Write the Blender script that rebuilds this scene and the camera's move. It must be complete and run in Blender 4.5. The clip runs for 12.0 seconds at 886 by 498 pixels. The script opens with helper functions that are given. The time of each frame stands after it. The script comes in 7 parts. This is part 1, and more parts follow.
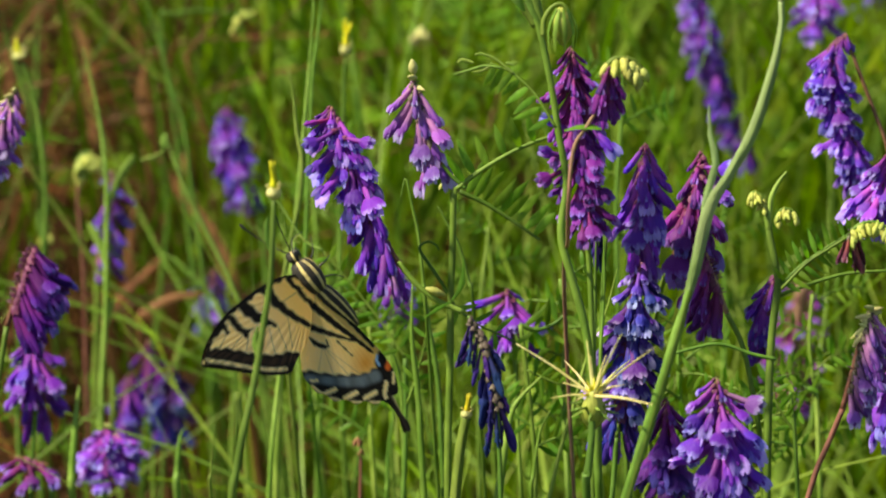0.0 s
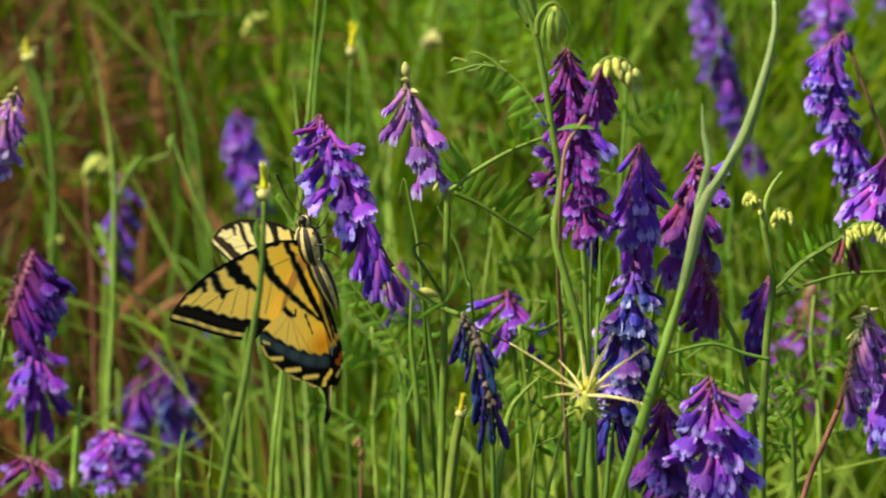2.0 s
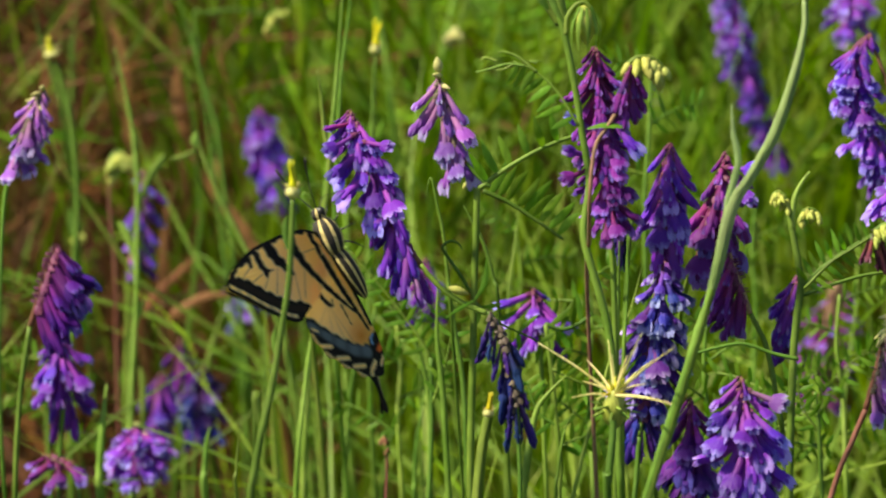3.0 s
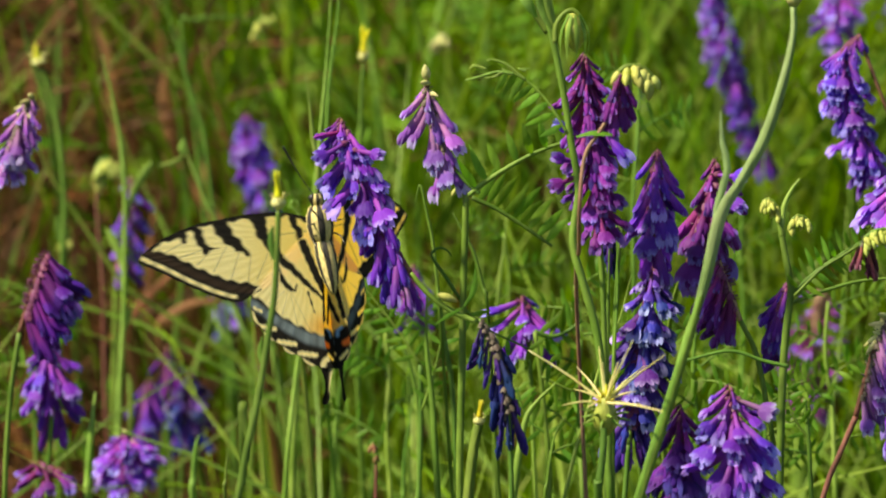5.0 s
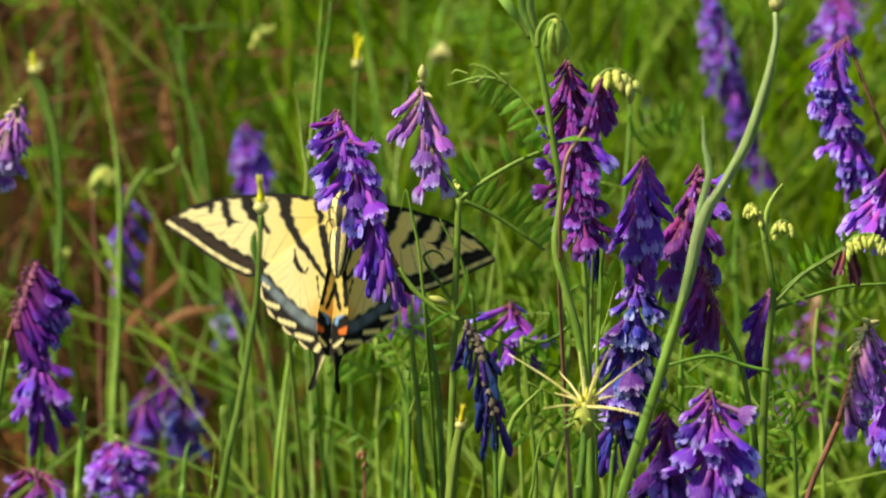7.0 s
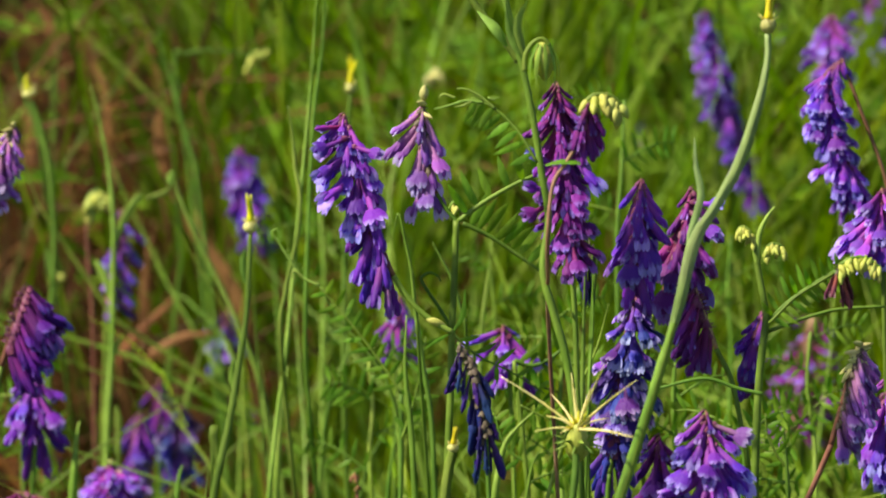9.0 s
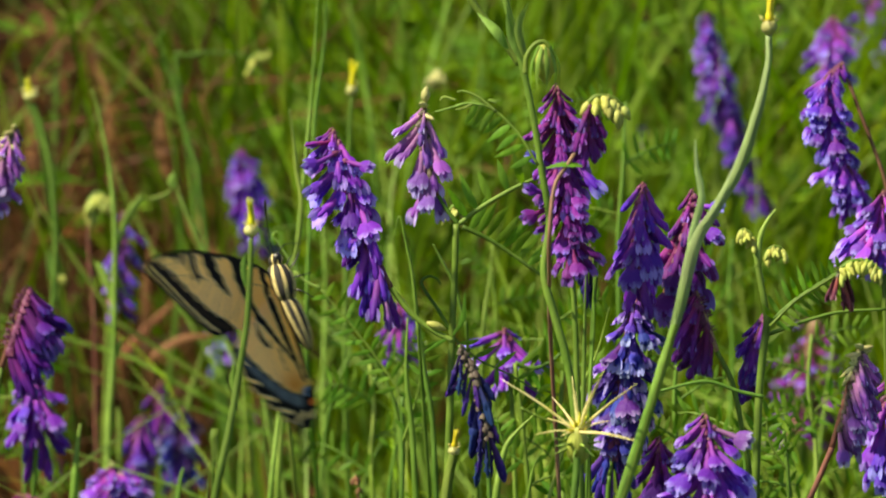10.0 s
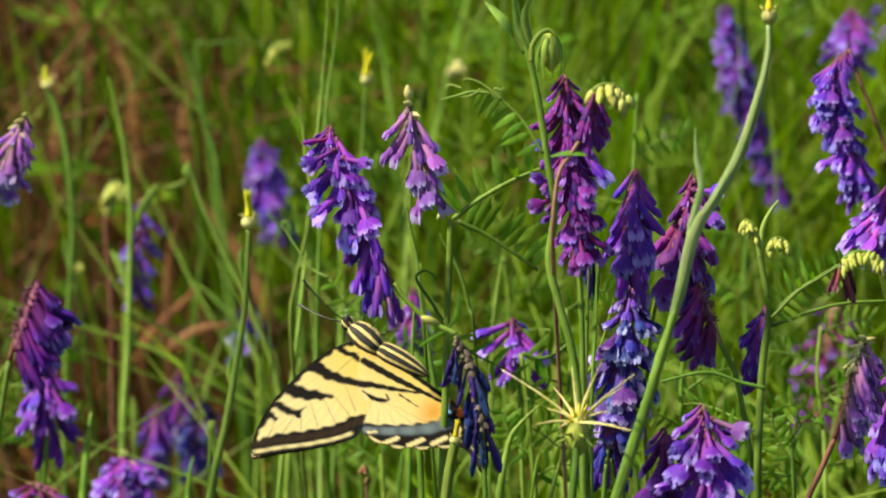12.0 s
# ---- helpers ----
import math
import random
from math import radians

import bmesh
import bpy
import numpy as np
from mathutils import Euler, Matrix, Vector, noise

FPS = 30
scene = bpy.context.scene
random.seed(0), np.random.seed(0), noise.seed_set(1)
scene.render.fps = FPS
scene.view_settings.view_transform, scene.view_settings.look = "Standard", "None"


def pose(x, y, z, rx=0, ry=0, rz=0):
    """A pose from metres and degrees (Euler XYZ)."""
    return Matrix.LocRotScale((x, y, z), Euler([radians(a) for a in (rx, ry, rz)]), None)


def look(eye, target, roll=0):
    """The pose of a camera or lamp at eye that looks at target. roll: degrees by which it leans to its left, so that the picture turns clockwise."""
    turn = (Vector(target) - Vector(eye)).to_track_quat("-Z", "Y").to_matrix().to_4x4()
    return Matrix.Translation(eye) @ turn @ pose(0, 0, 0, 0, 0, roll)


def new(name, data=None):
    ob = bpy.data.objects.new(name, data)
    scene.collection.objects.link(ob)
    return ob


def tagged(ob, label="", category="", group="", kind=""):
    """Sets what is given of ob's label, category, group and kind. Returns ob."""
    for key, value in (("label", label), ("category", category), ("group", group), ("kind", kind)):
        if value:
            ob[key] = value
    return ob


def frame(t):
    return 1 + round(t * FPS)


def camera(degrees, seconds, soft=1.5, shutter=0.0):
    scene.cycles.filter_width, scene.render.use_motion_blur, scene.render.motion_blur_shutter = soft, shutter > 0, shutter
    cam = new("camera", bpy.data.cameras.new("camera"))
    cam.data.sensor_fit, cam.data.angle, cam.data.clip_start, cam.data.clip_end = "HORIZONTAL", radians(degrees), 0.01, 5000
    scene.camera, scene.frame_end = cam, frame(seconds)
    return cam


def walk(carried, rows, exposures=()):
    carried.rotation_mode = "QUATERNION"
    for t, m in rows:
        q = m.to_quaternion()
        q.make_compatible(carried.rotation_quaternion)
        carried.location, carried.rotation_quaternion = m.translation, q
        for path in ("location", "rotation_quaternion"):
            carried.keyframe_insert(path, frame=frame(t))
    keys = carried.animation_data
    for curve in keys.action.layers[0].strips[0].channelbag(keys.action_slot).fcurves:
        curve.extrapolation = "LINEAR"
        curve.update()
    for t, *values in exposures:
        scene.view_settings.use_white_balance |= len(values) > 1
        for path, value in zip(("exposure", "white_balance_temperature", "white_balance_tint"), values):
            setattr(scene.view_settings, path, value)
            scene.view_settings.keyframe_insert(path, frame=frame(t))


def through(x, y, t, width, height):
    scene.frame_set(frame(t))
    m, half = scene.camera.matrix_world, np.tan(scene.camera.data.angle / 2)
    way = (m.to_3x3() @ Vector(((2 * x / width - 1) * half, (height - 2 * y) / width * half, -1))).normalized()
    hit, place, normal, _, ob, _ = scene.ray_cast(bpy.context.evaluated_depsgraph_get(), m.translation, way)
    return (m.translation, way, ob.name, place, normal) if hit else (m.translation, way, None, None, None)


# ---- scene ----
cam = camera(8.39, 12.0, soft=2.0, shutter=0.8)
cam.data.dof.use_dof = True
cam.data.dof.focus_distance = 1.52
cam.data.dof.aperture_fstop = 26.0
walk(cam, [
    (0, look((-0.02553, -1.42430, 0.82058), (-0.00372, -0.00267, 0.34182))),
    (0.5, look((-0.02428, -1.42431, 0.82053), (-0.00384, -0.00273, 0.34162))),
    (1, look((-0.01985, -1.42464, 0.81955), (-0.00417, -0.00273, 0.34161))),
    (1.5, look((-0.01679, -1.42489, 0.81877), (-0.00504, -0.00258, 0.34209))),
    (2, look((-0.01009, -1.42537, 0.81728), (-0.00258, -0.00273, 0.34163))),
    (2.5, look((-0.01071, -1.42508, 0.81816), (-0.00695, -0.00281, 0.34137))),
    (3, look((-0.01581, -1.42475, 0.81919), (-0.00946, -0.00276, 0.34154))),
    (3.2, look((-0.01581, -1.42475, 0.81919), (-0.00708, -0.00275, 0.34156))),
    (5, look((-0.01890, -1.42440, 0.82027), (-0.00697, -0.00217, 0.34334))),
    (5.5, look((-0.01711, -1.42474, 0.81921), (-0.00603, -0.00210, 0.34356))),
    (6, look((-0.01584, -1.42488, 0.81880), (-0.00642, -0.00194, 0.34406))),
    (6.5, look((-0.01004, -1.42543, 0.81711), (-0.00503, -0.00171, 0.34476))),
    (6.7, look((-0.00422, -1.42567, 0.81636), (-0.00301, -0.00181, 0.34445))),
    (8.3, look((-0.00132, -1.42656, 0.81362), (-0.00235, -0.00094, 0.34714))),
    (8.5, look((-0.00132, -1.42656, 0.81362), (-0.00060, -0.00081, 0.34754))),
    (9, look((-0.00118, -1.42658, 0.81356), (-0.00078, -0.00011, 0.34969))),
    (9.5, look((0.00000, -1.42660, 0.81350), (0.00000, -0.00002, 0.34997))),
    (10, look((-0.00055, -1.42635, 0.81428), (-0.00100, 0.00011, 0.35035))),
    (10.5, look((0.00242, -1.42619, 0.81475), (-0.00165, -0.00049, 0.34852))),
    (11, look((0.00548, -1.42651, 0.81378), (0.00038, -0.00095, 0.34710))),
    (11.5, look((0.01044, -1.42658, 0.81355), (-0.00041, -0.00080, 0.34755))),
    (12, look((0.01633, -1.42646, 0.81393), (-0.00163, -0.00068, 0.34794))),
], exposures=[(0, 0.97, 7900, 2), (12, 0.97, 7900, 2)])

# ---- world and sun ----
world = bpy.data.worlds.new("sky")
scene.world = world
world.use_nodes = True
sky = world.node_tree.nodes.new("ShaderNodeTexSky")
sky.sky_type = "NISHITA"
sky.sun_disc = False
sky.sun_elevation = radians(53)
sky.sun_rotation = radians(-96)
background = world.node_tree.nodes["Background"]
background.inputs["Strength"].default_value = 0.070
world.node_tree.links.new(sky.outputs["Color"], background.inputs["Color"])

sun = new("sun", bpy.data.lights.new("sun", "SUN"))
sun.data.energy = 4.8
sun.data.angle = radians(3.0)
sun.data.color = (1.0, 0.93, 0.80)
sun.matrix_world = look((-0.78, -0.08, 1.0), (0, 0, 0))

# ---- materials ----
def node_material(name):
    mat = bpy.data.materials.new(name)
    mat.use_nodes = True
    nodes, links = mat.node_tree.nodes, mat.node_tree.links
    bsdf = nodes["Principled BSDF"]
    return mat, nodes, links, bsdf


def mix_node(nodes, links, kind, fac, a, b):
    mix = nodes.new("ShaderNodeMix")
    mix.data_type = "RGBA"
    mix.blend_type = kind
    for socket, value in ((mix.inputs[0], fac), (mix.inputs[6], a), (mix.inputs[7], b)):
        if isinstance(value, bpy.types.NodeSocket):
            links.new(value, socket)
        else:
            socket.default_value = value
    return mix.outputs[2]


def noise_node(nodes, links, scale, detail=3.0, coord="Object", stretch=(1, 1, 1)):
    tc = nodes.new("ShaderNodeTexCoord")
    mp = nodes.new("ShaderNodeMapping")
    mp.inputs["Scale"].default_value = stretch
    tex = nodes.new("ShaderNodeTexNoise")
    tex.inputs["Scale"].default_value = scale
    tex.inputs["Detail"].default_value = detail
    links.new(tc.outputs[coord], mp.inputs["Vector"])
    links.new(mp.outputs["Vector"], tex.inputs["Vector"])
    return tex.outputs["Fac"]


def ramp_node(nodes, links, fac, stops):
    ramp = nodes.new("ShaderNodeValToRGB")
    el = ramp.color_ramp.elements
    while len(el) < len(stops):
        el.new(0.5)
    for e, (pos, col) in zip(el, stops):
        e.position, e.color = pos, (*col, 1)
    links.new(fac, ramp.inputs["Fac"])
    return ramp.outputs["Color"]


def thin_leafy(nodes, links, bsdf, colour, amount, tint=(1.0, 1.15, 0.35, 1)):
    """Let part of the daylight through a thin blade or petal."""
    out = nodes["Material Output"]
    trans = nodes.new("ShaderNodeBsdfTranslucent")
    links.new(mix_node(nodes, links, "MULTIPLY", 1.0, colour, tint), trans.inputs["Color"])
    mix = nodes.new("ShaderNodeMixShader")
    mix.inputs[0].default_value = amount
    links.new(bsdf.outputs[0], mix.inputs[1])
    links.new(trans.outputs[0], mix.inputs[2])
    links.new(mix.outputs[0], out.inputs["Surface"])


def bump(nodes, links, bsdf, fac, strength, distance=0.0003):
    b = nodes.new("ShaderNodeBump")
    b.inputs["Strength"].default_value = strength
    b.inputs["Distance"].default_value = distance
    links.new(fac, b.inputs["Height"])
    links.new(b.outputs["Normal"], bsdf.inputs["Normal"])


def petal_material(name, calyx, mid, tip, spread=0.5, throat=None):
    """Petal colour runs from the calyx to the pale lip; each floret differs a little."""
    mat, nodes, links, bsdf = node_material(name)
    at = nodes.new("ShaderNodeAttribute")
    at.attribute_name = "along"
    grain = noise_node(nodes, links, 22, 3, "Object", (1, 1, 0.14))
    wobble = nodes.new("ShaderNodeMath")
    wobble.operation = "MULTIPLY_ADD"
    links.new(grain, wobble.inputs[0])
    wobble.inputs[1].default_value = 0.22
    links.new(at.outputs["Fac"], wobble.inputs[2])
    throat = throat or (mid[0] * 1.5 + 0.02, mid[1] * 1.6, mid[2] * 0.85)
    col = ramp_node(nodes, links, wobble.outputs[0], [(0.0, calyx), (0.16, calyx), (0.28, throat), (0.46, throat), (0.68, mid), (0.86, mid), (0.97, tuple(a * 0.35 + b * 0.65 for a, b in zip(mid, tip))), (1.0, tip)])
    info = nodes.new("ShaderNodeObjectInfo")
    hsv = nodes.new("ShaderNodeHueSaturation")
    links.new(col, hsv.inputs["Color"])
    hue = nodes.new("ShaderNodeMapRange")
    hue.inputs[3].default_value, hue.inputs[4].default_value = 0.5 - 0.06 * spread, 0.5 + 0.035 * spread
    links.new(info.outputs["Random"], hue.inputs[0])
    links.new(hue.outputs[0], hsv.inputs["Hue"])
    turn = nodes.new("ShaderNodeMath")
    turn.operation = "MULTIPLY"
    turn.inputs[1].default_value = 7.31
    links.new(info.outputs["Random"], turn.inputs[0])
    frac = nodes.new("ShaderNodeMath")
    frac.operation = "FRACT"
    links.new(turn.outputs[0], frac.inputs[0])
    val = nodes.new("ShaderNodeMapRange")
    val.inputs[3].default_value, val.inputs[4].default_value = 1 - 0.7 * spread, 1 + 0.7 * spread
    links.new(frac.outputs[0], val.inputs[0])
    links.new(val.outputs[0], hsv.inputs["Value"])
    links.new(hsv.outputs["Color"], bsdf.inputs["Base Color"])
    bsdf.inputs["Roughness"].default_value = 0.55
    bsdf.inputs["Specular IOR Level"].default_value = 0.25
    bump(nodes, links, bsdf, grain, 0.6, 0.0006)
    thin_leafy(nodes, links, bsdf, hsv.outputs["Color"], 0.34, (1.2, 0.9, 1.1, 1))
    return mat


def plant_material(name, low, high, scale=120, rough=0.5, through=0.25, stretch=(1, 1, 0.12), per="object"):
    """Green or dry plant matter: long streaks, blotches and a shift from piece to piece."""
    mat, nodes, links, bsdf = node_material(name)
    streak = noise_node(nodes, links, scale * 8, 3, "Object", stretch)
    blotch = noise_node(nodes, links, scale * 0.6, 2, "Object")
    col = ramp_node(nodes, links, blotch, [(0.3, low), (0.72, high)])
    col = mix_node(nodes, links, "OVERLAY", 0.5, col, ramp_node(nodes, links, streak, [(0.3, (0.3, 0.3, 0.3)), (0.7, (0.72, 0.72, 0.68))]))
    hsv = nodes.new("ShaderNodeHueSaturation")
    links.new(col, hsv.inputs["Color"])
    if per == "object":
        rnd = nodes.new("ShaderNodeObjectInfo").outputs["Random"]
    else:
        rnd = nodes.new("ShaderNodeNewGeometry").outputs["Random Per Island"]
    hue = nodes.new("ShaderNodeMapRange")
    hue.inputs[3].default_value, hue.inputs[4].default_value = 0.478, 0.515
    links.new(rnd, hue.inputs[0])
    links.new(hue.outputs[0], hsv.inputs["Hue"])
    turn = nodes.new("ShaderNodeMath")
    turn.operation = "MULTIPLY"
    turn.inputs[1].default_value = 5.77
    links.new(rnd, turn.inputs[0])
    frac = nodes.new("ShaderNodeMath")
    frac.operation = "FRACT"
    links.new(turn.outputs[0], frac.inputs[0])
    val = nodes.new("ShaderNodeMapRange")
    val.inputs[3].default_value, val.inputs[4].default_value = (0.8, 1.25) if per == "object" else (0.6, 1.5)
    links.new(frac.outputs[0], val.inputs[0])
    links.new(val.outputs[0], hsv.inputs["Value"])
    links.new(hsv.outputs["Color"], bsdf.inputs["Base Color"])
    bsdf.inputs["Roughness"].default_value = rough
    bsdf.inputs["Specular IOR Level"].default_value = 0.3
    bump(nodes, links, bsdf, streak, 0.4)
    if through:
        thin_leafy(nodes, links, bsdf, hsv.outputs["Color"], through)
    return mat


VIOLET = petal_material("petal_violet", (0.22, 0.03, 0.14), (0.170, 0.026, 0.50), (0.39, 0.29, 0.88), throat=(0.31, 0.055, 0.48))
DARK = petal_material("petal_dark_violet", (0.17, 0.03, 0.10), (0.11, 0.012, 0.29), (0.19, 0.10, 0.54), throat=(0.19, 0.018, 0.24))
MAGENTA = petal_material("petal_magenta", (0.22, 0.03, 0.07), (0.20, 0.020, 0.31), (0.31, 0.16, 0.68), throat=(0.25, 0.026, 0.18))
PINK = petal_material("petal_pink", (0.52, 0.30, 0.30), (0.29, 0.085, 0.52), (0.52, 0.43, 0.88), throat=(0.44, 0.19, 0.47))
NAVY = petal_material("petal_withered_navy", (0.10, 0.06, 0.06), (0.030, 0.020, 0.21), (0.09, 0.08, 0.44), 0.8)
BLUE = petal_material("petal_faded_blue", (0.13, 0.06, 0.12), (0.095, 0.032, 0.38), (0.42, 0.36, 0.84), 0.8, throat=(0.15, 0.045, 0.34))
BRIGHT = petal_material("petal_bright_lilac", (0.32, 0.05, 0.27), (0.24, 0.045, 0.56), (0.42, 0.31, 0.88), throat=(0.42, 0.055, 0.50))
BROWN = petal_material("petal_dried_brown", (0.30, 0.16, 0.08), (0.16, 0.04, 0.08), (0.30, 0.16, 0.22))
CALYX_RED = plant_material("calyx_reddish", (0.085, 0.016, 0.06), (0.17, 0.04, 0.11), 4, 0.5, 0.15)
CALYX_GREEN = plant_material("calyx_green", (0.06, 0.045, 0.05), (0.13, 0.10, 0.08), 4, 0.5, 0.15)
CREAM = plant_material("bud_cream", (0.46, 0.46, 0.17), (0.66, 0.62, 0.30), 200, 0.5, 0.2)
LIME = plant_material("bud_lime", (0.32, 0.38, 0.07), (0.52, 0.54, 0.16), 200, 0.5, 0.2)
STEM = plant_material("stem_green", (0.078, 0.170, 0.020), (0.165, 0.285, 0.050), 90)
PALE_STEM = plant_material("stem_pale_green", (0.14, 0.26, 0.038), (0.27, 0.40, 0.09), 90)
LEAF = plant_material("leaflet_green", (0.095, 0.220, 0.020), (0.175, 0.345, 0.042), 90, 0.45, 0.5)
WINGED = plant_material("stem_winged", (0.22, 0.34, 0.12), (0.46, 0.56, 0.30), 60, 0.5, 0.3, (1, 1, 0.05))
RED_STEM = plant_material("stem_reddish", (0.17, 0.07, 0.045), (0.30, 0.15, 0.10), 120)
PINK_STEM = plant_material("stem_pinkish_brown", (0.28, 0.16, 0.10), (0.40, 0.27, 0.17), 120)
SPINE = plant_material("spine_yellow", (0.66, 0.58, 0.20), (0.82, 0.76, 0.42), 200, 0.4, 0.2)
GOLD = plant_material("thistle_yellow", (0.56, 0.50, 0.02), (0.70, 0.66, 0.08), 200, 0.5, 0.2)
DRY = plant_material("dry_blade", (0.19, 0.075, 0.026), (0.34, 0.165, 0.075), 60, 0.65, 0.2)
GRASS = plant_material("grass_green", (0.056, 0.122, 0.005), (0.196, 0.305, 0.014), 30, 0.5, 0.45, (1, 1, 0.1), "island")
GRASS_PALE = plant_material("grass_pale", (0.16, 0.28, 0.036), (0.31, 0.44, 0.095), 30, 0.5, 0.45, (1, 1, 0.1), "island")
STRAW = plant_material("straw_dry", (0.030, 0.010, 0.002), (0.135, 0.050, 0.008), 40, 0.7, 0.15, (1, 1, 0.1), "island")
HERB = plant_material("herb_leaf", (0.055, 0.15, 0.005), (0.14, 0.28, 0.014), 60, 0.5, 0.42, (1, 1, 1), "island")


def soil_material():
    mat, nodes, links, bsdf = node_material("soil")
    big = noise_node(nodes, links, 9, 4)
    fine = noise_node(nodes, links, 160, 5)
    col = ramp_node(nodes, links, big, [(0.3, (0.012, 0.007, 0.002)), (0.6, (0.034, 0.016, 0.005)), (0.8, (0.055, 0.03, 0.009))])
    col = mix_node(nodes, links, "OVERLAY", 0.7, col, ramp_node(nodes, links, fine, [(0.3, (0.2, 0.2, 0.2)), (0.7, (0.8, 0.76, 0.7))]))
    links.new(col, bsdf.inputs["Base Color"])
    bsdf.inputs["Roughness"].default_value = 0.95
    bump(nodes, links, bsdf, fine, 0.9, 0.006)
    return mat


SOIL = soil_material()


def turf_material():
    """Open meadow seen from afar: mown-down greens with dry patches."""
    mat, nodes, links, bsdf = node_material("turf")
    big = noise_node(nodes, links, 1.3, 4)
    fine = noise_node(nodes, links, 70, 5)
    col = ramp_node(nodes, links, big, [(0.3, (0.045, 0.085, 0.012)), (0.55, (0.075, 0.120, 0.018)), (0.8, (0.120, 0.105, 0.034))])
    col = mix_node(nodes, links, "OVERLAY", 0.8, col, ramp_node(nodes, links, fine, [(0.3, (0.15, 0.15, 0.15)), (0.7, (0.85, 0.85, 0.8))]))
    links.new(col, bsdf.inputs["Base Color"])
    bsdf.inputs["Roughness"].default_value = 0.9
    bump(nodes, links, bsdf, fine, 0.9, 0.02)
    return mat


TURF = turf_material()


def wing_material():
    mat, nodes, links, bsdf = node_material("wing_scales")
    at = nodes.new("ShaderNodeAttribute")
    at.attribute_name = "pigment"
    grain = noise_node(nodes, links, 4000, 2)
    col = mix_node(nodes, links, "OVERLAY", 0.35, at.outputs["Color"], ramp_node(nodes, links, grain, [(0.3, (0.35, 0.35, 0.35)), (0.7, (0.65, 0.65, 0.65))]))
    links.new(col, bsdf.inputs["Base Color"])
    bsdf.inputs["Roughness"].default_value = 0.7
    bsdf.inputs["Specular IOR Level"].default_value = 0.15
    bump(nodes, links, bsdf, grain, 0.2)
    thin_leafy(nodes, links, bsdf, col, 0.5, (1.2, 0.86, 0.06, 1))
    clear = nodes.new("ShaderNodeMath")
    clear.operation = "MULTIPLY"
    clear.inputs[1].default_value = 0.44
    links.new(at.outputs["Alpha"], clear.inputs[0])
    links.new(clear.outputs[0], nodes["Mix Shader"].inputs[0])
    return mat


def plain_material(name, colour, rough=0.5, scale=900):
    mat, nodes, links, bsdf = node_material(name)
    grain = noise_node(nodes, links, scale, 3)
    col = ramp_node(nodes, links, grain, [(0.3, tuple(c * 0.65 for c in colour)), (0.75, tuple(min(1, c * 1.25) for c in colour))])
    links.new(col, bsdf.inputs["Base Color"])
    bsdf.inputs["Roughness"].default_value = rough
    bump(nodes, links, bsdf, grain, 0.5)
    return mat


WING = wing_material()
BLACK_FUR = plain_material("body_black", (0.02, 0.017, 0.015), 0.75)
YELLOW_FUR = plain_material("body_yellow", (0.66, 0.54, 0.22), 0.8)
CHITIN = plain_material("leg_black", (0.012, 0.011, 0.010), 0.35)


# ---- mesh helpers ----
def link_mesh(name, bm, material, parent=None, label="", smooth=True):
    me = bpy.data.meshes.new(name)
    bm.to_mesh(me)
    bm.free()
    for m in material if isinstance(material, (list, tuple)) else [material]:
        me.materials.append(m)
    if smooth:
        me.shade_smooth()
    ob = new(name, me)
    if parent:
        ob.parent = parent
    return tagged(ob, label)


def part(name, bm, material, parent, label=""):
    return link_mesh(name, bm, material, parent, label)


def shared(name, me, m, parent):
    ob = new(name, me)
    ob.parent = parent
    ob.matrix_basis = m
    return ob


def thing(name, root, label, category, group=""):
    ob = new(name)
    ob.empty_display_size = 0.01
    ob.location = root
    return tagged(ob, label, category, group)


def spline(points, n):
    """Points evenly along a smooth curve through the given ones."""
    p = [Vector(a) for a in points]
    if len(p) == 2:
        return [p[0].lerp(p[1], i / (n - 1)) for i in range(n)]
    ext = [p[0] * 2 - p[1], *p, p[-1] * 2 - p[-2]]
    out = []
    for i in range(n):
        s = i / (n - 1) * (len(p) - 1)
        k = min(int(s), len(p) - 2)
        t = s - k
        a, b, c, d = ext[k:k + 4]
        out.append(0.5 * (2 * b + (c - a) * t + (2 * a - 5 * b + 4 * c - d) * t * t + (3 * b - a - 3 * c + d) * t ** 3))
    return out


def tube(bm, points, radii, sides=7, n=None, ridge=0.0, off=Vector((0, 0, 0))):
    """A tapered stalk along a curve. ridge: depth of its lengthwise ribs."""
    n = n or max(6, len(points) * 5)
    c = [v - off for v in spline(points, n)]
    rings = []
    ref = Vector((0.13, 1, 0.21)).normalized()
    for i in range(n):
        d = (c[min(i + 1, n - 1)] - c[max(i - 1, 0)]).normalized()
        u = d.cross(ref).normalized()
        w = d.cross(u)
        s = i / (n - 1) * (len(radii) - 1)
        k = min(int(s), len(radii) - 2)
        r = radii[k] + (radii[k + 1] - radii[k]) * (s - k)
        rings.append([bm.verts.new(c[i] + (u * math.cos(a) + w * math.sin(a)) * r * (1 + (ridge if j % 2 else -ridge)))
                      for j, a in enumerate(2 * math.pi * j / sides for j in range(sides))])
    for a, b in zip(rings, rings[1:]):
        for j in range(sides):
            bm.faces.new((a[j], a[(j + 1) % sides], b[(j + 1) % sides], b[j]))
    bm.faces.new(rings[0][::-1])
    bm.faces.new(rings[-1])
    return bm


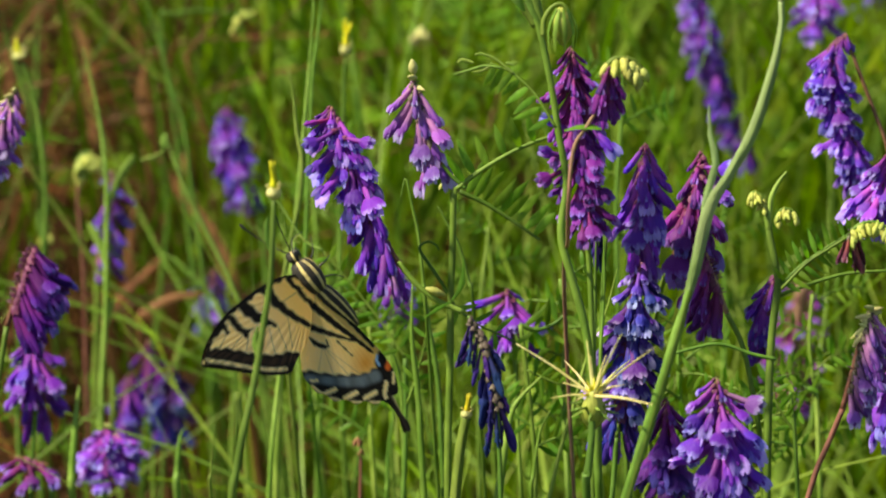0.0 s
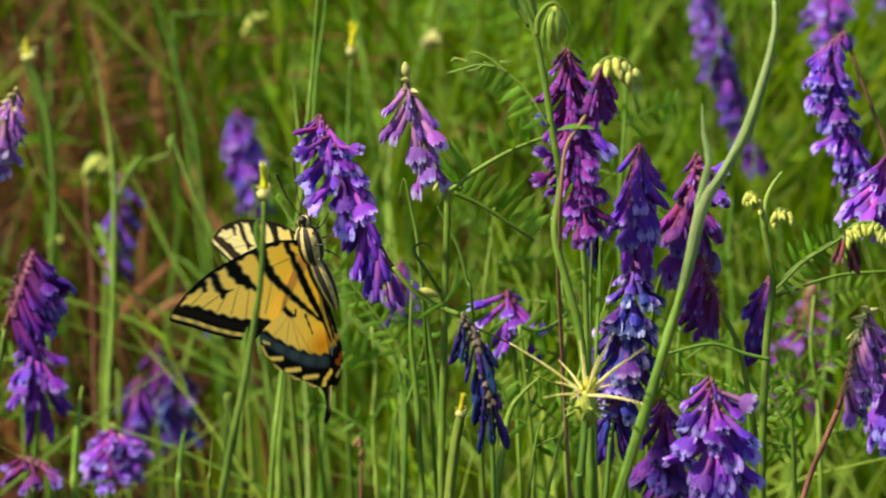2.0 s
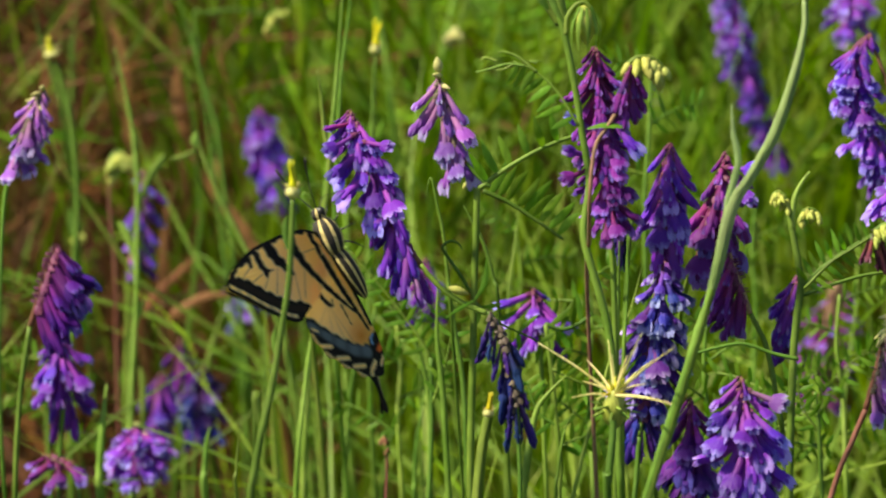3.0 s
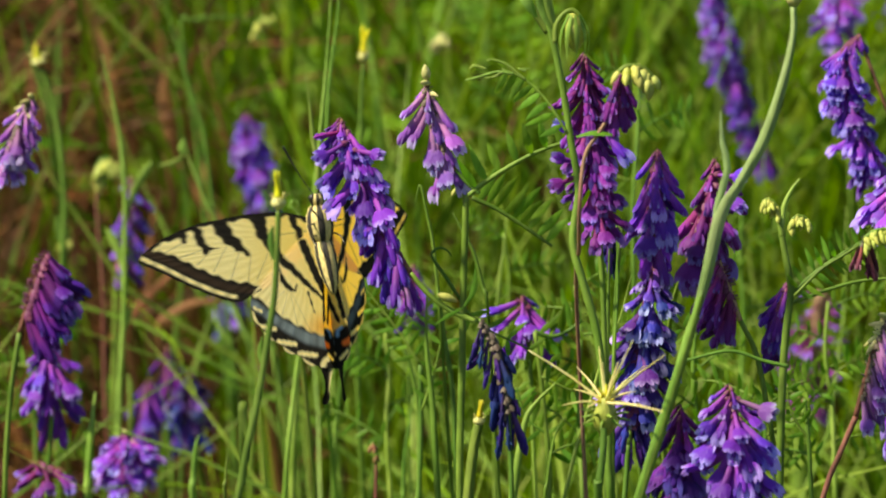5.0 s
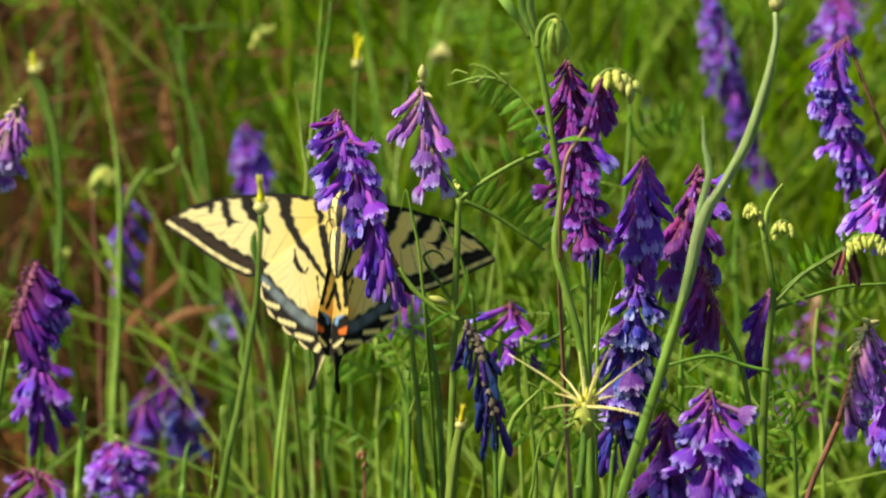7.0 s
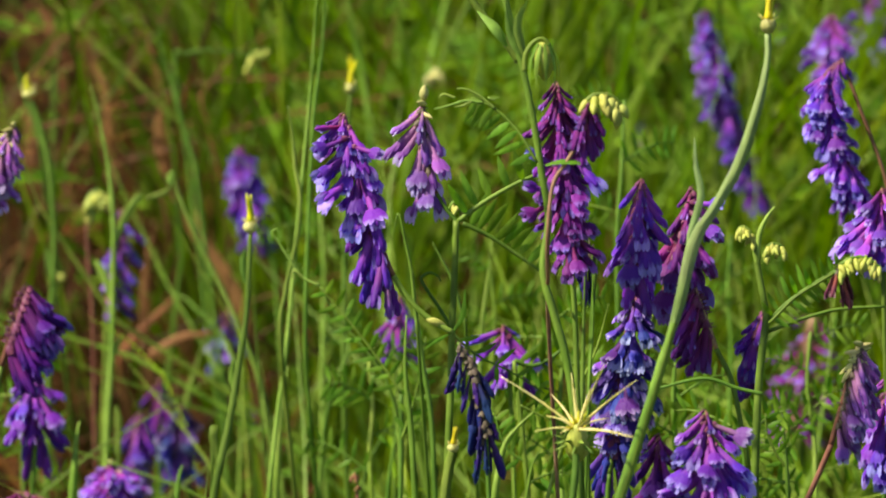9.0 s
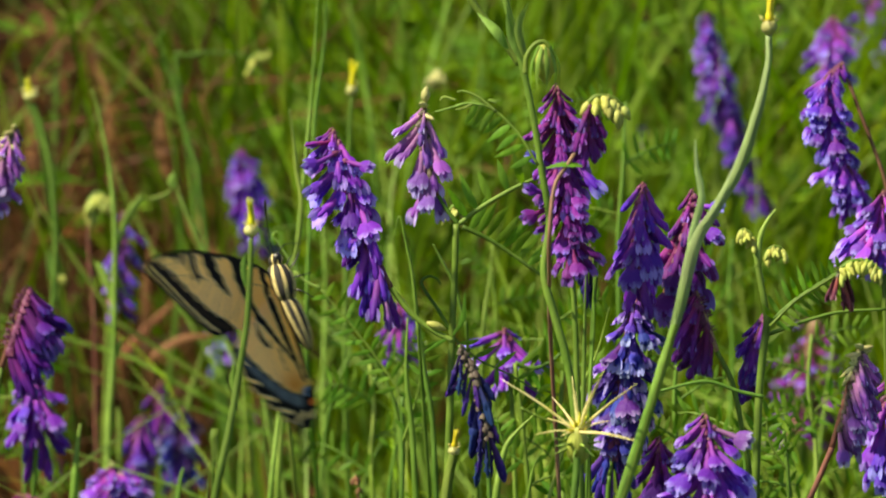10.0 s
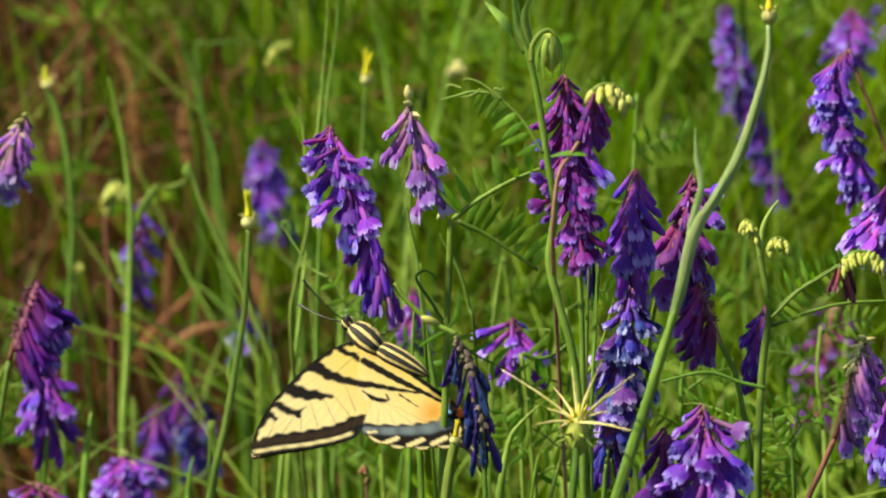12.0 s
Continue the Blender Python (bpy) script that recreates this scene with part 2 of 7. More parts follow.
def blade(bm, points, widths, facing=(0, -1, 0.2), fold=0.3, n=None, off=Vector((0, 0, 0)), twist=0.0):
    """A long leaf with a keel, along a curve."""
    n = n or max(5, len(points) * 3)
    c = [v - off for v in spline(points, n)]
    face = Vector(facing).normalized()
    rows = []
    for i in range(n):
        d = (c[min(i + 1, n - 1)] - c[max(i - 1, 0)]).normalized()
        f = Matrix.Rotation(twist * i / n, 3, d) @ face
        side = d.cross(f)
        side = side.normalized() if side.length > 1e-6 else Vector((1, 0, 0))
        nor = side.cross(d)
        s = i / (n - 1) * (len(widths) - 1)
        k = min(int(s), len(widths) - 2)
        w = (widths[k] + (widths[k + 1] - widths[k]) * (s - k)) / 2
        rows.append([bm.verts.new(c[i] - side * w), bm.verts.new(c[i] + nor * w * fold), bm.verts.new(c[i] + side * w)])
    for a, b in zip(rows, rows[1:]):
        bm.faces.new((a[0], a[1], b[1], b[0]))
        bm.faces.new((a[1], a[2], b[2], b[1]))
    return bm


def ovoid(bm, centre, axis, length, width, sides=9, rings=7, point=0.0):
    """An egg-shaped bud; point draws its far end out."""
    centre, axis = Vector(centre), Vector(axis).normalized()
    u = axis.orthogonal().normalized()
    w = axis.cross(u)
    rows = []
    for i in range(rings + 1):
        t = i / rings
        r = math.sin(math.pi * min(0.97, max(0.03, t))) ** 0.7 * (1 - point * t) * width / 2
        rows.append([bm.verts.new(centre + axis * (t - 0.5) * length + (u * math.cos(a) + w * math.sin(a)) * r)
                     for a in (2 * math.pi * j / sides for j in range(sides))])
    for a, b in zip(rows, rows[1:]):
        for j in range(sides):
            bm.faces.new((a[j], a[(j + 1) % sides], b[(j + 1) % sides], b[j]))
    bm.faces.new(rows[0][::-1])
    bm.faces.new(rows[-1])
    return bm


def ground_under(p, lean=0.02):
    return (p[0] + lean, p[1] + 0.03, -0.01)


def rooted(points, root):
    """The curve carried on evenly from its last point down to the root."""
    last, root = Vector(points[-1]), Vector(root)
    if (last - root).length < 0.004:
        return list(points)
    if (last - root).length < 0.06:
        return list(points) + [root]
    before = Vector(points[-2])
    first = last + (last - before).normalized().lerp((root - last).normalized(), 0.5) * min((last - before).length, 0.05)
    return list(points) + [first] + [first.lerp(root, k) for k in (0.2, 0.45, 0.72, 1.0)]


# ---- florets ----
def floret_mesh(name, material, profile, bend, banner, wings, seed, squash=0.8):
    """A pea flower one unit long that hangs along -z and opens to -y: calyx, tube, banner and wings."""
    rng = random.Random(seed)
    bm = bmesh.new()
    along = bm.verts.layers.float.new("along")
    sides, rows = 8, []
    for u, r in profile:
        y = -bend * u * u
        row = []
        for j in range(sides):
            a = 2 * math.pi * j / sides
            v = bm.verts.new((r * squash * math.sin(a) * (1 + rng.uniform(-0.08, 0.08)), y - r * math.cos(a), -u + rng.uniform(-0.01, 0.01)))
            v[along] = u * 0.8
            row.append(v)
        rows.append(row)
    for a, b in zip(rows, rows[1:]):
        for j in range(sides):
            bm.faces.new((a[j], b[j], b[(j + 1) % sides], a[(j + 1) % sides]))
    bm.faces.new(rows[0])
    bm.faces.new(rows[-1][::-1])

    def petal(start, out, width, length, cup, base_t, end_t, across=(1, 0, 0)):
        start, out, across = Vector(start), Vector(out).normalized(), Vector(across)
        nor = across.cross(out)
        grid = []
        for i in range(6):
            t = i / 5
            w = width * (math.sin(math.pi * (0.12 + 0.80 * t)) ** 0.6) / 2
            curl = cup * t * t
            line = []
            for j in range(5):
                s = j / 2 - 1
                v = bm.verts.new(start + out * (t * length - 0.18 * length * (abs(s) < 0.1 and t > 0.95)) + across * s * w + nor * (curl + 0.25 * w * s * s) + Vector((0, 0, rng.uniform(-0.01, 0.01))))
                v[along] = base_t + (end_t - base_t) * t
                line.append(v)
            grid.append(line)
        for a, b in zip(grid, grid[1:]):
            for j in range(4):
                bm.faces.new((a[j], a[j + 1], b[j + 1], b[j]))

    if banner:
        # the standard: two rounded halves over the tube, flared only where the flower is fully open
        flare = max(0.0, banner - 0.55)
        for half in (-1, 1):
            petal((half * 0.035, -bend * 0.36 - 0.075, -0.58), (half * (0.10 + 0.5 * flare), -0.12 - 0.75 * flare, -0.8), 0.27 * banner, 0.38 * banner, 0.03, 0.50, 0.46 + 0.44 * banner, (0.9, half * 0.35, half * 0.15))
    if wings:
        # the wings hang below it, pale and rounded
        for half in (-1, 1):
            petal((half * 0.03, -bend * 0.72 - 0.03, -0.76), (half * 0.10, -0.12, -1), 0.27 * wings, 0.36 * wings, 0.04, 0.74, 0.92 + 0.10 * min(1, wings), (0.85, -half * 0.5, 0))
    me = bpy.data.meshes.new(name)
    bm.to_mesh(me)
    bm.free()
    me.materials.append(material)
    me.shade_smooth()
    return me


OPEN = [(0, 0.03), (0.05, 0.055), (0.15, 0.07), (0.26, 0.075), (0.45, 0.092), (0.62, 0.104), (0.76, 0.10), (0.88, 0.07), (0.95, 0.03)]
CLOSED = [(0, 0.03), (0.06, 0.06), (0.18, 0.07), (0.4, 0.09), (0.65, 0.105), (0.84, 0.10), (0.95, 0.065), (1.0, 0.02)]
LIMP = [(0, 0.025), (0.08, 0.045), (0.2, 0.04), (0.45, 0.07), (0.7, 0.095), (0.88, 0.09), (0.96, 0.05), (1.0, 0.02)]
FLORETS = {}
CALYX = {}


def calyx_mesh(name, material):
    """The small toothed cup at a floret's base, with the thread by which it hangs."""
    bm = bmesh.new()
    rows = []
    for z, r in ((0.03, 0.014), (0.0, 0.04), (-0.04, 0.068), (-0.09, 0.084)):
        rows.append([bm.verts.new((r * math.sin(a), -r * math.cos(a), z)) for a in (6.2832 * j / 10 for j in range(10))])
    rows.append([bm.verts.new((0.088 * math.sin(a), -0.088 * math.cos(a) - 0.005, -0.10 - (0.05 if j % 2 else 0.0))) for j, a in enumerate(6.2832 * j / 10 for j in range(10))])
    for a, b in zip(rows, rows[1:]):
        for j in range(10):
            bm.faces.new((a[j], b[j], b[(j + 1) % 10], a[(j + 1) % 10]))
    tube(bm, [(0, 0, 0.03), (0, 0.03, 0.10), (0, 0.10, 0.15)], [0.02, 0.016, 0.014], 5, 5)
    me = bpy.data.meshes.new(name)
    bm.to_mesh(me)
    bm.free()
    me.materials.append(material)
    me.shade_smooth()
    return me


def florets(material):
    """Open, half-open, closed and limp florets in one colour, made once."""
    if material.name not in FLORETS:
        n = "floret_" + material.name
        FLORETS[material.name] = {
            "open": [floret_mesh(n, material, OPEN, 0.18, 0.85, 0.75, 1), floret_mesh(n, material, OPEN, 0.30, 1.0, 0.7, 2, 0.7), floret_mesh(n, material, OPEN, 0.08, 0.75, 0.9, 3, 0.9), floret_mesh(n, material, OPEN, 0.24, 0.6, 1.0, 9, 0.8)],
            "closed": [floret_mesh(n, material, CLOSED, 0.12, 0.55, 0.5, 4), floret_mesh(n, material, CLOSED, 0.26, 0.6, 0.6, 5, 0.75), floret_mesh(n, material, CLOSED, 0.18, 0.5, 0.7, 8, 0.85)],
            "limp": [floret_mesh(n, material, LIMP, 0.05, 0.35, 0, 6, 0.5), floret_mesh(n, material, LIMP, -0.10, 0.2, 0.3, 7, 0.45)],
        }
    return FLORETS[material.name]


def raceme(name, axis, stalk, material, n, size, seed, label, spread=(60, 20), around=(-105, 105), kinds=("open",), stalk_material=None,
           stalk_width=0.0016, tip_buds=0, tip_material=None, root=None, size_top=0.48, group="vetch flower spikes", wander=11, stalk_below=None, reach=0.84):
    """A vetch flower spike: a curved axis from its tip to its base, florets that droop from it, and the stalk that bears it."""
    rng = random.Random(seed)
    root = Vector(root or ground_under(stalk[-1] if stalk else axis[-1]))
    ob = thing(name, root, label, "flower", group)
    path = [axis[-1]] + [p for p in stalk if (Vector(p) - Vector(axis[-1])).length > 0.002]
    if stalk and (Vector(stalk[0]) - Vector(axis[0])).length < 0.002:
        path = list(stalk)
    part("axis", tube(bmesh.new(), axis, [stalk_width * 0.22, stalk_width * 0.36, stalk_width * 0.42], 6, off=root), stalk_material or RED_STEM, ob)
    part("stalk", tube(bmesh.new(), rooted(path, root), [stalk_width * 0.42, stalk_width * 0.42, stalk_width * 0.45], 6, off=root), stalk_below or STEM, ob)
    tone = CALYX_GREEN if material.name in ("petal_pink", "petal_withered_navy", "petal_dried_brown") else CALYX_RED
    if tone.name not in CALYX:
        CALYX[tone.name] = calyx_mesh("calyx", tone)
    cup = CALYX[tone.name]
    line = spline(axis, 60)
    n = max(5, int(n * 1.35))
    for i in range(n):
        s = (i + rng.uniform(0.1, 0.9)) / n
        p = line[min(59, int(s * reach * 59))]
        phi = radians(around[0] + (around[1] - around[0]) * ((i * 0.618 + rng.uniform(-0.12, 0.12)) % 1))
        out = Vector((math.sin(phi), -math.cos(phi), 0))
        a = radians(max(3, (0.50 + 0.24 * min(1, s / 0.2)) * (spread[0] + (spread[1] - spread[0]) * min(1, s * 1.25)) + rng.uniform(-wander, wander) * 0.8 + (rng.uniform(6, 22) if i % 6 == 2 and kinds[0] != "limp" else 0)))
        hang = (out * math.sin(a) + Vector((0, 0, -1)) * math.cos(a)).normalized()
        front = (out - hang * out.dot(hang)).normalized()
        rot = Matrix((front.cross(hang), -front, -hang)).transposed().to_4x4()
        k = size * (size_top + (1 - size_top) * min(1, s * 3)) * rng.uniform(0.72, 1.16)
        kind = kinds[min(len(kinds) - 1, int((s + rng.uniform(-0.12, 0.12)) * len(kinds)))] if len(kinds) > 1 else kinds[0]
        me = rng.choice(florets(material)[kind])
        spin = Matrix.Rotation(rng.uniform(-0.5, 0.5), 4, "Z")
        flower = shared("floret", me, Matrix.Translation(p - root + out * stalk_width * 0.3) @ rot @ spin @ Matrix.Scale(k, 4), ob)
        shared("calyx", cup, Matrix.Identity(4), flower)
    for i in range(tip_buds):
        s = i / max(1, tip_buds - 1)
        p = line[min(59, int(s * 20))]
        phi = radians(rng.uniform(-120, 120))
        d = Vector((math.sin(phi) * 0.7, -math.cos(phi) * 0.7, -0.6 + 0.9 * (1 - s)))
        part("bud", ovoid(bmesh.new(), p - root + d * 0.0014, d, 0.0042 + 0.002 * s, 0.0019, 7, 5, 0.3), tip_material or CREAM, ob)
    return ob


# ---- ground and background growth ----
def ground():
    """One sheet of rough soil out to the horizon, finer near the plants."""
    bm = bmesh.new()
    xs = sorted({*np.linspace(-1.2, 1.2, 49).round(4), *(-400, -40, -8, -3, 3, 8, 40, 400)})
    ys = sorted({*np.linspace(-0.6, 3.0, 73).round(4), *(-400, -40, -8, -2, 4, 8, 40, 400)})
    grid = [[bm.verts.new((x, y, 0.022 * noise.noise(Vector((x * 5, y * 5, 0))) + 0.010 * noise.noise(Vector((x * 17, y * 17, 3))) if abs(x) < 2 else 0.0)) for x in xs] for y in ys]
    for a, b in zip(grid, grid[1:]):
        for j in range(len(xs) - 1):
            bm.faces.new((a[j], a[j + 1], b[j + 1], b[j]))
    for f in bm.faces:
        c = f.calc_center_median()
        f.material_index = 1 if abs(c.x) > 1.2 or c.y > 3.0 or c.y < -0.6 else 0
    ob = link_mesh("ground", bm, [SOIL, TURF])
    tagged(ob, "rough brown soil under dry straw and grass", "ground", "", "structure")


def density(x, y):
    """How thick the green grows: thin over the patch of dry litter, thick elsewhere."""
    off = x + 0.090 + 0.062 * y
    bare = math.exp(-(off / ((0.046 if off > 0 else 0.11) + 0.028 * y)) ** 4)
    return 1 - 0.91 * bare


def tuft_grass(name, material, n, seed, ys, heights, widths, label, lean=0.35, keep=density, droop=0.25):
    rng = random.Random(seed)
    bm = bmesh.new()
    made = 0
    while made < n:
        y = rng.uniform(*ys)
        half = 0.16 + 0.075 * (y + 1.43)
        x = rng.uniform(-half, half)
        if rng.random() > keep(x, y):
            continue
        made += 1
        h = rng.uniform(*heights)
        az, tilt = rng.uniform(0, 6.28), min(0.42, abs(rng.gauss(0, lean)))
        d = Vector((math.cos(az) * tilt, math.sin(az) * tilt * 0.6, 1)).normalized()
        p0 = Vector((x, y, -0.01))
        bend = Vector((math.cos(az), math.sin(az) * 0.6, -0.3)) * h * rng.uniform(0, droop)
        kink = Vector((rng.gauss(0, 0.07), rng.gauss(0, 0.05), 0)) * h
        pts = [p0, p0 + d * h * 0.4 + kink, p0 + d * h * 0.75 + bend * 0.4 - kink * 0.3, p0 + d * h + bend]
        w = rng.uniform(*widths)
        blade(bm, pts, [w * 0.8, w, w * 0.75, w * 0.12], (rng.uniform(-0.8, 0.8), -1, 0.3), rng.uniform(0.15, 0.5), 7, twist=rng.uniform(-1.2, 1.2))
    ob = link_mesh(name, bm, material)
    return tagged(ob, label, "grass", "", "stuff")


def meadow_grass(n, seed):
    """Coarser grass all round the patch of flowers, low before it."""
    rng = random.Random(seed)
    bm = bmesh.new()
    made = 0
    while made < n:
        x, y = (rng.gauss(0, 1.5), rng.gauss(0.5, 1.6)) if made % 5 < 3 else (rng.uniform(-6, 6), rng.uniform(-5, 7))
        half = 0.17 + 0.078 * max(0.0, y + 1.43)
        if abs(x) < half and 0.46 < y < 2.8:
            continue
        made += 1
        h = rng.uniform(0.04, 0.09) if y < 0.46 and abs(x) < half + 0.1 else rng.uniform(0.16, 0.40)
        az, lean = rng.uniform(0, 6.28), abs(rng.gauss(0, 0.3))
        side = Vector((math.cos(az), math.sin(az), 0))
        p0 = Vector((x, y, -0.01))
        w = rng.uniform(0.006, 0.013)
        blade(bm, [p0, p0 + Vector((0, 0, h * 0.55)) + side * h * lean * 0.4, p0 + Vector((0, 0, h * 0.95)) + side * h * lean * 1.3], [w, w * 0.8, w * 0.1], (rng.uniform(-1, 1), -1, 0.2), 0.3, 4)
    ob = link_mesh("meadow_grass", bm, GRASS)
    tagged(ob, "green meadow grass all round the flower patch", "grass", "", "stuff")


def litter(n, seed):
    """Fallen and leaning dry straw over the bare patch."""
    rng = random.Random(seed)
    bm = bmesh.new()
    for i in range(n):
        y = rng.uniform(0.5, 2.4)
        x = rng.gauss(-0.082 - 0.056 * y, 0.05 + 0.03 * y) if rng.random() < 0.46 else rng.uniform(-0.36, 0.42)
        z = abs(rng.gauss(0, 0.05)) if rng.random() < 0.6 else rng.uniform(0, 0.24)
        az, el = rng.uniform(0, 6.28), rng.gauss(0.15, 0.3) if z < 0.07 else rng.gauss(1.05, 0.3)
        d = Vector((math.cos(az) * math.cos(el), math.sin(az) * math.cos(el) * 0.6, math.sin(el)))
        length = rng.uniform(0.05, 0.22)
        p0 = Vector((x, y, z)) - d * length / 2
        p0.z = max(p0.z, -0.005)
        sag = Vector((rng.uniform(-0.05, 0.05), 0, rng.uniform(-0.03, 0.05))) * length * 6
        w = rng.uniform(0.0006, 0.0019)
        blade(bm, [p0, p0 + d * length * 0.3 + sag * 0.8, p0 + d * length * 0.65 + sag, p0 + d * length - sag * 0.6], [w, w, w, w * 0.4], (rng.uniform(-1, 1), -1, 0.8), 0.3, 7)
    ob = link_mesh("straw_litter", bm, STRAW)
    tagged(ob, "tangled dry brown straw lying over bare soil", "straw", "", "stuff")


def low_herbs(n, seed):
    """Small feathery leaves low between the grasses."""
    rng = random.Random(seed)
    bm = bmesh.new()
    for i in range(n):
        y = rng.uniform(0.5, 2.0)
        half = 0.16 + 0.075 * (y + 1.43)
        x = rng.uniform(-half, half)
        if rng.random() > density(x, y):
            continue
        z = rng.uniform(0.0, 0.26)
        az = rng.uniform(0, 6.28)
        d = Vector((math.cos(az), math.sin(az), rng.uniform(-0.2, 0.7))).normalized()
        base = Vector((x, y, z))
        length = rng.uniform(0.03, 0.075)
        big = rng.uniform(0.8, 1.7)
        up = Vector((0, 0, 1))
        across = d.cross(up).normalized()
        for k in range(7):
            p = base + d * length * k / 7
            for s in (-1, 1):
                tip = p + across * s * rng.uniform(0.008, 0.013) * big + d * 0.006 + up * 0.003
                blade(bm, [p, (p + tip) / 2, tip], [0.0008, rng.uniform(0.0022, 0.0035) * big, 0.0004], (0, -0.4, 1), 0.2, 4)
    ob = link_mesh("low_vetch_leaves", bm, HERB)
    tagged(ob, "dense low feathery vetch leaves among grass", "foliage", "", "stuff")


# ---- plants ----
def stalk_plant(name, points, widths, material, label, category="stem", group="meadow stems", side_leaves=(), head=None, ridge=0.12, root=None):
    """A single upright stem down to the soil, with its side leaves and whatever heads it."""
    root = Vector(root or ground_under(points[-1]))
    ob = thing(name, root, label, category, group)
    slim = [w * 0.72 for w in widths]
    part("stem", tube(bmesh.new(), rooted(points, root), ([slim[0] * 0.25, slim[0]] if head is None else [slim[0]]) + slim[1:] + [slim[-1]], 14 if ridge > 0.15 else 8, ridge=ridge, off=root), material, ob)
    for pts, w in side_leaves:
        part("leaf", blade(bmesh.new(), pts, [w * 0.5, w, w * 0.85, w * 0.15], (0.2, -1, 0.3), 0.45, 9, root), material, ob)
    if head:
        head(ob, root)
    return ob


def flame_bud(at, up, width, length):
    """A star-thistle bud: pale scaly cup, short spines, and a closed tuft of yellow petals."""
    def build(ob, root):
        rng = random.Random(int(length * 1e6))
        p, u = Vector(at) - root, Vector(up).normalized()
        part("cup", ovoid(bmesh.new(), p, u, length * 0.42, width, 10, 7, 0.15), CREAM, ob, "pale green scaly cup")
        bm = bmesh.new()
        for i in range(5):
            d = (u + Vector((rng.uniform(-0.16, 0.16), rng.uniform(-0.16, 0.16), 0))).normalized()
            tube(bm, [p + u * length * 0.12, p + u * length * 0.35 + d * length * 0.05, p + d * length * rng.uniform(0.75, 0.95)], [width * 0.28, width * 0.2, width * 0.03], 5, 6)
        part("tuft", bm, GOLD, ob, "closed yellow petals")
        for i in range(7):
            a = 6.283 * i / 7
            d = (Vector((math.cos(a), math.sin(a), 0)) + u * 0.7).normalized()
            thorn = tube(bmesh.new(), [p + u * length * 0.05 + d * width * 0.4, p + u * length * 0.05 + d * width * rng.uniform(0.6, 0.85)], [width * 0.06, width * 0.015], 4, 3)
            part("spine", thorn, SPINE, ob)
    return build


def curl_bud(points, size, material, n=9, pedicel=None, hang=(0, -0.2, -1)):
    """A nodding head of unopened vetch buds in a row along a hooked tip."""
    def build(ob, root):
        rng = random.Random(n + int(size * 1e6))
        line = spline(points, 40)
        part("hook", tube(bmesh.new(), points, [size * 0.12, size * 0.12, size * 0.08], 6, off=root), pedicel or STEM, ob)
        for i in range(n):
            s = (i + 0.5) / n
            p = line[int(s * 39)] - root
            for k in range(3):
                d = (Vector(hang) + Vector((rng.uniform(-0.6, 0.6), rng.uniform(-0.8, 0.3), rng.uniform(-0.2, 0.3)))).normalized()
                part("bud", ovoid(bmesh.new(), p + d * size * (0.25 + 0.16 * k), d, size * rng.uniform(0.55, 0.85), size * rng.uniform(0.32, 0.42), 7, 5, 0.2), material, ob)
    return build


def vetch_leaf(ob, root, rachis, n, size, seed, tendril=None, up_only=False, sweep=0.5):
    """A feather leaf: a rachis with pairs of narrow leaflets and a tendril at the end."""
    rng = random.Random(seed)
    part("rachis", tube(bmesh.new(), rachis, [0.0007, 0.0006, 0.0004] if size > 0.009 else [0.0004, 0.0003, 0.0002], 6, off=root), STEM, ob)
    line = spline(rachis, 60)
    for i in range(n):
        s = 0.12 + 0.83 * i / max(1, n - 1)
        k = min(57, int(s * 58))
        p, d = line[k] - root, (line[k + 2] - line[k]).normalized()
        across = Vector((0, -1, 0.2)).cross(d).normalized()
        for sgn in ((1,) if up_only else (-1, 1)):
            out = (across * sgn + d * sweep + Vector((0, rng.uniform(-0.5, 0.3), 0))).normalized()
            length = size * rng.uniform(0.8, 1.12) * (1 - 0.45 * abs(s - 0.4))
            bend = Vector((0, rng.uniform(-0.1, 0.1), rng.uniform(-0.06, 0.06))) * length
            part("leaflet", blade(bmesh.new(), [p, p + out * length * 0.5 + bend, p + out * length], [size * 0.06, size * 0.19, size * 0.20, size * 0.14, size * 0.01],
                                  (rng.uniform(-0.3, 0.3), -1, rng.uniform(0.0, 0.8)), 0.3, 8), LEAF, ob)
    for pts in tendril or []:
        part("tendril", tube(bmesh.new(), pts, [0.0004, 0.0003, 0.0002], 5, n=24, off=root), PALE_STEM, ob)


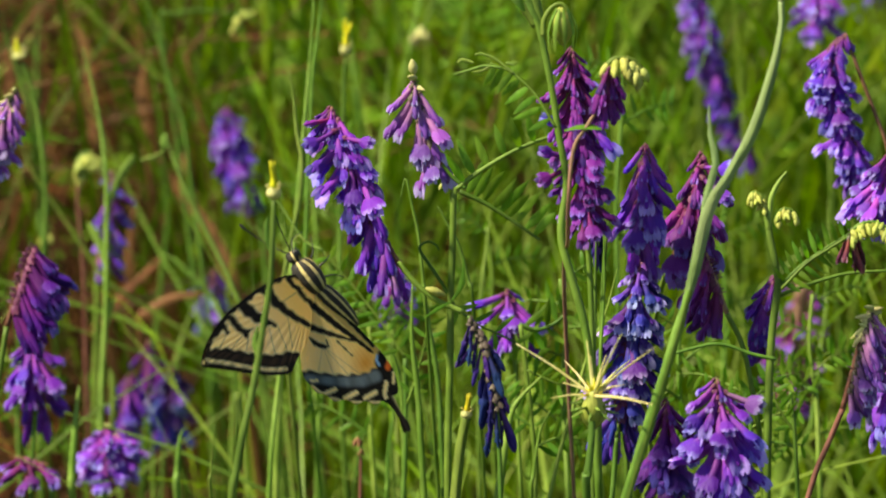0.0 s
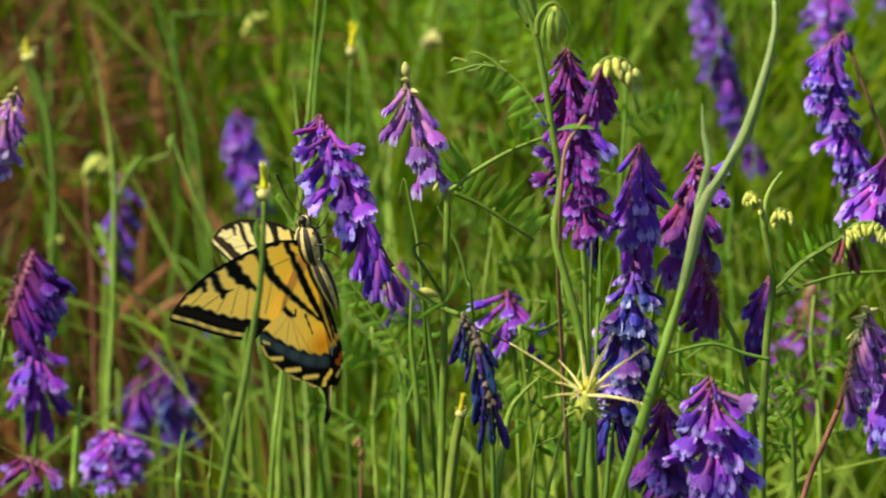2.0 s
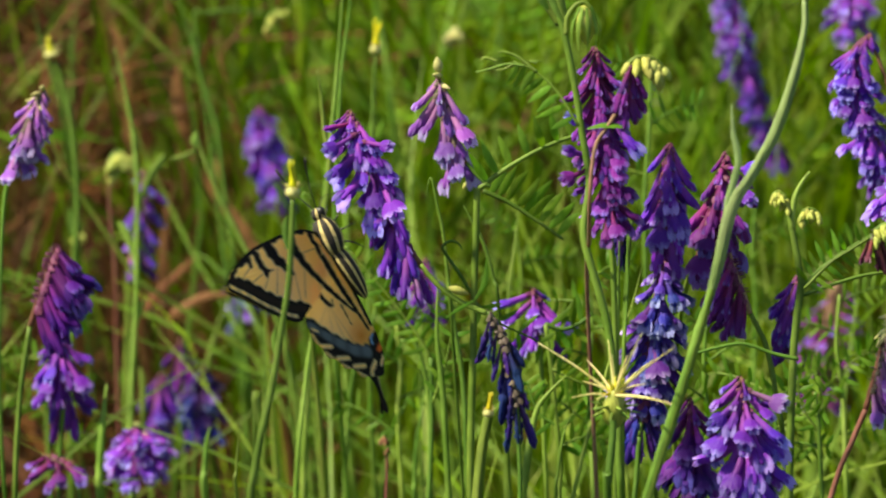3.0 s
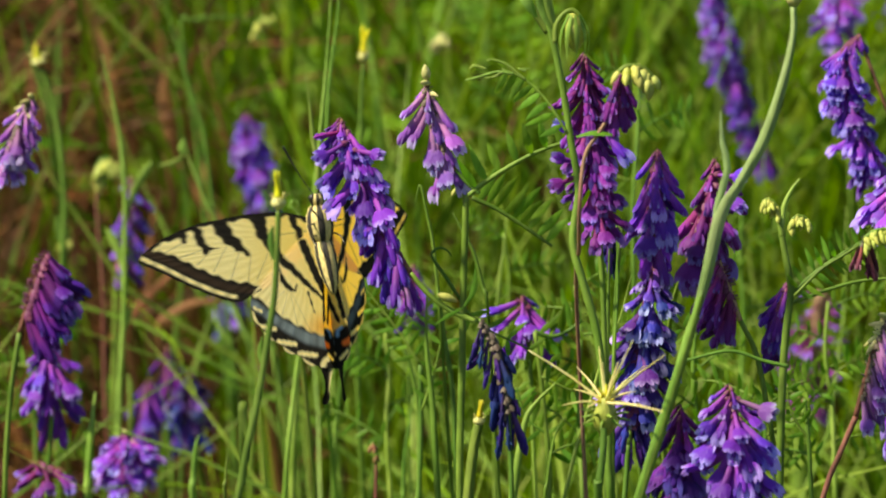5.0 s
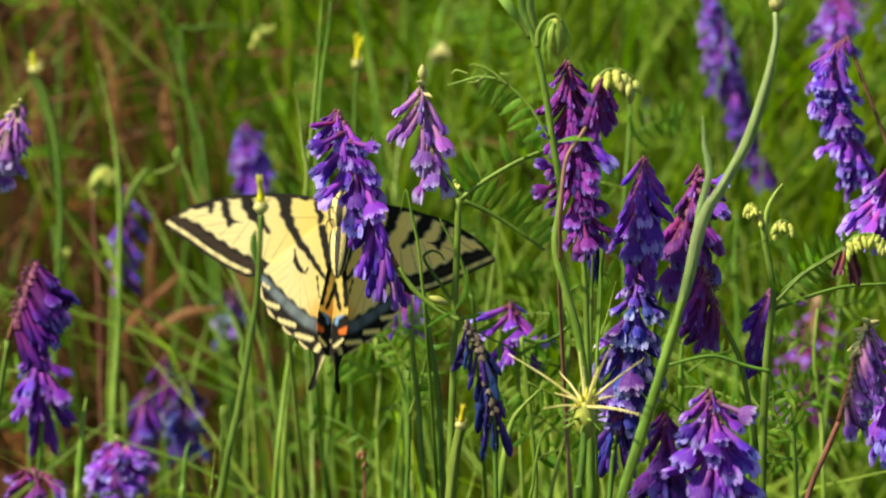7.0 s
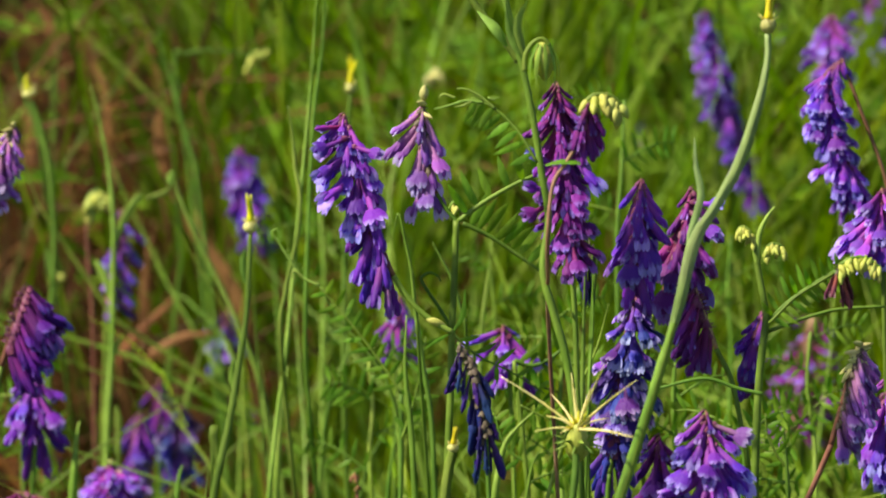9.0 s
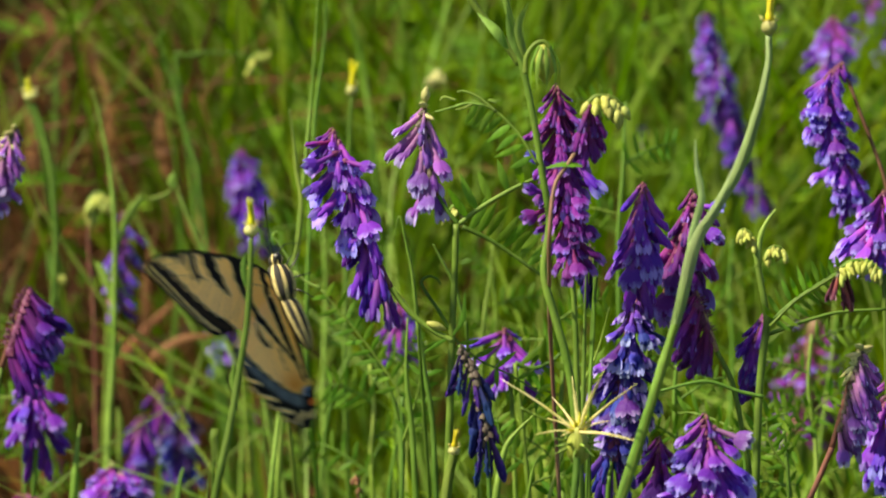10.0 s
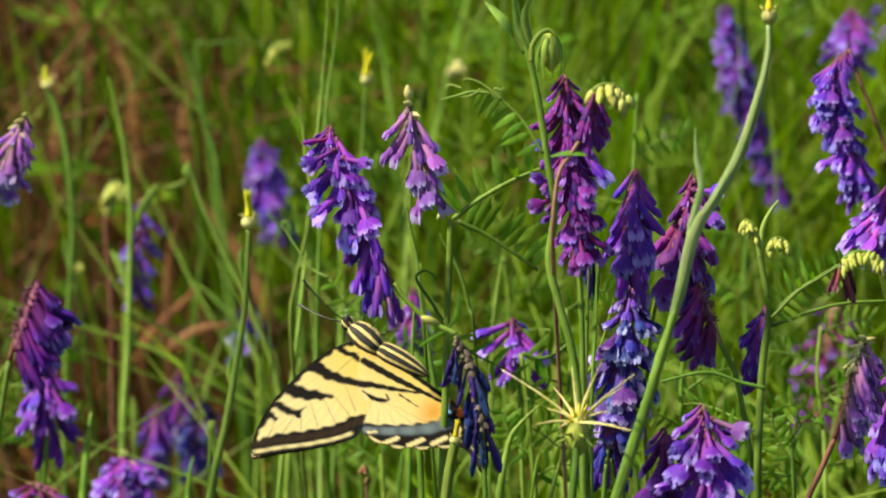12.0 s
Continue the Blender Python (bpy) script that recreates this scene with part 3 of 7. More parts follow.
def star_thistle(at, foot, spines, label):
    """A spent star-thistle head: green bulb, yellow eye and long straw-yellow spines."""
    root = Vector(ground_under(foot[-1]))
    ob = thing("star_thistle", root, label, "thistle")
    p = Vector(at) - root
    part("stem", tube(bmesh.new(), rooted([at, *foot], root), [0.0008, 0.0011, 0.0012, 0.0012], 8, off=root, ridge=0.15), STEM, ob)
    part("bulb", ovoid(bmesh.new(), p + Vector((0, 0, -0.0035)), (0, -0.15, 1), 0.0105, 0.0072, 12, 8, 0.3), LIME, ob, "round green scaly bulb")
    rng = random.Random(5)
    for i in range(18):
        a, el = rng.uniform(0, 6.28), rng.uniform(0.3, 1.4)
        d = Vector((math.cos(a) * math.cos(el), math.sin(a) * math.cos(el), math.sin(el)))
        part("floret", tube(bmesh.new(), [p, p + d * rng.uniform(0.003, 0.0055)], [0.0006, 0.0001], 4, 3), GOLD, ob, "small yellow floret")
    for tip in spines:
        e = Vector(tip) - root
        part("spine", tube(bmesh.new(), [p, p.lerp(e, 0.5) + Vector((0, 0, 0.0006)), e], [0.0004, 0.0003, 0.0001], 6, 8), SPINE, ob)
    for i in range(14):
        a = 6.283 * i / 14
        d = Vector((math.cos(a), math.sin(a), -0.25 + 0.5 * (i % 2)))
        part("scale", tube(bmesh.new(), [p + Vector((0, 0, -0.003)) + d * 0.0028, p + Vector((0, 0, -0.003)) + d * 0.0062], [0.0005, 0.0001], 5, 3), PALE_STEM, ob)
    return ob


# ---- butterfly ----
def ring(points, n):
    """A closed smooth outline through the given points."""
    p = [Vector((*a, 0)) for a in points]
    out = []
    m = len(p)
    for i in range(n):
        s = i / n * m
        k, t = int(s) % m, s - int(s)
        a, b, c, d = p[k - 1], p[k], p[(k + 1) % m], p[(k + 2) % m]
        out.append(0.5 * (2 * b + (c - a) * t + (2 * a - 5 * b + 4 * c - d) * t * t + (3 * b - a - 3 * c + d) * t ** 3))
    return out


def near(x, y, a, b, wa, wb):
    """How deep a point lies in a tapering band from a to b: above 0 inside."""
    ax, ay, bx, by = *a, *b
    t = max(0.0, min(1.0, ((x - ax) * (bx - ax) + (y - ay) * (by - ay)) / ((bx - ax) ** 2 + (by - ay) ** 2)))
    return (wa + (wb - wa) * t) / 2 - math.hypot(x - ax - (bx - ax) * t, y - ay - (by - ay) * t)


def step(v, soft=0.22):
    return max(0.0, min(1.0, 0.5 + v / soft))


def blend(a, b, f):
    return tuple(p + (q - p) * f for p, q in zip(a, b))


# red, green, blue, and how much light the scales let through
YELLOW, INK, SLATE, RUST = (0.88, 0.71, 0.24, 1), (0.005, 0.004, 0.003, 0), (0.115, 0.150, 0.175, 0), (0.78, 0.17, 0.03, 0.4)
PALE = (0.90, 0.80, 0.44, 1)
UMBER, AMBER, SKY = (0.022, 0.013, 0.008, 0), (0.70, 0.36, 0.06, 0.8), (0.16, 0.34, 0.60, 0)
FORE = [(0, 1.5), (8, 4.6), (16, 5.2), (23, 4.7), (31, 3.6), (38.5, 0.9), (43.2, -2.2), (45.0, -4.4), (43.2, -6.0), (39.3, -8.4), (33.9, -12.0), (28.4, -15.2), (24.6, -16.9), (21.8, -17.4), (18, -15.5), (10.5, -12), (3, -5), (-0.5, -1.5)]
HIND = [(0, 0), (7, -2.5), (15, -7.5), (20.6, -11.5), (22.6, -14.5), (22.7, -18.5), (21.6, -22.3), (19.2, -26.0), (16.6, -29.0), (13.6, -32.0), (10.8, -34.8), (8.0, -36.4), (4.6, -36.4), (1.6, -34.4), (-0.4, -29.5), (-0.8, -18), (-0.6, -7)]
EDGE = [(45.2, -4.6), (39.3, -8.2), (33.9, -11.9), (28.4, -15.1), (24.2, -16.9), (20.6, -17.6)]
MARGIN = [(22.7, -16.0), (22.5, -19.0), (21.6, -22.3), (19.2, -26.0), (16.6, -29.0), (13.6, -32.0), (10.8, -34.8), (8.0, -36.4)]
LOBES = [(22.8, -18.6), (20.6, -24.2), (16.4, -29.2), (12.2, -33.4), (4.6, -36.4)]
INNER_X, INNER_Y = (-1.0, 2.0, 5.1, 8.0, 13.3, 16.6, 20.4, 23.2), (-26.4, -28.0, -27.9, -26.7, -22.1, -18.4, -13.4, -10.6)


def chain(x, y, points, width, end=None):
    n = len(points) - 1
    end = width if end is None else end
    return max(near(x, y, a, b, width + (end - width) * k / n, width + (end - width) * (k + 1) / n) for k, (a, b) in enumerate(zip(points, points[1:])))


def fore_pigment(x, y):
    col = blend(YELLOW, PALE, step(x - 16, 14))
    wob = 0.22 * math.sin(1.7 * x + 0.9 * y) + 0.14 * math.sin(3.1 * y - x)
    bars = [((7.0, 3.8), (4.6, -3.8), 1.5, 1.6), ((4.6, -3.8), (2.1, -12.7), 1.6, 1.3), ((15.6, 4.8), (14.5, -0.7), 3.5, 2.7), ((14.5, -0.7), (12.0, -5.2), 2.7, 1.9), ((12.0, -5.2), (8.6, -9.4), 1.9, 1.4), ((8.6, -9.4), (4.6, -14.6), 1.4, 1.0),
            ((25.2, 4.6), (23.8, 0.5), 3.8, 3.2), ((23.8, 0.5), (21.0, -2.8), 3.2, 2.3), ((21.0, -2.8), (18.9, -4.9), 2.3, 1.0), ((31.1, 3.2), (29.8, -0.5), 2.2, 2.0), ((29.8, -0.5), (28.9, -3.1), 2.0, 1.7), ((28.9, -3.1), (25.8, -2.8), 0.9, 0.4),
            ((37.6, 0.6), (33.9, 1.4), 1.2, 1.5), ((33.9, 1.4), (33.6, -0.5), 1.6, 1.0), ((0, 1.5), (8, 4.6), 1.4, 1.6), ((8, 4.6), (16, 5.2), 1.6, 1.6), ((16, 5.2), (31, 3.7), 1.6, 1.5), ((31, 3.7), (38.5, 1.0), 1.5, 1.3), ((38.5, 1.0), (45, -4.2), 1.3, 1.2)]
    ink = max(step(near(x, y, p, q, 1.16 * wa, 1.16 * wb) + wob, 0.4) for p, q, wa, wb in bars)
    veins = [((18.0, -5.0), (19.4, -12.4)), ((20.6, -3.8), (23.4, -11.0)), ((24.0, -2.9), (27.6, -9.0)), ((27.0, -2.8), (31.4, -6.9)), ((29.6, -3.0), (35.4, -4.6)), ((33.7, -0.5), (38.6, -2.9)), ((13.6, -5.0), (17.2, -12.0)), ((13.2, -1.0), (3.6, -0.6))]
    ink = max(ink, max(0.62 * step(near(x, y, p, q, 0.24, 0.34), 0.26) for p, q in veins))
    deep = -chain(x, y, EDGE, 0.0)
    band = 5.2 + 0.25 * math.cos(x * 1.9) - 1.2 * step(x - 40, 5)
    col = blend(col, INK, max(ink, step(band - deep, 0.5)))
    col = blend(col, UMBER, step(0.85 - abs(deep - 3.3), 0.7))
    line = step(0.5 - abs(deep - 1.25), 0.3) * step(x - 22.6, 1.2)
    return blend(col, PALE, line * (0.8 + 0.2 * math.cos(x * 1.9)) * step(44.4 - x, 0.8))


def hind_pigment(x, y):
    col = blend(YELLOW, PALE, step(x - 8, 12))
    glow = math.hypot((x - 5.6) / 1.35, y + 25.2)
    col = blend(col, AMBER, 0.95 * step(2.7 - glow, 4.5))
    bars = [((-0.4, -2), (-0.2, -24), 1.6, 1.2), ((5.0, -3.0), (3.8, -12.4), 1.9, 1.6), ((3.8, -12.4), (2.3, -20.6), 1.6, 1.0), ((2.3, -20.6), (1.6, -25), 1.0, 0.8), ((12.4, -4.6), (9.6, -8.4), 2.0, 1.6), ((9.6, -8.4), (6.6, -13.8), 1.5, 1.1), ((6.6, -13.8), (2.5, -20.4), 1.1, 0.4),
            ((12.7, -7.8), (12.7, -11.0), 0.4, 1.1), ((12.7, -11.0), (11.3, -13.8), 1.3, 1.0), ((11.3, -13.8), (10.2, -14.3), 0.8, 0.7), ((10.2, -14.3), (9.5, -13.0), 0.6, 0.3), ((7.2, -15.6), (7.0, -21.0), 0.5, 0.3)]
    ink = max(step(near(x, y, p, q, 1.22 * wa, 1.22 * wb) + 0.1 * math.sin(2.3 * y), 0.35) for p, q, wa, wb in bars)
    for q in ((18.6, -16.2), (15.4, -19.6), (12.2, -23.0), (9.4, -25.4)):
        ink = max(ink, 0.4 * step(near(x, y, (11.6, -13.0), q, 0.1, 0.3), 0.26))
    out = 0.74 * (float(np.interp(x, INNER_X, INNER_Y)) - y) + 0.28 * math.cos(2.2 * x + 0.6)
    col = blend(col, INK, max(ink, step(out, 0.5)))
    lobe = min(math.hypot(x - a, y - b) for a, b in ((21.6, -15.6), (18.0, -19.6), (14.4, -23.4), (10.6, -26.8), (6.2, -29.2)))
    col = blend(col, SLATE, step(chain(x, y, [(22.0, -14.6), (18.4, -19.2), (14.6, -23.4), (10.6, -27.2), (6.0, -29.6)], 2.0, 3.2), 1.0) * (0.55 + 0.45 * step(1.9 - lobe, 2.0)))
    for pts, w in ((((22.0, -15.8), (20.4, -17.2)), 0.6), (((21.9, -20.8), (18.3, -22.5)), 1.1), (((18.2, -26.0), (14.2, -27.7)), 1.2), (((13.6, -30.4), (9.8, -31.9)), 1.2), (((9.2, -36.0), (8.1, -34.1), (5.2, -32.8)), 1.3), (((3.6, -34.4), (1.4, -33.0)), 0.9)):
        col = blend(col, PALE, step(chain(x, y, list(pts), w) + 0.08 * math.sin(5 * x), 0.3))
    rim = -chain(x, y, MARGIN, 0.0)
    lip = min(math.hypot(x - a, y - b) for a, b in LOBES)
    col = blend(col, PALE, 0.9 * step(0.34 - rim, 0.3) * step(1.9 - lip, 0.8))
    col = blend(col, INK, step(near(x, y, (0.2, -28.0), (2.6, -28.2), 3.4, 2.8), 0.8))
    col = blend(col, SKY, step(chain(x, y, [(2.9, -28.4), (2.5, -27.2), (1.2, -26.6)], 0.9, 0.6), 0.5))
    return blend(col, RUST, step(near(x, y, (-0.4, -30.4), (1.6, -30.8), 1.9, 1.5), 0.6))


def wing_mesh(name, outline, pigment, side, camber, lift, scallop=0.0, stretch=0.0):
    bm = bmesh.new()
    layer = bm.verts.layers.float_color.new("pigment")
    rim = ring(outline, 224)
    hub = Vector((1.0, -2.0, 0))
    m = 74
    rows = []
    for i in range(1, m + 1):
        row = []
        for j, e in enumerate(rim):
            p = hub.lerp(e, (i / m) ** 0.8)
            if scallop and i > m - 4 and e.y < -17:
                lip = min(math.hypot(e.x - a, e.y - b) for a, b in LOBES)
                p += (p - Vector((6, -18, 0))).normalized() * scallop * (1.8 * math.exp(-(lip / 1.7) ** 2) - 1) * (i - m + 4) / 4
            v = bm.verts.new((side * (p.x + stretch * p.x * abs(p.x)) * 0.001, p.y * 0.001, (camber * p.x * p.x * 0.0011 + lift + 0.03 * math.sin(j * 0.7) * (i / m)) * 0.001))
            v[layer] = pigment(p.x, p.y)
            row.append(v)
        rows.append(row)
    for a, b in zip(rows, rows[1:]):
        for j in range(len(rim)):
            k = (j + 1) % len(rim)
            bm.faces.new((a[j], a[k], b[k], b[j]) if side > 0 else (a[j], b[j], b[k], a[k]))
    c = bm.verts.new((side * 0.001, -0.002, lift * 0.001))
    c[layer] = pigment(1, -2)
    for j in range(len(rim)):
        bm.faces.new((c, rows[0][j], rows[0][(j + 1) % len(rim)]))
    return bm


def tail_mesh(side):
    """The narrow spoon-ended tail of a hind wing, black with a pale edge near its root."""
    bm = bmesh.new()
    layer = bm.verts.layers.float_color.new("pigment")
    rows = []
    for i in range(15):
        t = i / 14
        x, y = 7.6 + 1.6 * t + 2.0 * t * t, -34.6 - 10.6 * t
        w = 1.9 * (1 - t) ** 3 + 0.5 + 0.55 * math.exp(-((t - 0.86) / 0.14) ** 2)
        if i == 14:
            w = 0.5
        row = []
        for j in range(5):
            s = j / 2 - 1
            v = bm.verts.new((side * (x + s * w) * 0.001, y * 0.001, (0.25 * (1 - s * s) + 0.9 * t * t) * 0.001))
            v[layer] = blend(INK, PALE, step(0.62 - t, 0.3) * step(-0.6 - s, 0.3))
            row.append(v)
        rows.append(row)
    for a, b in zip(rows, rows[1:]):
        for j in range(4):
            bm.faces.new((a[j], a[j + 1], b[j + 1], b[j]))
    return bm


def butterfly():
    """A tiger swallowtail: head to +y, back to +z; the wings turn about the body."""
    bf = thing("butterfly", (0, 0, 0), "yellow swallowtail butterfly with black tiger stripes and tailed wings", "butterfly")
    mm = 0.001

    def body(name, stations, label=""):
        bm = bmesh.new()
        rows = []
        for y, z, r in stations:
            r *= 1.12
            rows.append([bm.verts.new((r * math.cos(a) * mm, y * mm, (z + r * 1.05 * math.sin(a)) * mm)) for a in (6.2832 * j / 24 for j in range(24))])
        for a, b in zip(rows, rows[1:]):
            for j in range(24):
                f = bm.faces.new((a[j], b[j], b[(j + 1) % 24], a[(j + 1) % 24]))
                f.material_index = 0 if j in (1, 2, 4, 5, 6, 7, 8, 10, 11, 14, 15, 18, 19, 22, 23) else 1
        for f in (bm.faces.new(rows[0]), bm.faces.new(rows[-1][::-1])):
            f.material_index = 0
        return part(name, bm, [BLACK_FUR, YELLOW_FUR], bf, label)

    body("thorax", [(6.2, -0.3, 1.0), (5.4, -0.4, 2.1), (3.5, -0.5, 2.9), (0.5, -0.6, 3.2), (-2.2, -0.7, 2.7), (-3.8, -0.8, 1.9)], "furry black and yellow striped thorax")
    body("abdomen", [(-2.8, -1.0, 1.7), (-4.5, -1.4, 2.3), (-7, -2.0, 2.5), (-9.5, -2.7, 2.4), (-12, -3.3, 2.1), (-14.3, -3.9, 1.6), (-16.2, -4.3, 1.0), (-17.2, -4.5, 0.3)], "yellow abdomen with black stripes")
    head = body("head", [(9.0, -0.6, 0.4), (8.6, -0.6, 1.2), (7.6, -0.5, 1.7), (6.6, -0.4, 1.6), (6.0, -0.3, 1.1)])
    for s in (-1, 1):
        part("eye", ovoid(bmesh.new(), (s * 1.35 * mm, 7.9 * mm, -0.5 * mm), (s, 0.3, 0), 2.0 * mm, 2.4 * mm, 12, 8), CHITIN, head, "black round eye")
        part("antenna", tube(bmesh.new(), [Vector((s * 0.6, 8.6, 0)) * mm, Vector((s * 3.2, 14, 1.4)) * mm, Vector((s * 5.8, 20, 2.0)) * mm, Vector((s * 6.6, 22, 1.9)) * mm], [0.00016, 0.00013, 0.00016, 0.0004, 0.0003], 6, 20), CHITIN, head, "thin black clubbed antenna")
        for y, dx, dy, dz in ((4.0, 4.0, 4.5, -6.5), (1.5, 5.2, 0.5, -7.5), (-1.2, 5.0, -3.5, -7.0)):
            part("leg", tube(bmesh.new(), [Vector((s * 1.4, y, -2.4)) * mm, Vector((s * dx * 0.75, y + dy * 0.3, -4.0)) * mm, Vector((s * dx * 0.8, y + dy, dz)) * mm], [0.0003, 0.00022, 0.0001], 6, 10), CHITIN, bf)
    part("proboscis", tube(bmesh.new(), [Vector((0, 8.6, -1.2)) * mm, Vector((0, 11.0, -4.0)) * mm, Vector((0, 10.6, -8.5)) * mm], [0.00018, 0.00014, 0.0001], 6, 10), CHITIN, bf)
    wings = {}
    for s, key in ((1, "r"), (-1, "l")):
        hind = part("hindwing", wing_mesh("hindwing", HIND, hind_pigment, s, 0.6, -0.25, 0.55), WING, bf, "yellow hind wing with a black and blue border")
        part("tail", tail_mesh(s), WING, hind, "black spoon-shaped tail")
        fore = part("forewing", wing_mesh("forewing", FORE, fore_pigment, s, 0.6, 0.1, 0.0, 0.0016), WING, bf, "yellow forewing with black tiger bars")
        wings[key] = (fore, hind)
    return bf, wings


bf, wings = butterfly()


# ---- the meadow in the foreground ----
ground()

node_root = [(0.0016, 0.0203, 0.3207)]
vine_root = ground_under(node_root[0])
rac_a = raceme("vetch_spike", [(-0.0260, 0.0374, 0.3732), (-0.0243, 0.0354, 0.3672), (-0.0206, 0.0314, 0.3549), (-0.0166, 0.0270, 0.3413), (-0.0134, 0.0247, 0.3343)], [(-0.0134, 0.0247, 0.3343), (-0.0092, 0.0228, 0.3284), (-0.0041, 0.0214, 0.3239), (0.0016, 0.0203, 0.3207)], VIOLET, 44, 0.0130, 11,
               "violet vetch flower spike with pale lilac lips", (56, 10), (-125, 50), ("open", "open", "closed"), RED_STEM, 0.0018, root=node_root[0], stalk_below=PALE_STEM)
rac_b = raceme("vetch_spike", [(-0.0055, 0.0462, 0.3736), (-0.0059, 0.0447, 0.3689), (-0.0049, 0.0420, 0.3607), (-0.0023, 0.0391, 0.3518)], [(-0.0023, 0.0391, 0.3518), (0.0001, 0.0379, 0.3481), (0.0027, 0.0370, 0.3451)], PINK, 12, 0.0125, 12,
               "slender pinkish lilac vetch spike with a cream bud tip", (50, 12), (-110, 60), ("closed", "open"), RED_STEM, 0.0013, 3, CREAM, root=[(0.0027, 0.0370, 0.3451)][0])
part("bud", ovoid(bmesh.new(), Vector((-0.0055, 0.0462, 0.3764)) - rac_b.location, (0.05, 0, 1), 0.0044, 0.0027, 10, 8, 0.2), CREAM, rac_b, "plump cream bud at the tip")
rac_d = raceme("vetch_spike", [(0.0272, 0.0088, 0.3899), (0.0277, 0.0058, 0.3806), (0.0288, 0.0014, 0.3673), (0.0305, -0.0037, 0.3513)], [(0.0305, -0.0037, 0.3513), (0.0316, -0.0089, 0.3354), (0.0323, -0.0150, 0.3167)], MAGENTA, 60, 0.0100, 13,
               "reddish purple vetch spike, thick with drooping florets", (50, 22), (-105, 105), ("closed", "open"), PINK_STEM, 0.0017, reach=1.0)
rac_d2 = raceme("vetch_spike", [(0.0356, -0.0291, 0.3980), (0.0338, -0.0303, 0.3944), (0.0335, -0.0320, 0.3892)], [(0.0335, -0.0320, 0.3892), (0.0295, -0.0339, 0.3833), (0.0260, -0.0358, 0.3775), (0.0248, -0.0396, 0.3658), (0.0251, -0.0300, 0.3520), (0.0256, 0.0060, 0.3360)], MAGENTA, 11, 0.0098, 14,
                "young vetch spike with curled lime buds at its tip", (30, 12), (-60, 110), ("closed",), PINK_STEM, 0.0012, stalk_below=PINK_STEM)
curl_bud([(0.0342, -0.0295, 0.3970), (0.0365, -0.0290, 0.3985), (0.0404, -0.0291, 0.3980), (0.0431, -0.0300, 0.3954)], 0.0063, LIME, 8)(rac_d2, rac_d2.location.copy())
rac_e = raceme("vetch_spike", [(0.0488, 0.0129, 0.3637), (0.0483, 0.0107, 0.3570), (0.0477, 0.0076, 0.3476), (0.0471, 0.0050, 0.3396)], [(0.0471, 0.0050, 0.3396), (0.0466, 0.0260, 0.3250), (0.0456, 0.0420, 0.3000)], VIOLET, 30, 0.0130, 15,
               "deep violet vetch spike hanging in a narrow plume", (32, 6), (-110, 110), ("closed", "open", "closed"), RED_STEM, 0.0016)
rac_e2 = raceme("vetch_spike", [(0.0483, 0.0237, 0.3311), (0.0463, 0.0199, 0.3196), (0.0440, 0.0160, 0.3073), (0.0423, 0.0120, 0.2951), (0.0412, 0.0093, 0.2869)], [(0.0412, 0.0093, 0.2869), (0.0406, 0.0067, 0.2788), (0.0398, 0.0040, 0.2706)], BLUE, 56, 0.0134, 16,
                "faded bluish vetch spike with pale lilac lips", (52, 18), (-110, 110), ("open", "open", "limp"), PALE_STEM, 0.0016)
rac_e3 = raceme("vetch_spike", [(0.0553, 0.0524, 0.2821), (0.0556, 0.0497, 0.2737), (0.0550, 0.0465, 0.2639)], [(0.0550, 0.0465, 0.2639), (0.0538, 0.0429, 0.2528)], DARK, 18, 0.0140, 17,
                "dark violet vetch spike low among stems", (45, 15), (-110, 110), ("open",))
rac_f = raceme("vetch_spike", [(0.0619, 0.0239, 0.3582), (0.0603, 0.0214, 0.3506), (0.0577, 0.0188, 0.3425), (0.0542, 0.0152, 0.3317)], [(0.0542, 0.0152, 0.3317), (0.0524, 0.0330, 0.3180), (0.0510, 0.0480, 0.2950)], MAGENTA, 22, 0.0148, 18,
               "magenta and violet vetch spike behind a tall green stem", (45, 12), (-80, 110), ("closed", "closed", "open"), RED_STEM, 0.0016)
rac_f2 = raceme("vetch_spike", [(0.0627, 0.0122, 0.3354), (0.0647, 0.0103, 0.3296), (0.0678, 0.0074, 0.3209)], [(0.0678, 0.0074, 0.3209), (0.0718, 0.0048, 0.3128), (0.0746, 0.0004, 0.2993)], MAGENTA, 17, 0.0126, 19,
                "dull magenta vetch spike with withering florets", (42, 20), (-130, -10), ("closed", "limp", "closed"), PINK_STEM, 0.0016)
rac_s = raceme("vetch_spike", [(0.0802, 0.0143, 0.3287), (0.0788, 0.0126, 0.3236), (0.0779, 0.0104, 0.3168)], [(0.0779, 0.0104, 0.3168), (0.0784, 0.0078, 0.3087), (0.0779, 0.0034, 0.2952)], VIOLET, 16, 0.0128, 20,
               "small violet vetch spike against a green stem", (36, 16), (-130, 0), ("closed", "limp"), STEM, 0.0014)
rac_i = raceme("vetch_spike", [(0.0623, -0.0491, 0.3244), (0.0632, -0.0516, 0.3166), (0.0643, -0.0542, 0.3088), (0.0653, -0.0567, 0.3010)], [(0.0653, -0.0567, 0.3010), (0.0659, -0.0596, 0.2919)], VIOLET, 34, 0.0128, 21,
               "full violet vetch spike with flaring florets", (62, 22), (-115, 115), ("open", "open"), RED_STEM, 0.0017, reach=1.0)
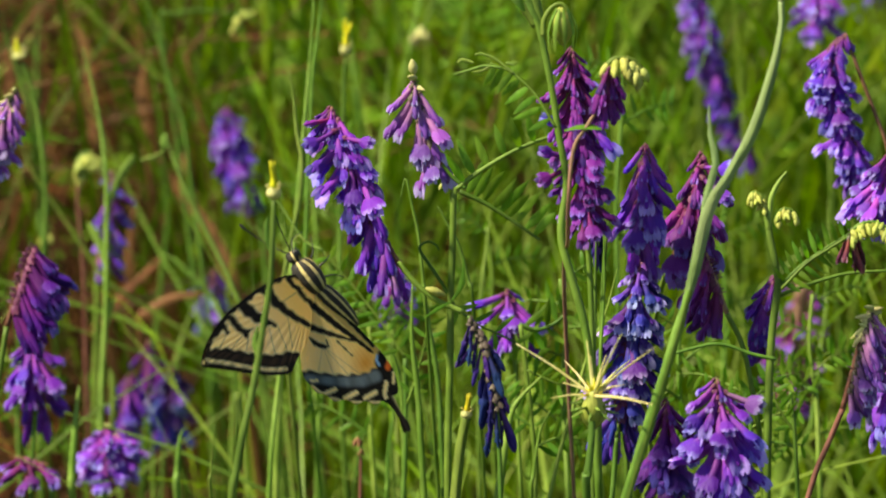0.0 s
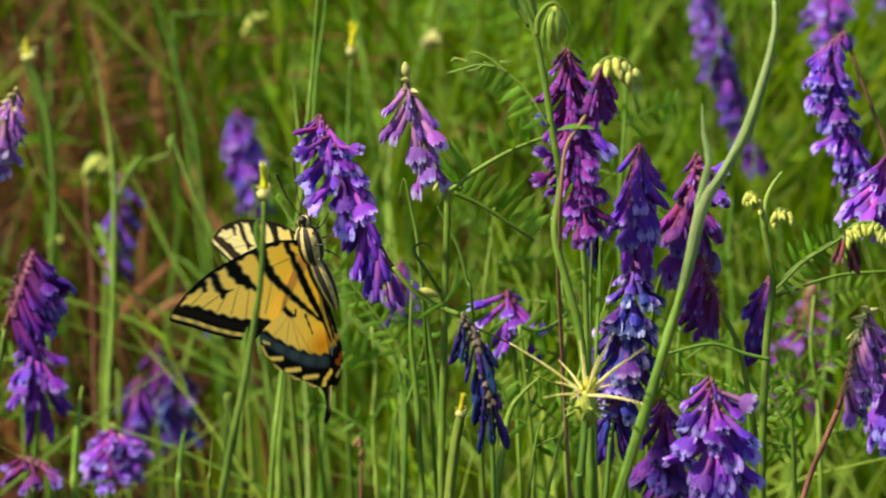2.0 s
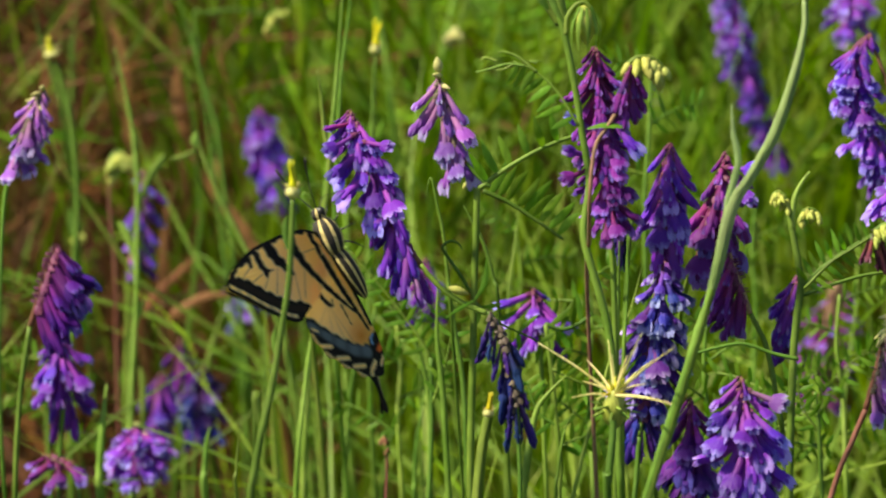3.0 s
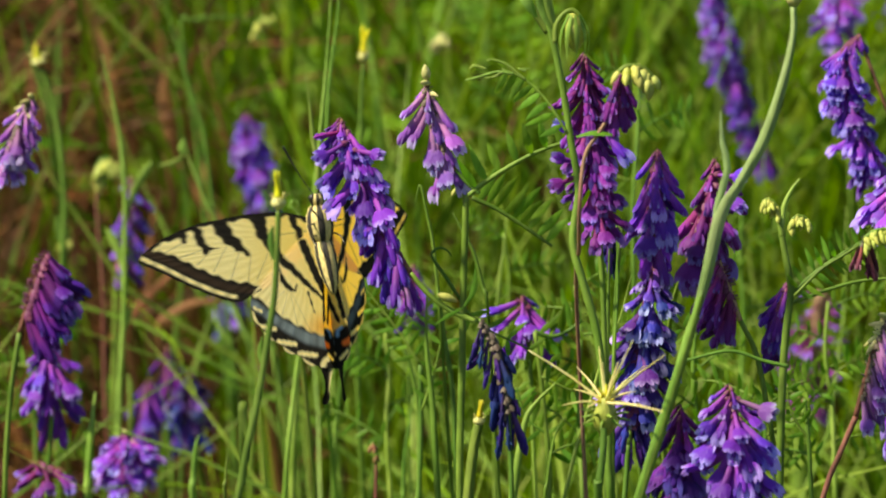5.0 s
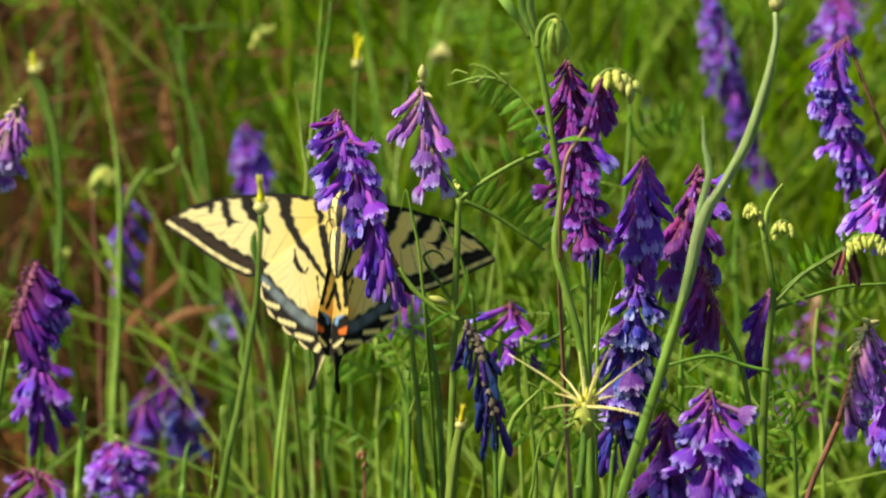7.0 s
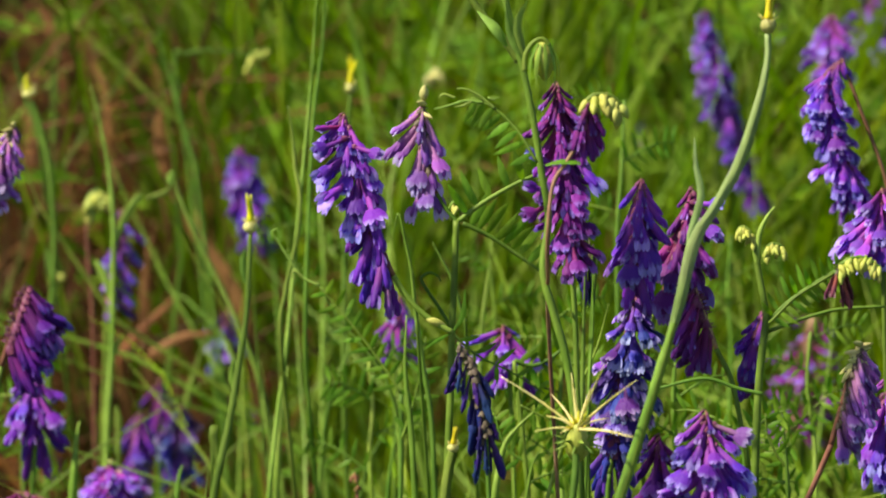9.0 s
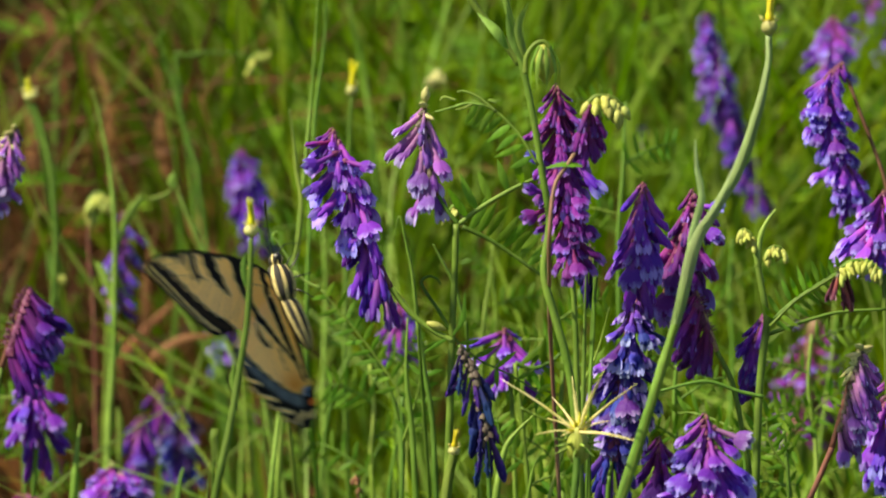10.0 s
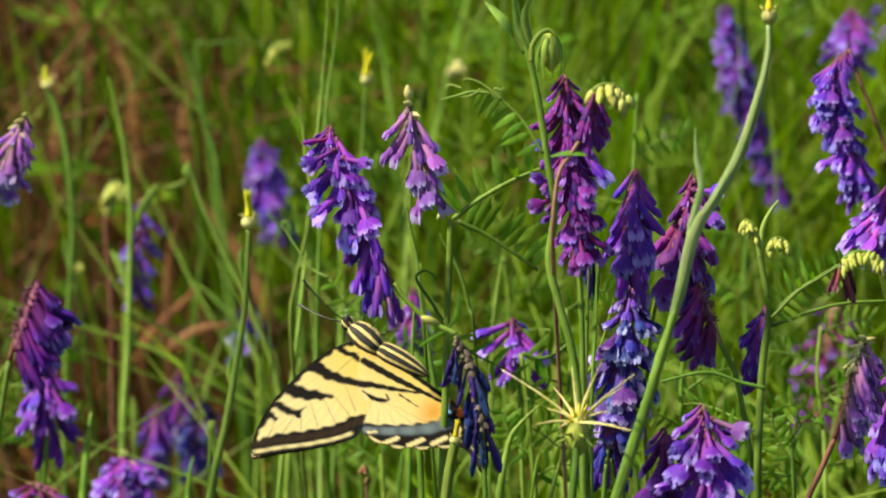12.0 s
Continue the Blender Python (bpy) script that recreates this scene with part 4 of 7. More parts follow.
rac_k = raceme("vetch_spike", [(0.1036, 0.0001, 0.3246), (0.1013, -0.0017, 0.3188), (0.0989, -0.0044, 0.3107), (0.0961, -0.0076, 0.3007)], [(0.0961, -0.0076, 0.3007), (0.0925, -0.0102, 0.2926), (0.0894, -0.0124, 0.2859), (0.0862, -0.0159, 0.2752)], PINK, 24, 0.0119, 22,
               "purple vetch spike with cream tip buds and a red stalk", (42, 20), (15, 100), ("closed", "closed", "open"), RED_STEM, 0.0017, 9, CREAM, stalk_below=RED_STEM)
rac_k2 = raceme("vetch_spike", [(0.1149, 0.0570, 0.2964), (0.1143, 0.0538, 0.2863), (0.1140, 0.0501, 0.2751)], [(0.1140, 0.0501, 0.2751), (0.1140, 0.0438, 0.2555)], VIOLET, 16, 0.0140, 23,
                "violet vetch spike beside grass stems", (55, 15), (-110, 110), ("open",))
rac_q = raceme("vetch_spike", [(0.1061, 0.1256, 0.3621), (0.1025, 0.1243, 0.3582), (0.1034, 0.1213, 0.3489), (0.1070, 0.1180, 0.3388), (0.1105, 0.1152, 0.3302)], [(0.1061, 0.1256, 0.3621), (0.1100, 0.1222, 0.3517), (0.1140, 0.1190, 0.3417), (0.1176, 0.1157, 0.3316), (0.1196, 0.1110, 0.3172), (0.1203, 0.0979, 0.2770)], VIOLET, 84, 0.0098, 24,
               "bright violet vetch spike bowed on a dark red stalk", (40, 18), (-120, 80), ("closed", "open", "open"), RED_STEM, 0.0013, stalk_below=RED_STEM, reach=1.0)
rac_q2 = raceme("vetch_spike", [(0.1230, 0.4194, 0.2916), (0.1216, 0.4171, 0.2844), (0.1230, 0.4138, 0.2742)], [(0.1230, 0.4138, 0.2742), (0.1248, 0.4066, 0.2520), (0.1266, 0.3933, 0.2111)], BRIGHT, 26, 0.0098, 25,
                "pale lilac vetch spike farther back", (55, 30), (-120, 120), ("open",))
rac_q3 = raceme("vetch_spike", [(0.1135, 0.0722, 0.3429), (0.1129, 0.0701, 0.3366), (0.1135, 0.0679, 0.3296)], [(0.1135, 0.0679, 0.3296), (0.1140, 0.0619, 0.3115), (0.1148, 0.0529, 0.2835)], BRIGHT, 22, 0.0121, 26,
                "lilac vetch spike with rounded pale lips", (60, 30), (-120, 100), ("open",))
rac_q4 = raceme("vetch_spike", [(0.1481, 0.5932, 0.2522), (0.1497, 0.5902, 0.2429), (0.1513, 0.5872, 0.2336)], [(0.1513, 0.5872, 0.2336), (0.1521, 0.5763, 0.2000)], BRIGHT, 14, 0.0118, 27,
                "soft pink and lilac vetch spike far off", (55, 30), (-120, 120), ("open",))
rac_t = raceme("vetch_spike", [(0.0153, 0.1213, 0.2885), (0.0162, 0.1198, 0.2839), (0.0171, 0.1175, 0.2766)], [(0.0171, 0.1175, 0.2766), (0.0177, 0.1146, 0.2679), (0.0185, 0.1080, 0.2475)], VIOLET, 10, 0.0122, 28,
               "sparse purple vetch spike with spreading florets", (75, 35), (-110, 110), ("open", "closed"), RED_STEM, 0.0014)
rac_r = raceme("vetch_spike", [(0.0030, -0.0331, 0.3365), (0.0063, -0.0349, 0.3310), (0.0085, -0.0370, 0.3245), (0.0098, -0.0405, 0.3140)], [(0.0098, -0.0405, 0.3140), (0.0105, -0.0447, 0.3009), (0.0107, -0.0490, 0.2878)], NAVY, 24, 0.0132, 29,
               "withered dark navy vetch spike of limp florets", (40, 20), (-110, 110), ("limp",), PALE_STEM, 0.0014, wander=20, reach=1.0)
hang_d = raceme("vetch_spike", [(0.0320, 0.0121, 0.3484), (0.0348, 0.0115, 0.3464), (0.0376, 0.0108, 0.3444)], [(0.0376, 0.0108, 0.3444), (0.0362, 0.0045, 0.3249), (0.0356, -0.0043, 0.2980)], NAVY, 6, 0.0134, 30,
                "few withered navy florets on a thin stalk", (10, 5), (-110, 110), ("limp",), PALE_STEM, 0.0012)

far_b = raceme("vetch_spike", [(0.0854, 0.4846, 0.2747), (0.0887, 0.4795, 0.2588), (0.0943, 0.4737, 0.2411), (0.1014, 0.4680, 0.2235), (0.1054, 0.4646, 0.2129)], [(0.1054, 0.4646, 0.2129), (0.1092, 0.4611, 0.2023), (0.1116, 0.4537, 0.1793)], VIOLET, 130, 0.0096, 31,
               "long slender violet vetch spike farther off among grass", (40, 12), (-115, 115), ("open", "closed", "closed"), wander=7)
far_b2 = raceme("vetch_spike", [(0.0686, 0.7425, 0.1694), (0.0715, 0.7391, 0.1590), (0.0741, 0.7359, 0.1489)], [(0.0741, 0.7359, 0.1489), (0.0775, 0.7300, 0.1308), (0.0785, 0.7208, 0.1026)], VIOLET, 14, 0.0097, 32, "thin violet vetch spike far off", (35, 10), (-100, 100), ("closed",))
far_b3 = raceme("vetch_spike", [(0.1253, 0.7529, 0.2012), (0.1257, 0.7503, 0.1932)], [(0.1257, 0.7503, 0.1932), (0.1261, 0.7365, 0.1509)], VIOLET, 10, 0.0097, 33, "short violet vetch spike far off", (40, 15), (-100, 100), ("closed",))
far_b4 = raceme("vetch_spike", [(0.1261, 0.7437, 0.1731), (0.1266, 0.7398, 0.1610)], [(0.1266, 0.7398, 0.1610), (0.1272, 0.7274, 0.1228)], MAGENTA, 8, 0.0093, 34, "short dull purple vetch spike far off", (40, 15), (-100, 100), ("closed",))
far_c = raceme("vetch_spike", [(0.1181, 0.4021, 0.1958), (0.1156, 0.3979, 0.1829), (0.1134, 0.3934, 0.1692), (0.1120, 0.3906, 0.1606)], [(0.1120, 0.3906, 0.1606), (0.1112, 0.3856, 0.1451), (0.1109, 0.3800, 0.1280)], MAGENTA, 34, 0.0088, 35,
               "ageing purple vetch spike on a thick pinkish stalk", (95, 75), (-115, 115), ("open", "closed"), PINK_STEM, 0.0085, reach=1.0)
far_a = raceme("vetch_spike", [(-0.0673, 0.4842, 0.2278), (-0.0662, 0.4814, 0.2193), (-0.0632, 0.4779, 0.2086), (-0.0598, 0.4750, 0.1997)], [(-0.0598, 0.4750, 0.1997), (-0.0565, 0.4716, 0.1891), (-0.0531, 0.4589, 0.1500)], VIOLET, 52, 0.0108, 36,
               "soft violet vetch spike farther off among grass", (46, 18), (-115, 115), ("open", "closed"), wander=8)
rac_l = raceme("vetch_spike", [(-0.1138, 0.1291, 0.2972), (-0.1156, 0.1276, 0.2925), (-0.1181, 0.1252, 0.2853), (-0.1208, 0.1224, 0.2765)], [(-0.1208, 0.1224, 0.2765), (-0.1233, 0.1172, 0.2605), (-0.1248, 0.1106, 0.2400)], DARK, 34, 0.0141, 37,
               "dark purple vetch spike drooping from a red stalk", (52, 22), (35, 125), ("closed", "open", "closed"), RED_STEM, 0.0018)
rac_l2 = raceme("vetch_spike", [(-0.1174, 0.1926, 0.2513), (-0.1167, 0.1893, 0.2414), (-0.1164, 0.1859, 0.2307)], [(-0.1164, 0.1859, 0.2307), (-0.1174, 0.1814, 0.2170), (-0.1180, 0.1765, 0.2018)], VIOLET, 28, 0.0138, 38,
                "violet vetch spike with dark lower florets", (45, 12), (-110, 110), ("open", "closed", "limp"))
rac_l0 = raceme("vetch_spike", [(-0.1190, 0.1655, 0.3318), (-0.1214, 0.1638, 0.3262), (-0.1244, 0.1620, 0.3196), (-0.1276, 0.1596, 0.3110)], [(-0.1276, 0.1596, 0.3110), (-0.1300, 0.1560, 0.2980), (-0.1310, 0.1428, 0.2612)], PINK, 30, 0.0098, 39,
                "pale pink and violet vetch spike with cream buds", (34, 18), (-110, 110), ("closed", "open"), RED_STEM, 0.0014, 5, CREAM)
low_a = raceme("vetch_spike", [(-0.0841, 0.3934, 0.1692), (-0.0852, 0.3906, 0.1606), (-0.0863, 0.3873, 0.1503)], [(-0.0863, 0.3873, 0.1503), (-0.0874, 0.3834, 0.1383), (-0.0878, 0.3800, 0.1280)], BLUE, 30, 0.0126, 40,
               "faded violet-blue vetch spike low in the grass", (40, 14), (-115, 115), ("open", "closed"))
low_a2 = raceme("vetch_spike", [(-0.0975, 0.3927, 0.1671), (-0.0986, 0.3906, 0.1606), (-0.0997, 0.3884, 0.1537)], [(-0.0997, 0.3884, 0.1537), (-0.1004, 0.3834, 0.1383), (-0.1008, 0.3800, 0.1280)], VIOLET, 18, 0.0130, 41,
                "small violet vetch spike low in the grass", (34, 12), (-115, 115), ("closed", "open"))
low_a3 = raceme("vetch_spike", [(-0.0927, 0.4149, 0.1708), (-0.0919, 0.4128, 0.1642), (-0.0916, 0.4111, 0.1590)], [(-0.0916, 0.4111, 0.1590), (-0.0912, 0.4077, 0.1486), (-0.0909, 0.3987, 0.1209)], DARK, 10, 0.0120, 42,
                "dark violet vetch spike half hidden by others", (35, 15), (-100, 100), ("closed",))
rac_n = raceme("vetch_spike", [(-0.0978, 0.2451, 0.2037), (-0.0985, 0.2431, 0.1977), (-0.0992, 0.2408, 0.1906)], [(-0.0992, 0.2408, 0.1906), (-0.0995, 0.2370, 0.1787)], BRIGHT, 52, 0.0096, 43,
               "rounded bright lilac and magenta vetch spike", (80, 50), (-125, 125), ("open", "open"), RED_STEM, 0.0016, 3, CREAM)
rac_w = raceme("vetch_spike", [(-0.1026, 0.4004, 0.2329), (-0.1033, 0.3971, 0.2230), (-0.1055, 0.3933, 0.2111), (-0.1072, 0.3910, 0.2042)], [(-0.1072, 0.3910, 0.2042), (-0.1076, 0.3855, 0.1872), (-0.1083, 0.3766, 0.1599)], VIOLET, 13, 0.0104, 44,
               "sparse violet vetch spike on a mauve stalk", (52, 30), (-60, 110), ("open", "closed"), PINK_STEM, 0.0024)
rac_x = raceme("vetch_spike", [(-0.0726, 0.4878, 0.1698), (-0.0733, 0.4855, 0.1626), (-0.0741, 0.4837, 0.1572)], [(-0.0741, 0.4837, 0.1572), (-0.0737, 0.4779, 0.1393), (-0.0733, 0.4674, 0.1069)], BLUE, 10, 0.0106, 45, "pale lilac vetch spike behind grass", (50, 20), (-110, 110), ("open",))
rac_x2 = raceme("vetch_spike", [(-0.0674, 0.5516, 0.1240), (-0.0658, 0.5497, 0.1180), (-0.0645, 0.5484, 0.1143)], [(-0.0645, 0.5484, 0.1143), (-0.0643, 0.5375, 0.0807)], DARK, 6, 0.0102, 46, "dark violet vetch spike deep in grass", (40, 15), (-110, 110), ("closed",))
rac_y = raceme("vetch_spike", [(-0.0136, 0.2498, 0.2542), (-0.0139, 0.2480, 0.2487), (-0.0144, 0.2455, 0.2408)], [(-0.0144, 0.2455, 0.2408), (-0.0147, 0.2409, 0.2267), (-0.0149, 0.2327, 0.2015)], BRIGHT, 12, 0.0119, 47, "lilac vetch floret cluster behind a spike", (22, 12), (-100, 100), ("open", "closed"))
rac_z = raceme("vetch_spike", [(-0.1400, 0.6190, 0.0708), (-0.1408, 0.6162, 0.0622)], [(-0.1408, 0.6162, 0.0622), (-0.1412, 0.6093, 0.0409)], BLUE, 9, 0.0102, 48, "dim bluish vetch spike deep in grass", (50, 20), (-110, 110), ("limp",))
rac_v = raceme("vetch_spike", [(-0.1225, 0.1818, 0.2182), (-0.1177, 0.1815, 0.2173), (-0.1129, 0.1809, 0.2155)], [(-0.1129, 0.1809, 0.2155), (-0.1113, 0.1765, 0.2018)], MAGENTA, 8, 0.0096, 49, "magenta vetch spike at the meadow floor", (80, 60), (-110, 110), ("open",))



def stray_floret(ob, base, lip, material, kind="open", pick=0):
    """One floret that stands out from its spike, from its base to its lip."""
    base, along = Vector(base), Vector(lip) - Vector(base)
    hang = along.normalized()
    out = Vector((0, -1, 0.55))
    front = (out - hang * out.dot(hang)).normalized()
    turn = Matrix((front.cross(hang), -front, -hang)).transposed().to_4x4()
    flower = shared("floret", florets(material)[kind][pick], Matrix.Translation(base - ob.location) @ turn @ Matrix.Scale(along.length * 0.95, 4), ob)
    shared("calyx", CALYX["calyx_reddish"], Matrix.Identity(4), flower)


for spike, base, lip, tone, kind, pick in ((rac_d, (0.0268, 0.0010, 0.3640), (0.0180, -0.0010, 0.3662), VIOLET, "open", 0), (rac_d, (0.0268, 0.0000, 0.3620), (0.0180, -0.0020, 0.3575), MAGENTA, "open", 1), (rac_d, (0.0275, 0.0030, 0.3700), (0.0192, 0.0020, 0.3741), VIOLET, "open", 2), (rac_d, (0.0300, 0.0030, 0.3738), (0.0378, 0.0000, 0.3645), VIOLET, "open", 3), (rac_d, (0.0300, 0.0000, 0.3600), (0.0372, -0.0020, 0.3530), MAGENTA, "open", 0),
                                          (rac_f, (0.0612, 0.0200, 0.3556), (0.0708, 0.0150, 0.3556), VIOLET, "open", 1), (rac_f, (0.0612, 0.0190, 0.3535), (0.0690, 0.0140, 0.3470), VIOLET, "open", 0), (rac_f, (0.0600, 0.0180, 0.3480), (0.0668, 0.0130, 0.3400), MAGENTA, "closed", 1),
                                          (rac_a, (-0.0240, 0.0320, 0.3665), (-0.0153, 0.0280, 0.3644), VIOLET, "open", 0), (rac_a, (-0.0262, 0.0360, 0.3704), (-0.0339, 0.0340, 0.3700), MAGENTA, "closed", 0), (rac_a, (-0.0250, 0.0330, 0.3684), (-0.0344, 0.0300, 0.3643), VIOLET, "open", 1), (rac_a, (-0.0240, 0.0330, 0.3640), (-0.0335, 0.0290, 0.3580), VIOLET, "open", 2), (rac_a, (-0.0225, 0.0320, 0.3590), (-0.0318, 0.0270, 0.3520), VIOLET, "open", 3),
                                          (rac_a, (-0.0152, 0.0230, 0.3345), (-0.0142, 0.0190, 0.3238), PINK, "closed", 0), (rac_i, (0.0632, -0.0500, 0.3215), (0.0740, -0.0520, 0.3170), PINK, "open", 1), (rac_i, (0.0628, -0.0500, 0.3200), (0.0545, -0.0530, 0.3120), VIOLET, "open", 0)):
    stray_floret(spike, base, lip, tone, kind, pick)

# ---- vetch vines and leaves ----
vine_c = thing("vetch_vine", vine_root, "green vetch vine with feather leaves and tendrils", "vine")
vr = Vector(vine_root)
part("stem", tube(bmesh.new(), rooted([(0.0027, 0.0370, 0.3451), (0.0024, 0.0340, 0.3360), (0.0019, 0.0305, 0.3251), (0.0016, 0.0282, 0.3180), (0.0012, 0.0234, 0.3032), (0.0003, 0.0154, 0.2786)] , vr), [0.0009, 0.0010, 0.0011, 0.0011], 8, off=vr, ridge=0.1), STEM, vine_c)
vetch_leaf(vine_c, vr, [(0.0030, 0.0369, 0.3448), (0.0095, 0.0384, 0.3494), (0.0188, 0.0400, 0.3544), (0.0275, 0.0410, 0.3575), (0.0368, 0.0415, 0.3591)], 9, 0.0109, 1, None, True, 0.15)
vetch_leaf(vine_c, vr, [(0.0041, 0.0529, 0.3394), (0.0110, 0.0519, 0.3363), (0.0176, 0.0505, 0.3322), (0.0249, 0.0489, 0.3272)], 9, 0.0116, 2, None, True, 0.1)
vetch_leaf(vine_c, vr, [(0.0016, 0.0401, 0.3139), (0.0081, 0.0383, 0.3084), (0.0168, 0.0370, 0.3043), (0.0255, 0.0353, 0.2990)], 5, 0.0067, 3)
part("pod", ovoid(bmesh.new(), Vector([(-0.0023, 0.0211, 0.3231)][0]) - vr, (1, 0, -0.4), 0.0055, 0.0026, 9, 7, 0.3), LIME, vine_c)
part("stipule", blade(bmesh.new(), [(0.0016, 0.0203, 0.3207), (-0.0020, 0.0197, 0.3188), (-0.0056, 0.0190, 0.3166)], [0.0003, 0.0011, 0.0002], (0, -1, 0.3), 0.3, 7, vr), LEAF, vine_c)
part("stipule", blade(bmesh.new(), [(0.0019, 0.0204, 0.3209), (0.0044, 0.0217, 0.3250), (0.0049, 0.0237, 0.3311)], [0.0006, 0.0016, 0.0002], (0, -1, 0.3), 0.3, 7, vr), LEAF, vine_c)
part("tendril", tube(bmesh.new(), [(0.0019, 0.0283, 0.3183), (-0.0020, 0.0303, 0.3244), (-0.0056, 0.0319, 0.3295), (-0.0060, 0.0325, 0.3314), (-0.0040, 0.0329, 0.3325), (-0.0020, 0.0326, 0.3317), (-0.0012, 0.0322, 0.3303)], [0.0005, 0.0004, 0.0002], 5, n=36, off=vr), STEM, vine_c)
curl_bud([(0.0001, 0.0494, 0.3425), (0.0019, 0.0504, 0.3456), (0.0035, 0.0502, 0.3448), (0.0041, 0.0494, 0.3425)], 0.0038, LIME, 4)(vine_c, vr)

stem_d_root = ground_under([(0.0329, -0.0303, 0.2952)][0])
vine_d = thing("vetch_vine", stem_d_root, "tall green vetch vine with a hooked hairy bud", "vine")
dr = Vector(stem_d_root)
part("stem", tube(bmesh.new(), rooted([(0.0138, 0.0010, 0.4168), (0.0163, -0.0020, 0.4075), (0.0191, -0.0054, 0.3970), (0.0216, -0.0092, 0.3852), (0.0233, -0.0127, 0.3746), (0.0252, -0.0165, 0.3628), (0.0238, -0.0204, 0.3509), (0.0266, -0.0238, 0.3404), (0.0299, -0.0276, 0.3285), (0.0321, -0.0332, 0.3114), (0.0327, -0.0376, 0.2980)] , dr), [0.0008, 0.0009, 0.0010, 0.0011, 0.0010, 0.0010], 8, off=dr, ridge=0.1), STEM, vine_d)
part("branch", tube(bmesh.new(), [(0.0053, 0.0081, 0.4134), (0.0092, 0.0064, 0.4081), (0.0141, 0.0047, 0.4028), (0.0182, 0.0029, 0.3972)], [0.0008, 0.0010, 0.0011], 7, off=dr), STEM, vine_d)
vetch_leaf(vine_d, dr, [(0.0223, -0.0233, 0.3791), (0.0176, -0.0210, 0.3864), (0.0121, -0.0193, 0.3916), (0.0063, -0.0184, 0.3942)], 8, 0.0088, 4, [[(0.0121, -0.0193, 0.3916), (0.0077, -0.0182, 0.3950), (0.0043, -0.0177, 0.3963), (0.0027, -0.0178, 0.3961)], [(0.0091, -0.0188, 0.3931), (0.0049, -0.0187, 0.3935), (0.0008, -0.0190, 0.3924), (-0.0026, -0.0193, 0.3916)], [(0.0121, -0.0186, 0.3937), (0.0104, -0.0184, 0.3942), (0.0132, -0.0184, 0.3942)], [(0.0022, -0.0184, 0.3942), (-0.0005, -0.0182, 0.3950), (-0.0016, -0.0184, 0.3942)], [(0.0063, -0.0187, 0.3935), (0.0043, -0.0190, 0.3924), (0.0022, -0.0191, 0.3921)]], True, 0.1)
part("leaf", blade(bmesh.new(), [(0.0240, -0.0343, 0.3819), (0.0274, -0.0341, 0.3827), (0.0308, -0.0341, 0.3827), (0.0335, -0.0343, 0.3822)], [0.0006, 0.0017, 0.0019, 0.0004], (0, -0.5, 1), 0.3, 9, dr), LEAF, vine_d)
part("bud_stalk", tube(bmesh.new(), [(0.0192, -0.0165, 0.4003), (0.0195, -0.0152, 0.4042), (0.0214, -0.0142, 0.4070), (0.0236, -0.0140, 0.4078), (0.0253, -0.0145, 0.4063)], [0.0007, 0.0006, 0.0006], 6, off=dr), PALE_STEM, vine_d)
part("bud", ovoid(bmesh.new(), Vector([(0.0238, -0.0157, 0.4026)][0]) - dr, (0.1, 0, -1), 0.0096, 0.0060, 11, 8, 0.15), LIME, vine_d, "hairy green folded bud")
for i in range(9):
    a = 6.283 * i / 9
    c = Vector([(0.0238, -0.0157, 0.4026)][0]) - dr
    e = Vector((math.cos(a), math.sin(a), 0))
    part("sepal", blade(bmesh.new(), [c + e * 0.0014 + Vector((0, 0, 0.0048)), c + e * 0.0035, c + e * 0.0034 + Vector((0, 0, -0.0056))], [0.0006, 0.0014, 0.0002], e, 0.4, 6), PALE_STEM, vine_d)

for tip in ([(0.0191, -0.0060, 0.3998), (0.0160, -0.0040, 0.4064), (0.0148, -0.0020, 0.4137)], [(0.0194, -0.0060, 0.4005), (0.0177, -0.0040, 0.4085), (0.0201, -0.0020, 0.4144)], [(0.0150, -0.0040, 0.4030), (0.0120, -0.0030, 0.4075), (0.0077, 0.0000, 0.4110)]):
    part("young_leaf", blade(bmesh.new(), tip, [0.0006, 0.0024, 0.0030, 0.0022, 0.0004], (0.3, -1, 0.2), 0.7, 10, dr, 0.8), PALE_STEM, vine_d, "folded pale young leaf")
jr = Vector(ground_under([(0.0764, -0.0229, 0.2925)][0]))
vine_j = thing("vetch_vine", jr, "vetch vine with budding tips and a feather leaf", "vine")
part("stem", tube(bmesh.new(), rooted([(0.0764, -0.0037, 0.3513), (0.0775, -0.0059, 0.3447), (0.0789, -0.0083, 0.3374), (0.0792, -0.0094, 0.3340), (0.0778, -0.0128, 0.3234), (0.0770, -0.0167, 0.3114), (0.0764, -0.0229, 0.2925)] , jr), [0.0008, 0.0010, 0.0011, 0.0011, 0.0011], 8, off=jr, ridge=0.1), STEM, vine_j)
part("shoot", tube(bmesh.new(), [(0.0770, -0.0050, 0.3473), (0.0775, -0.0029, 0.3540), (0.0792, -0.0016, 0.3580), (0.0815, -0.0006, 0.3609)], [0.0009, 0.0006, 0.0003], 6, off=jr), PALE_STEM, vine_j)
curl_bud([(0.0722, -0.0025, 0.3551), (0.0733, -0.0022, 0.3561), (0.0753, -0.0025, 0.3551), (0.0759, -0.0034, 0.3524)], 0.0039, LIME, 6)(vine_j, jr)
curl_bud([(0.0787, -0.0043, 0.3497), (0.0803, -0.0036, 0.3519), (0.0826, -0.0036, 0.3519), (0.0837, -0.0041, 0.3503)], 0.0039, LIME, 6)(vine_j, jr)
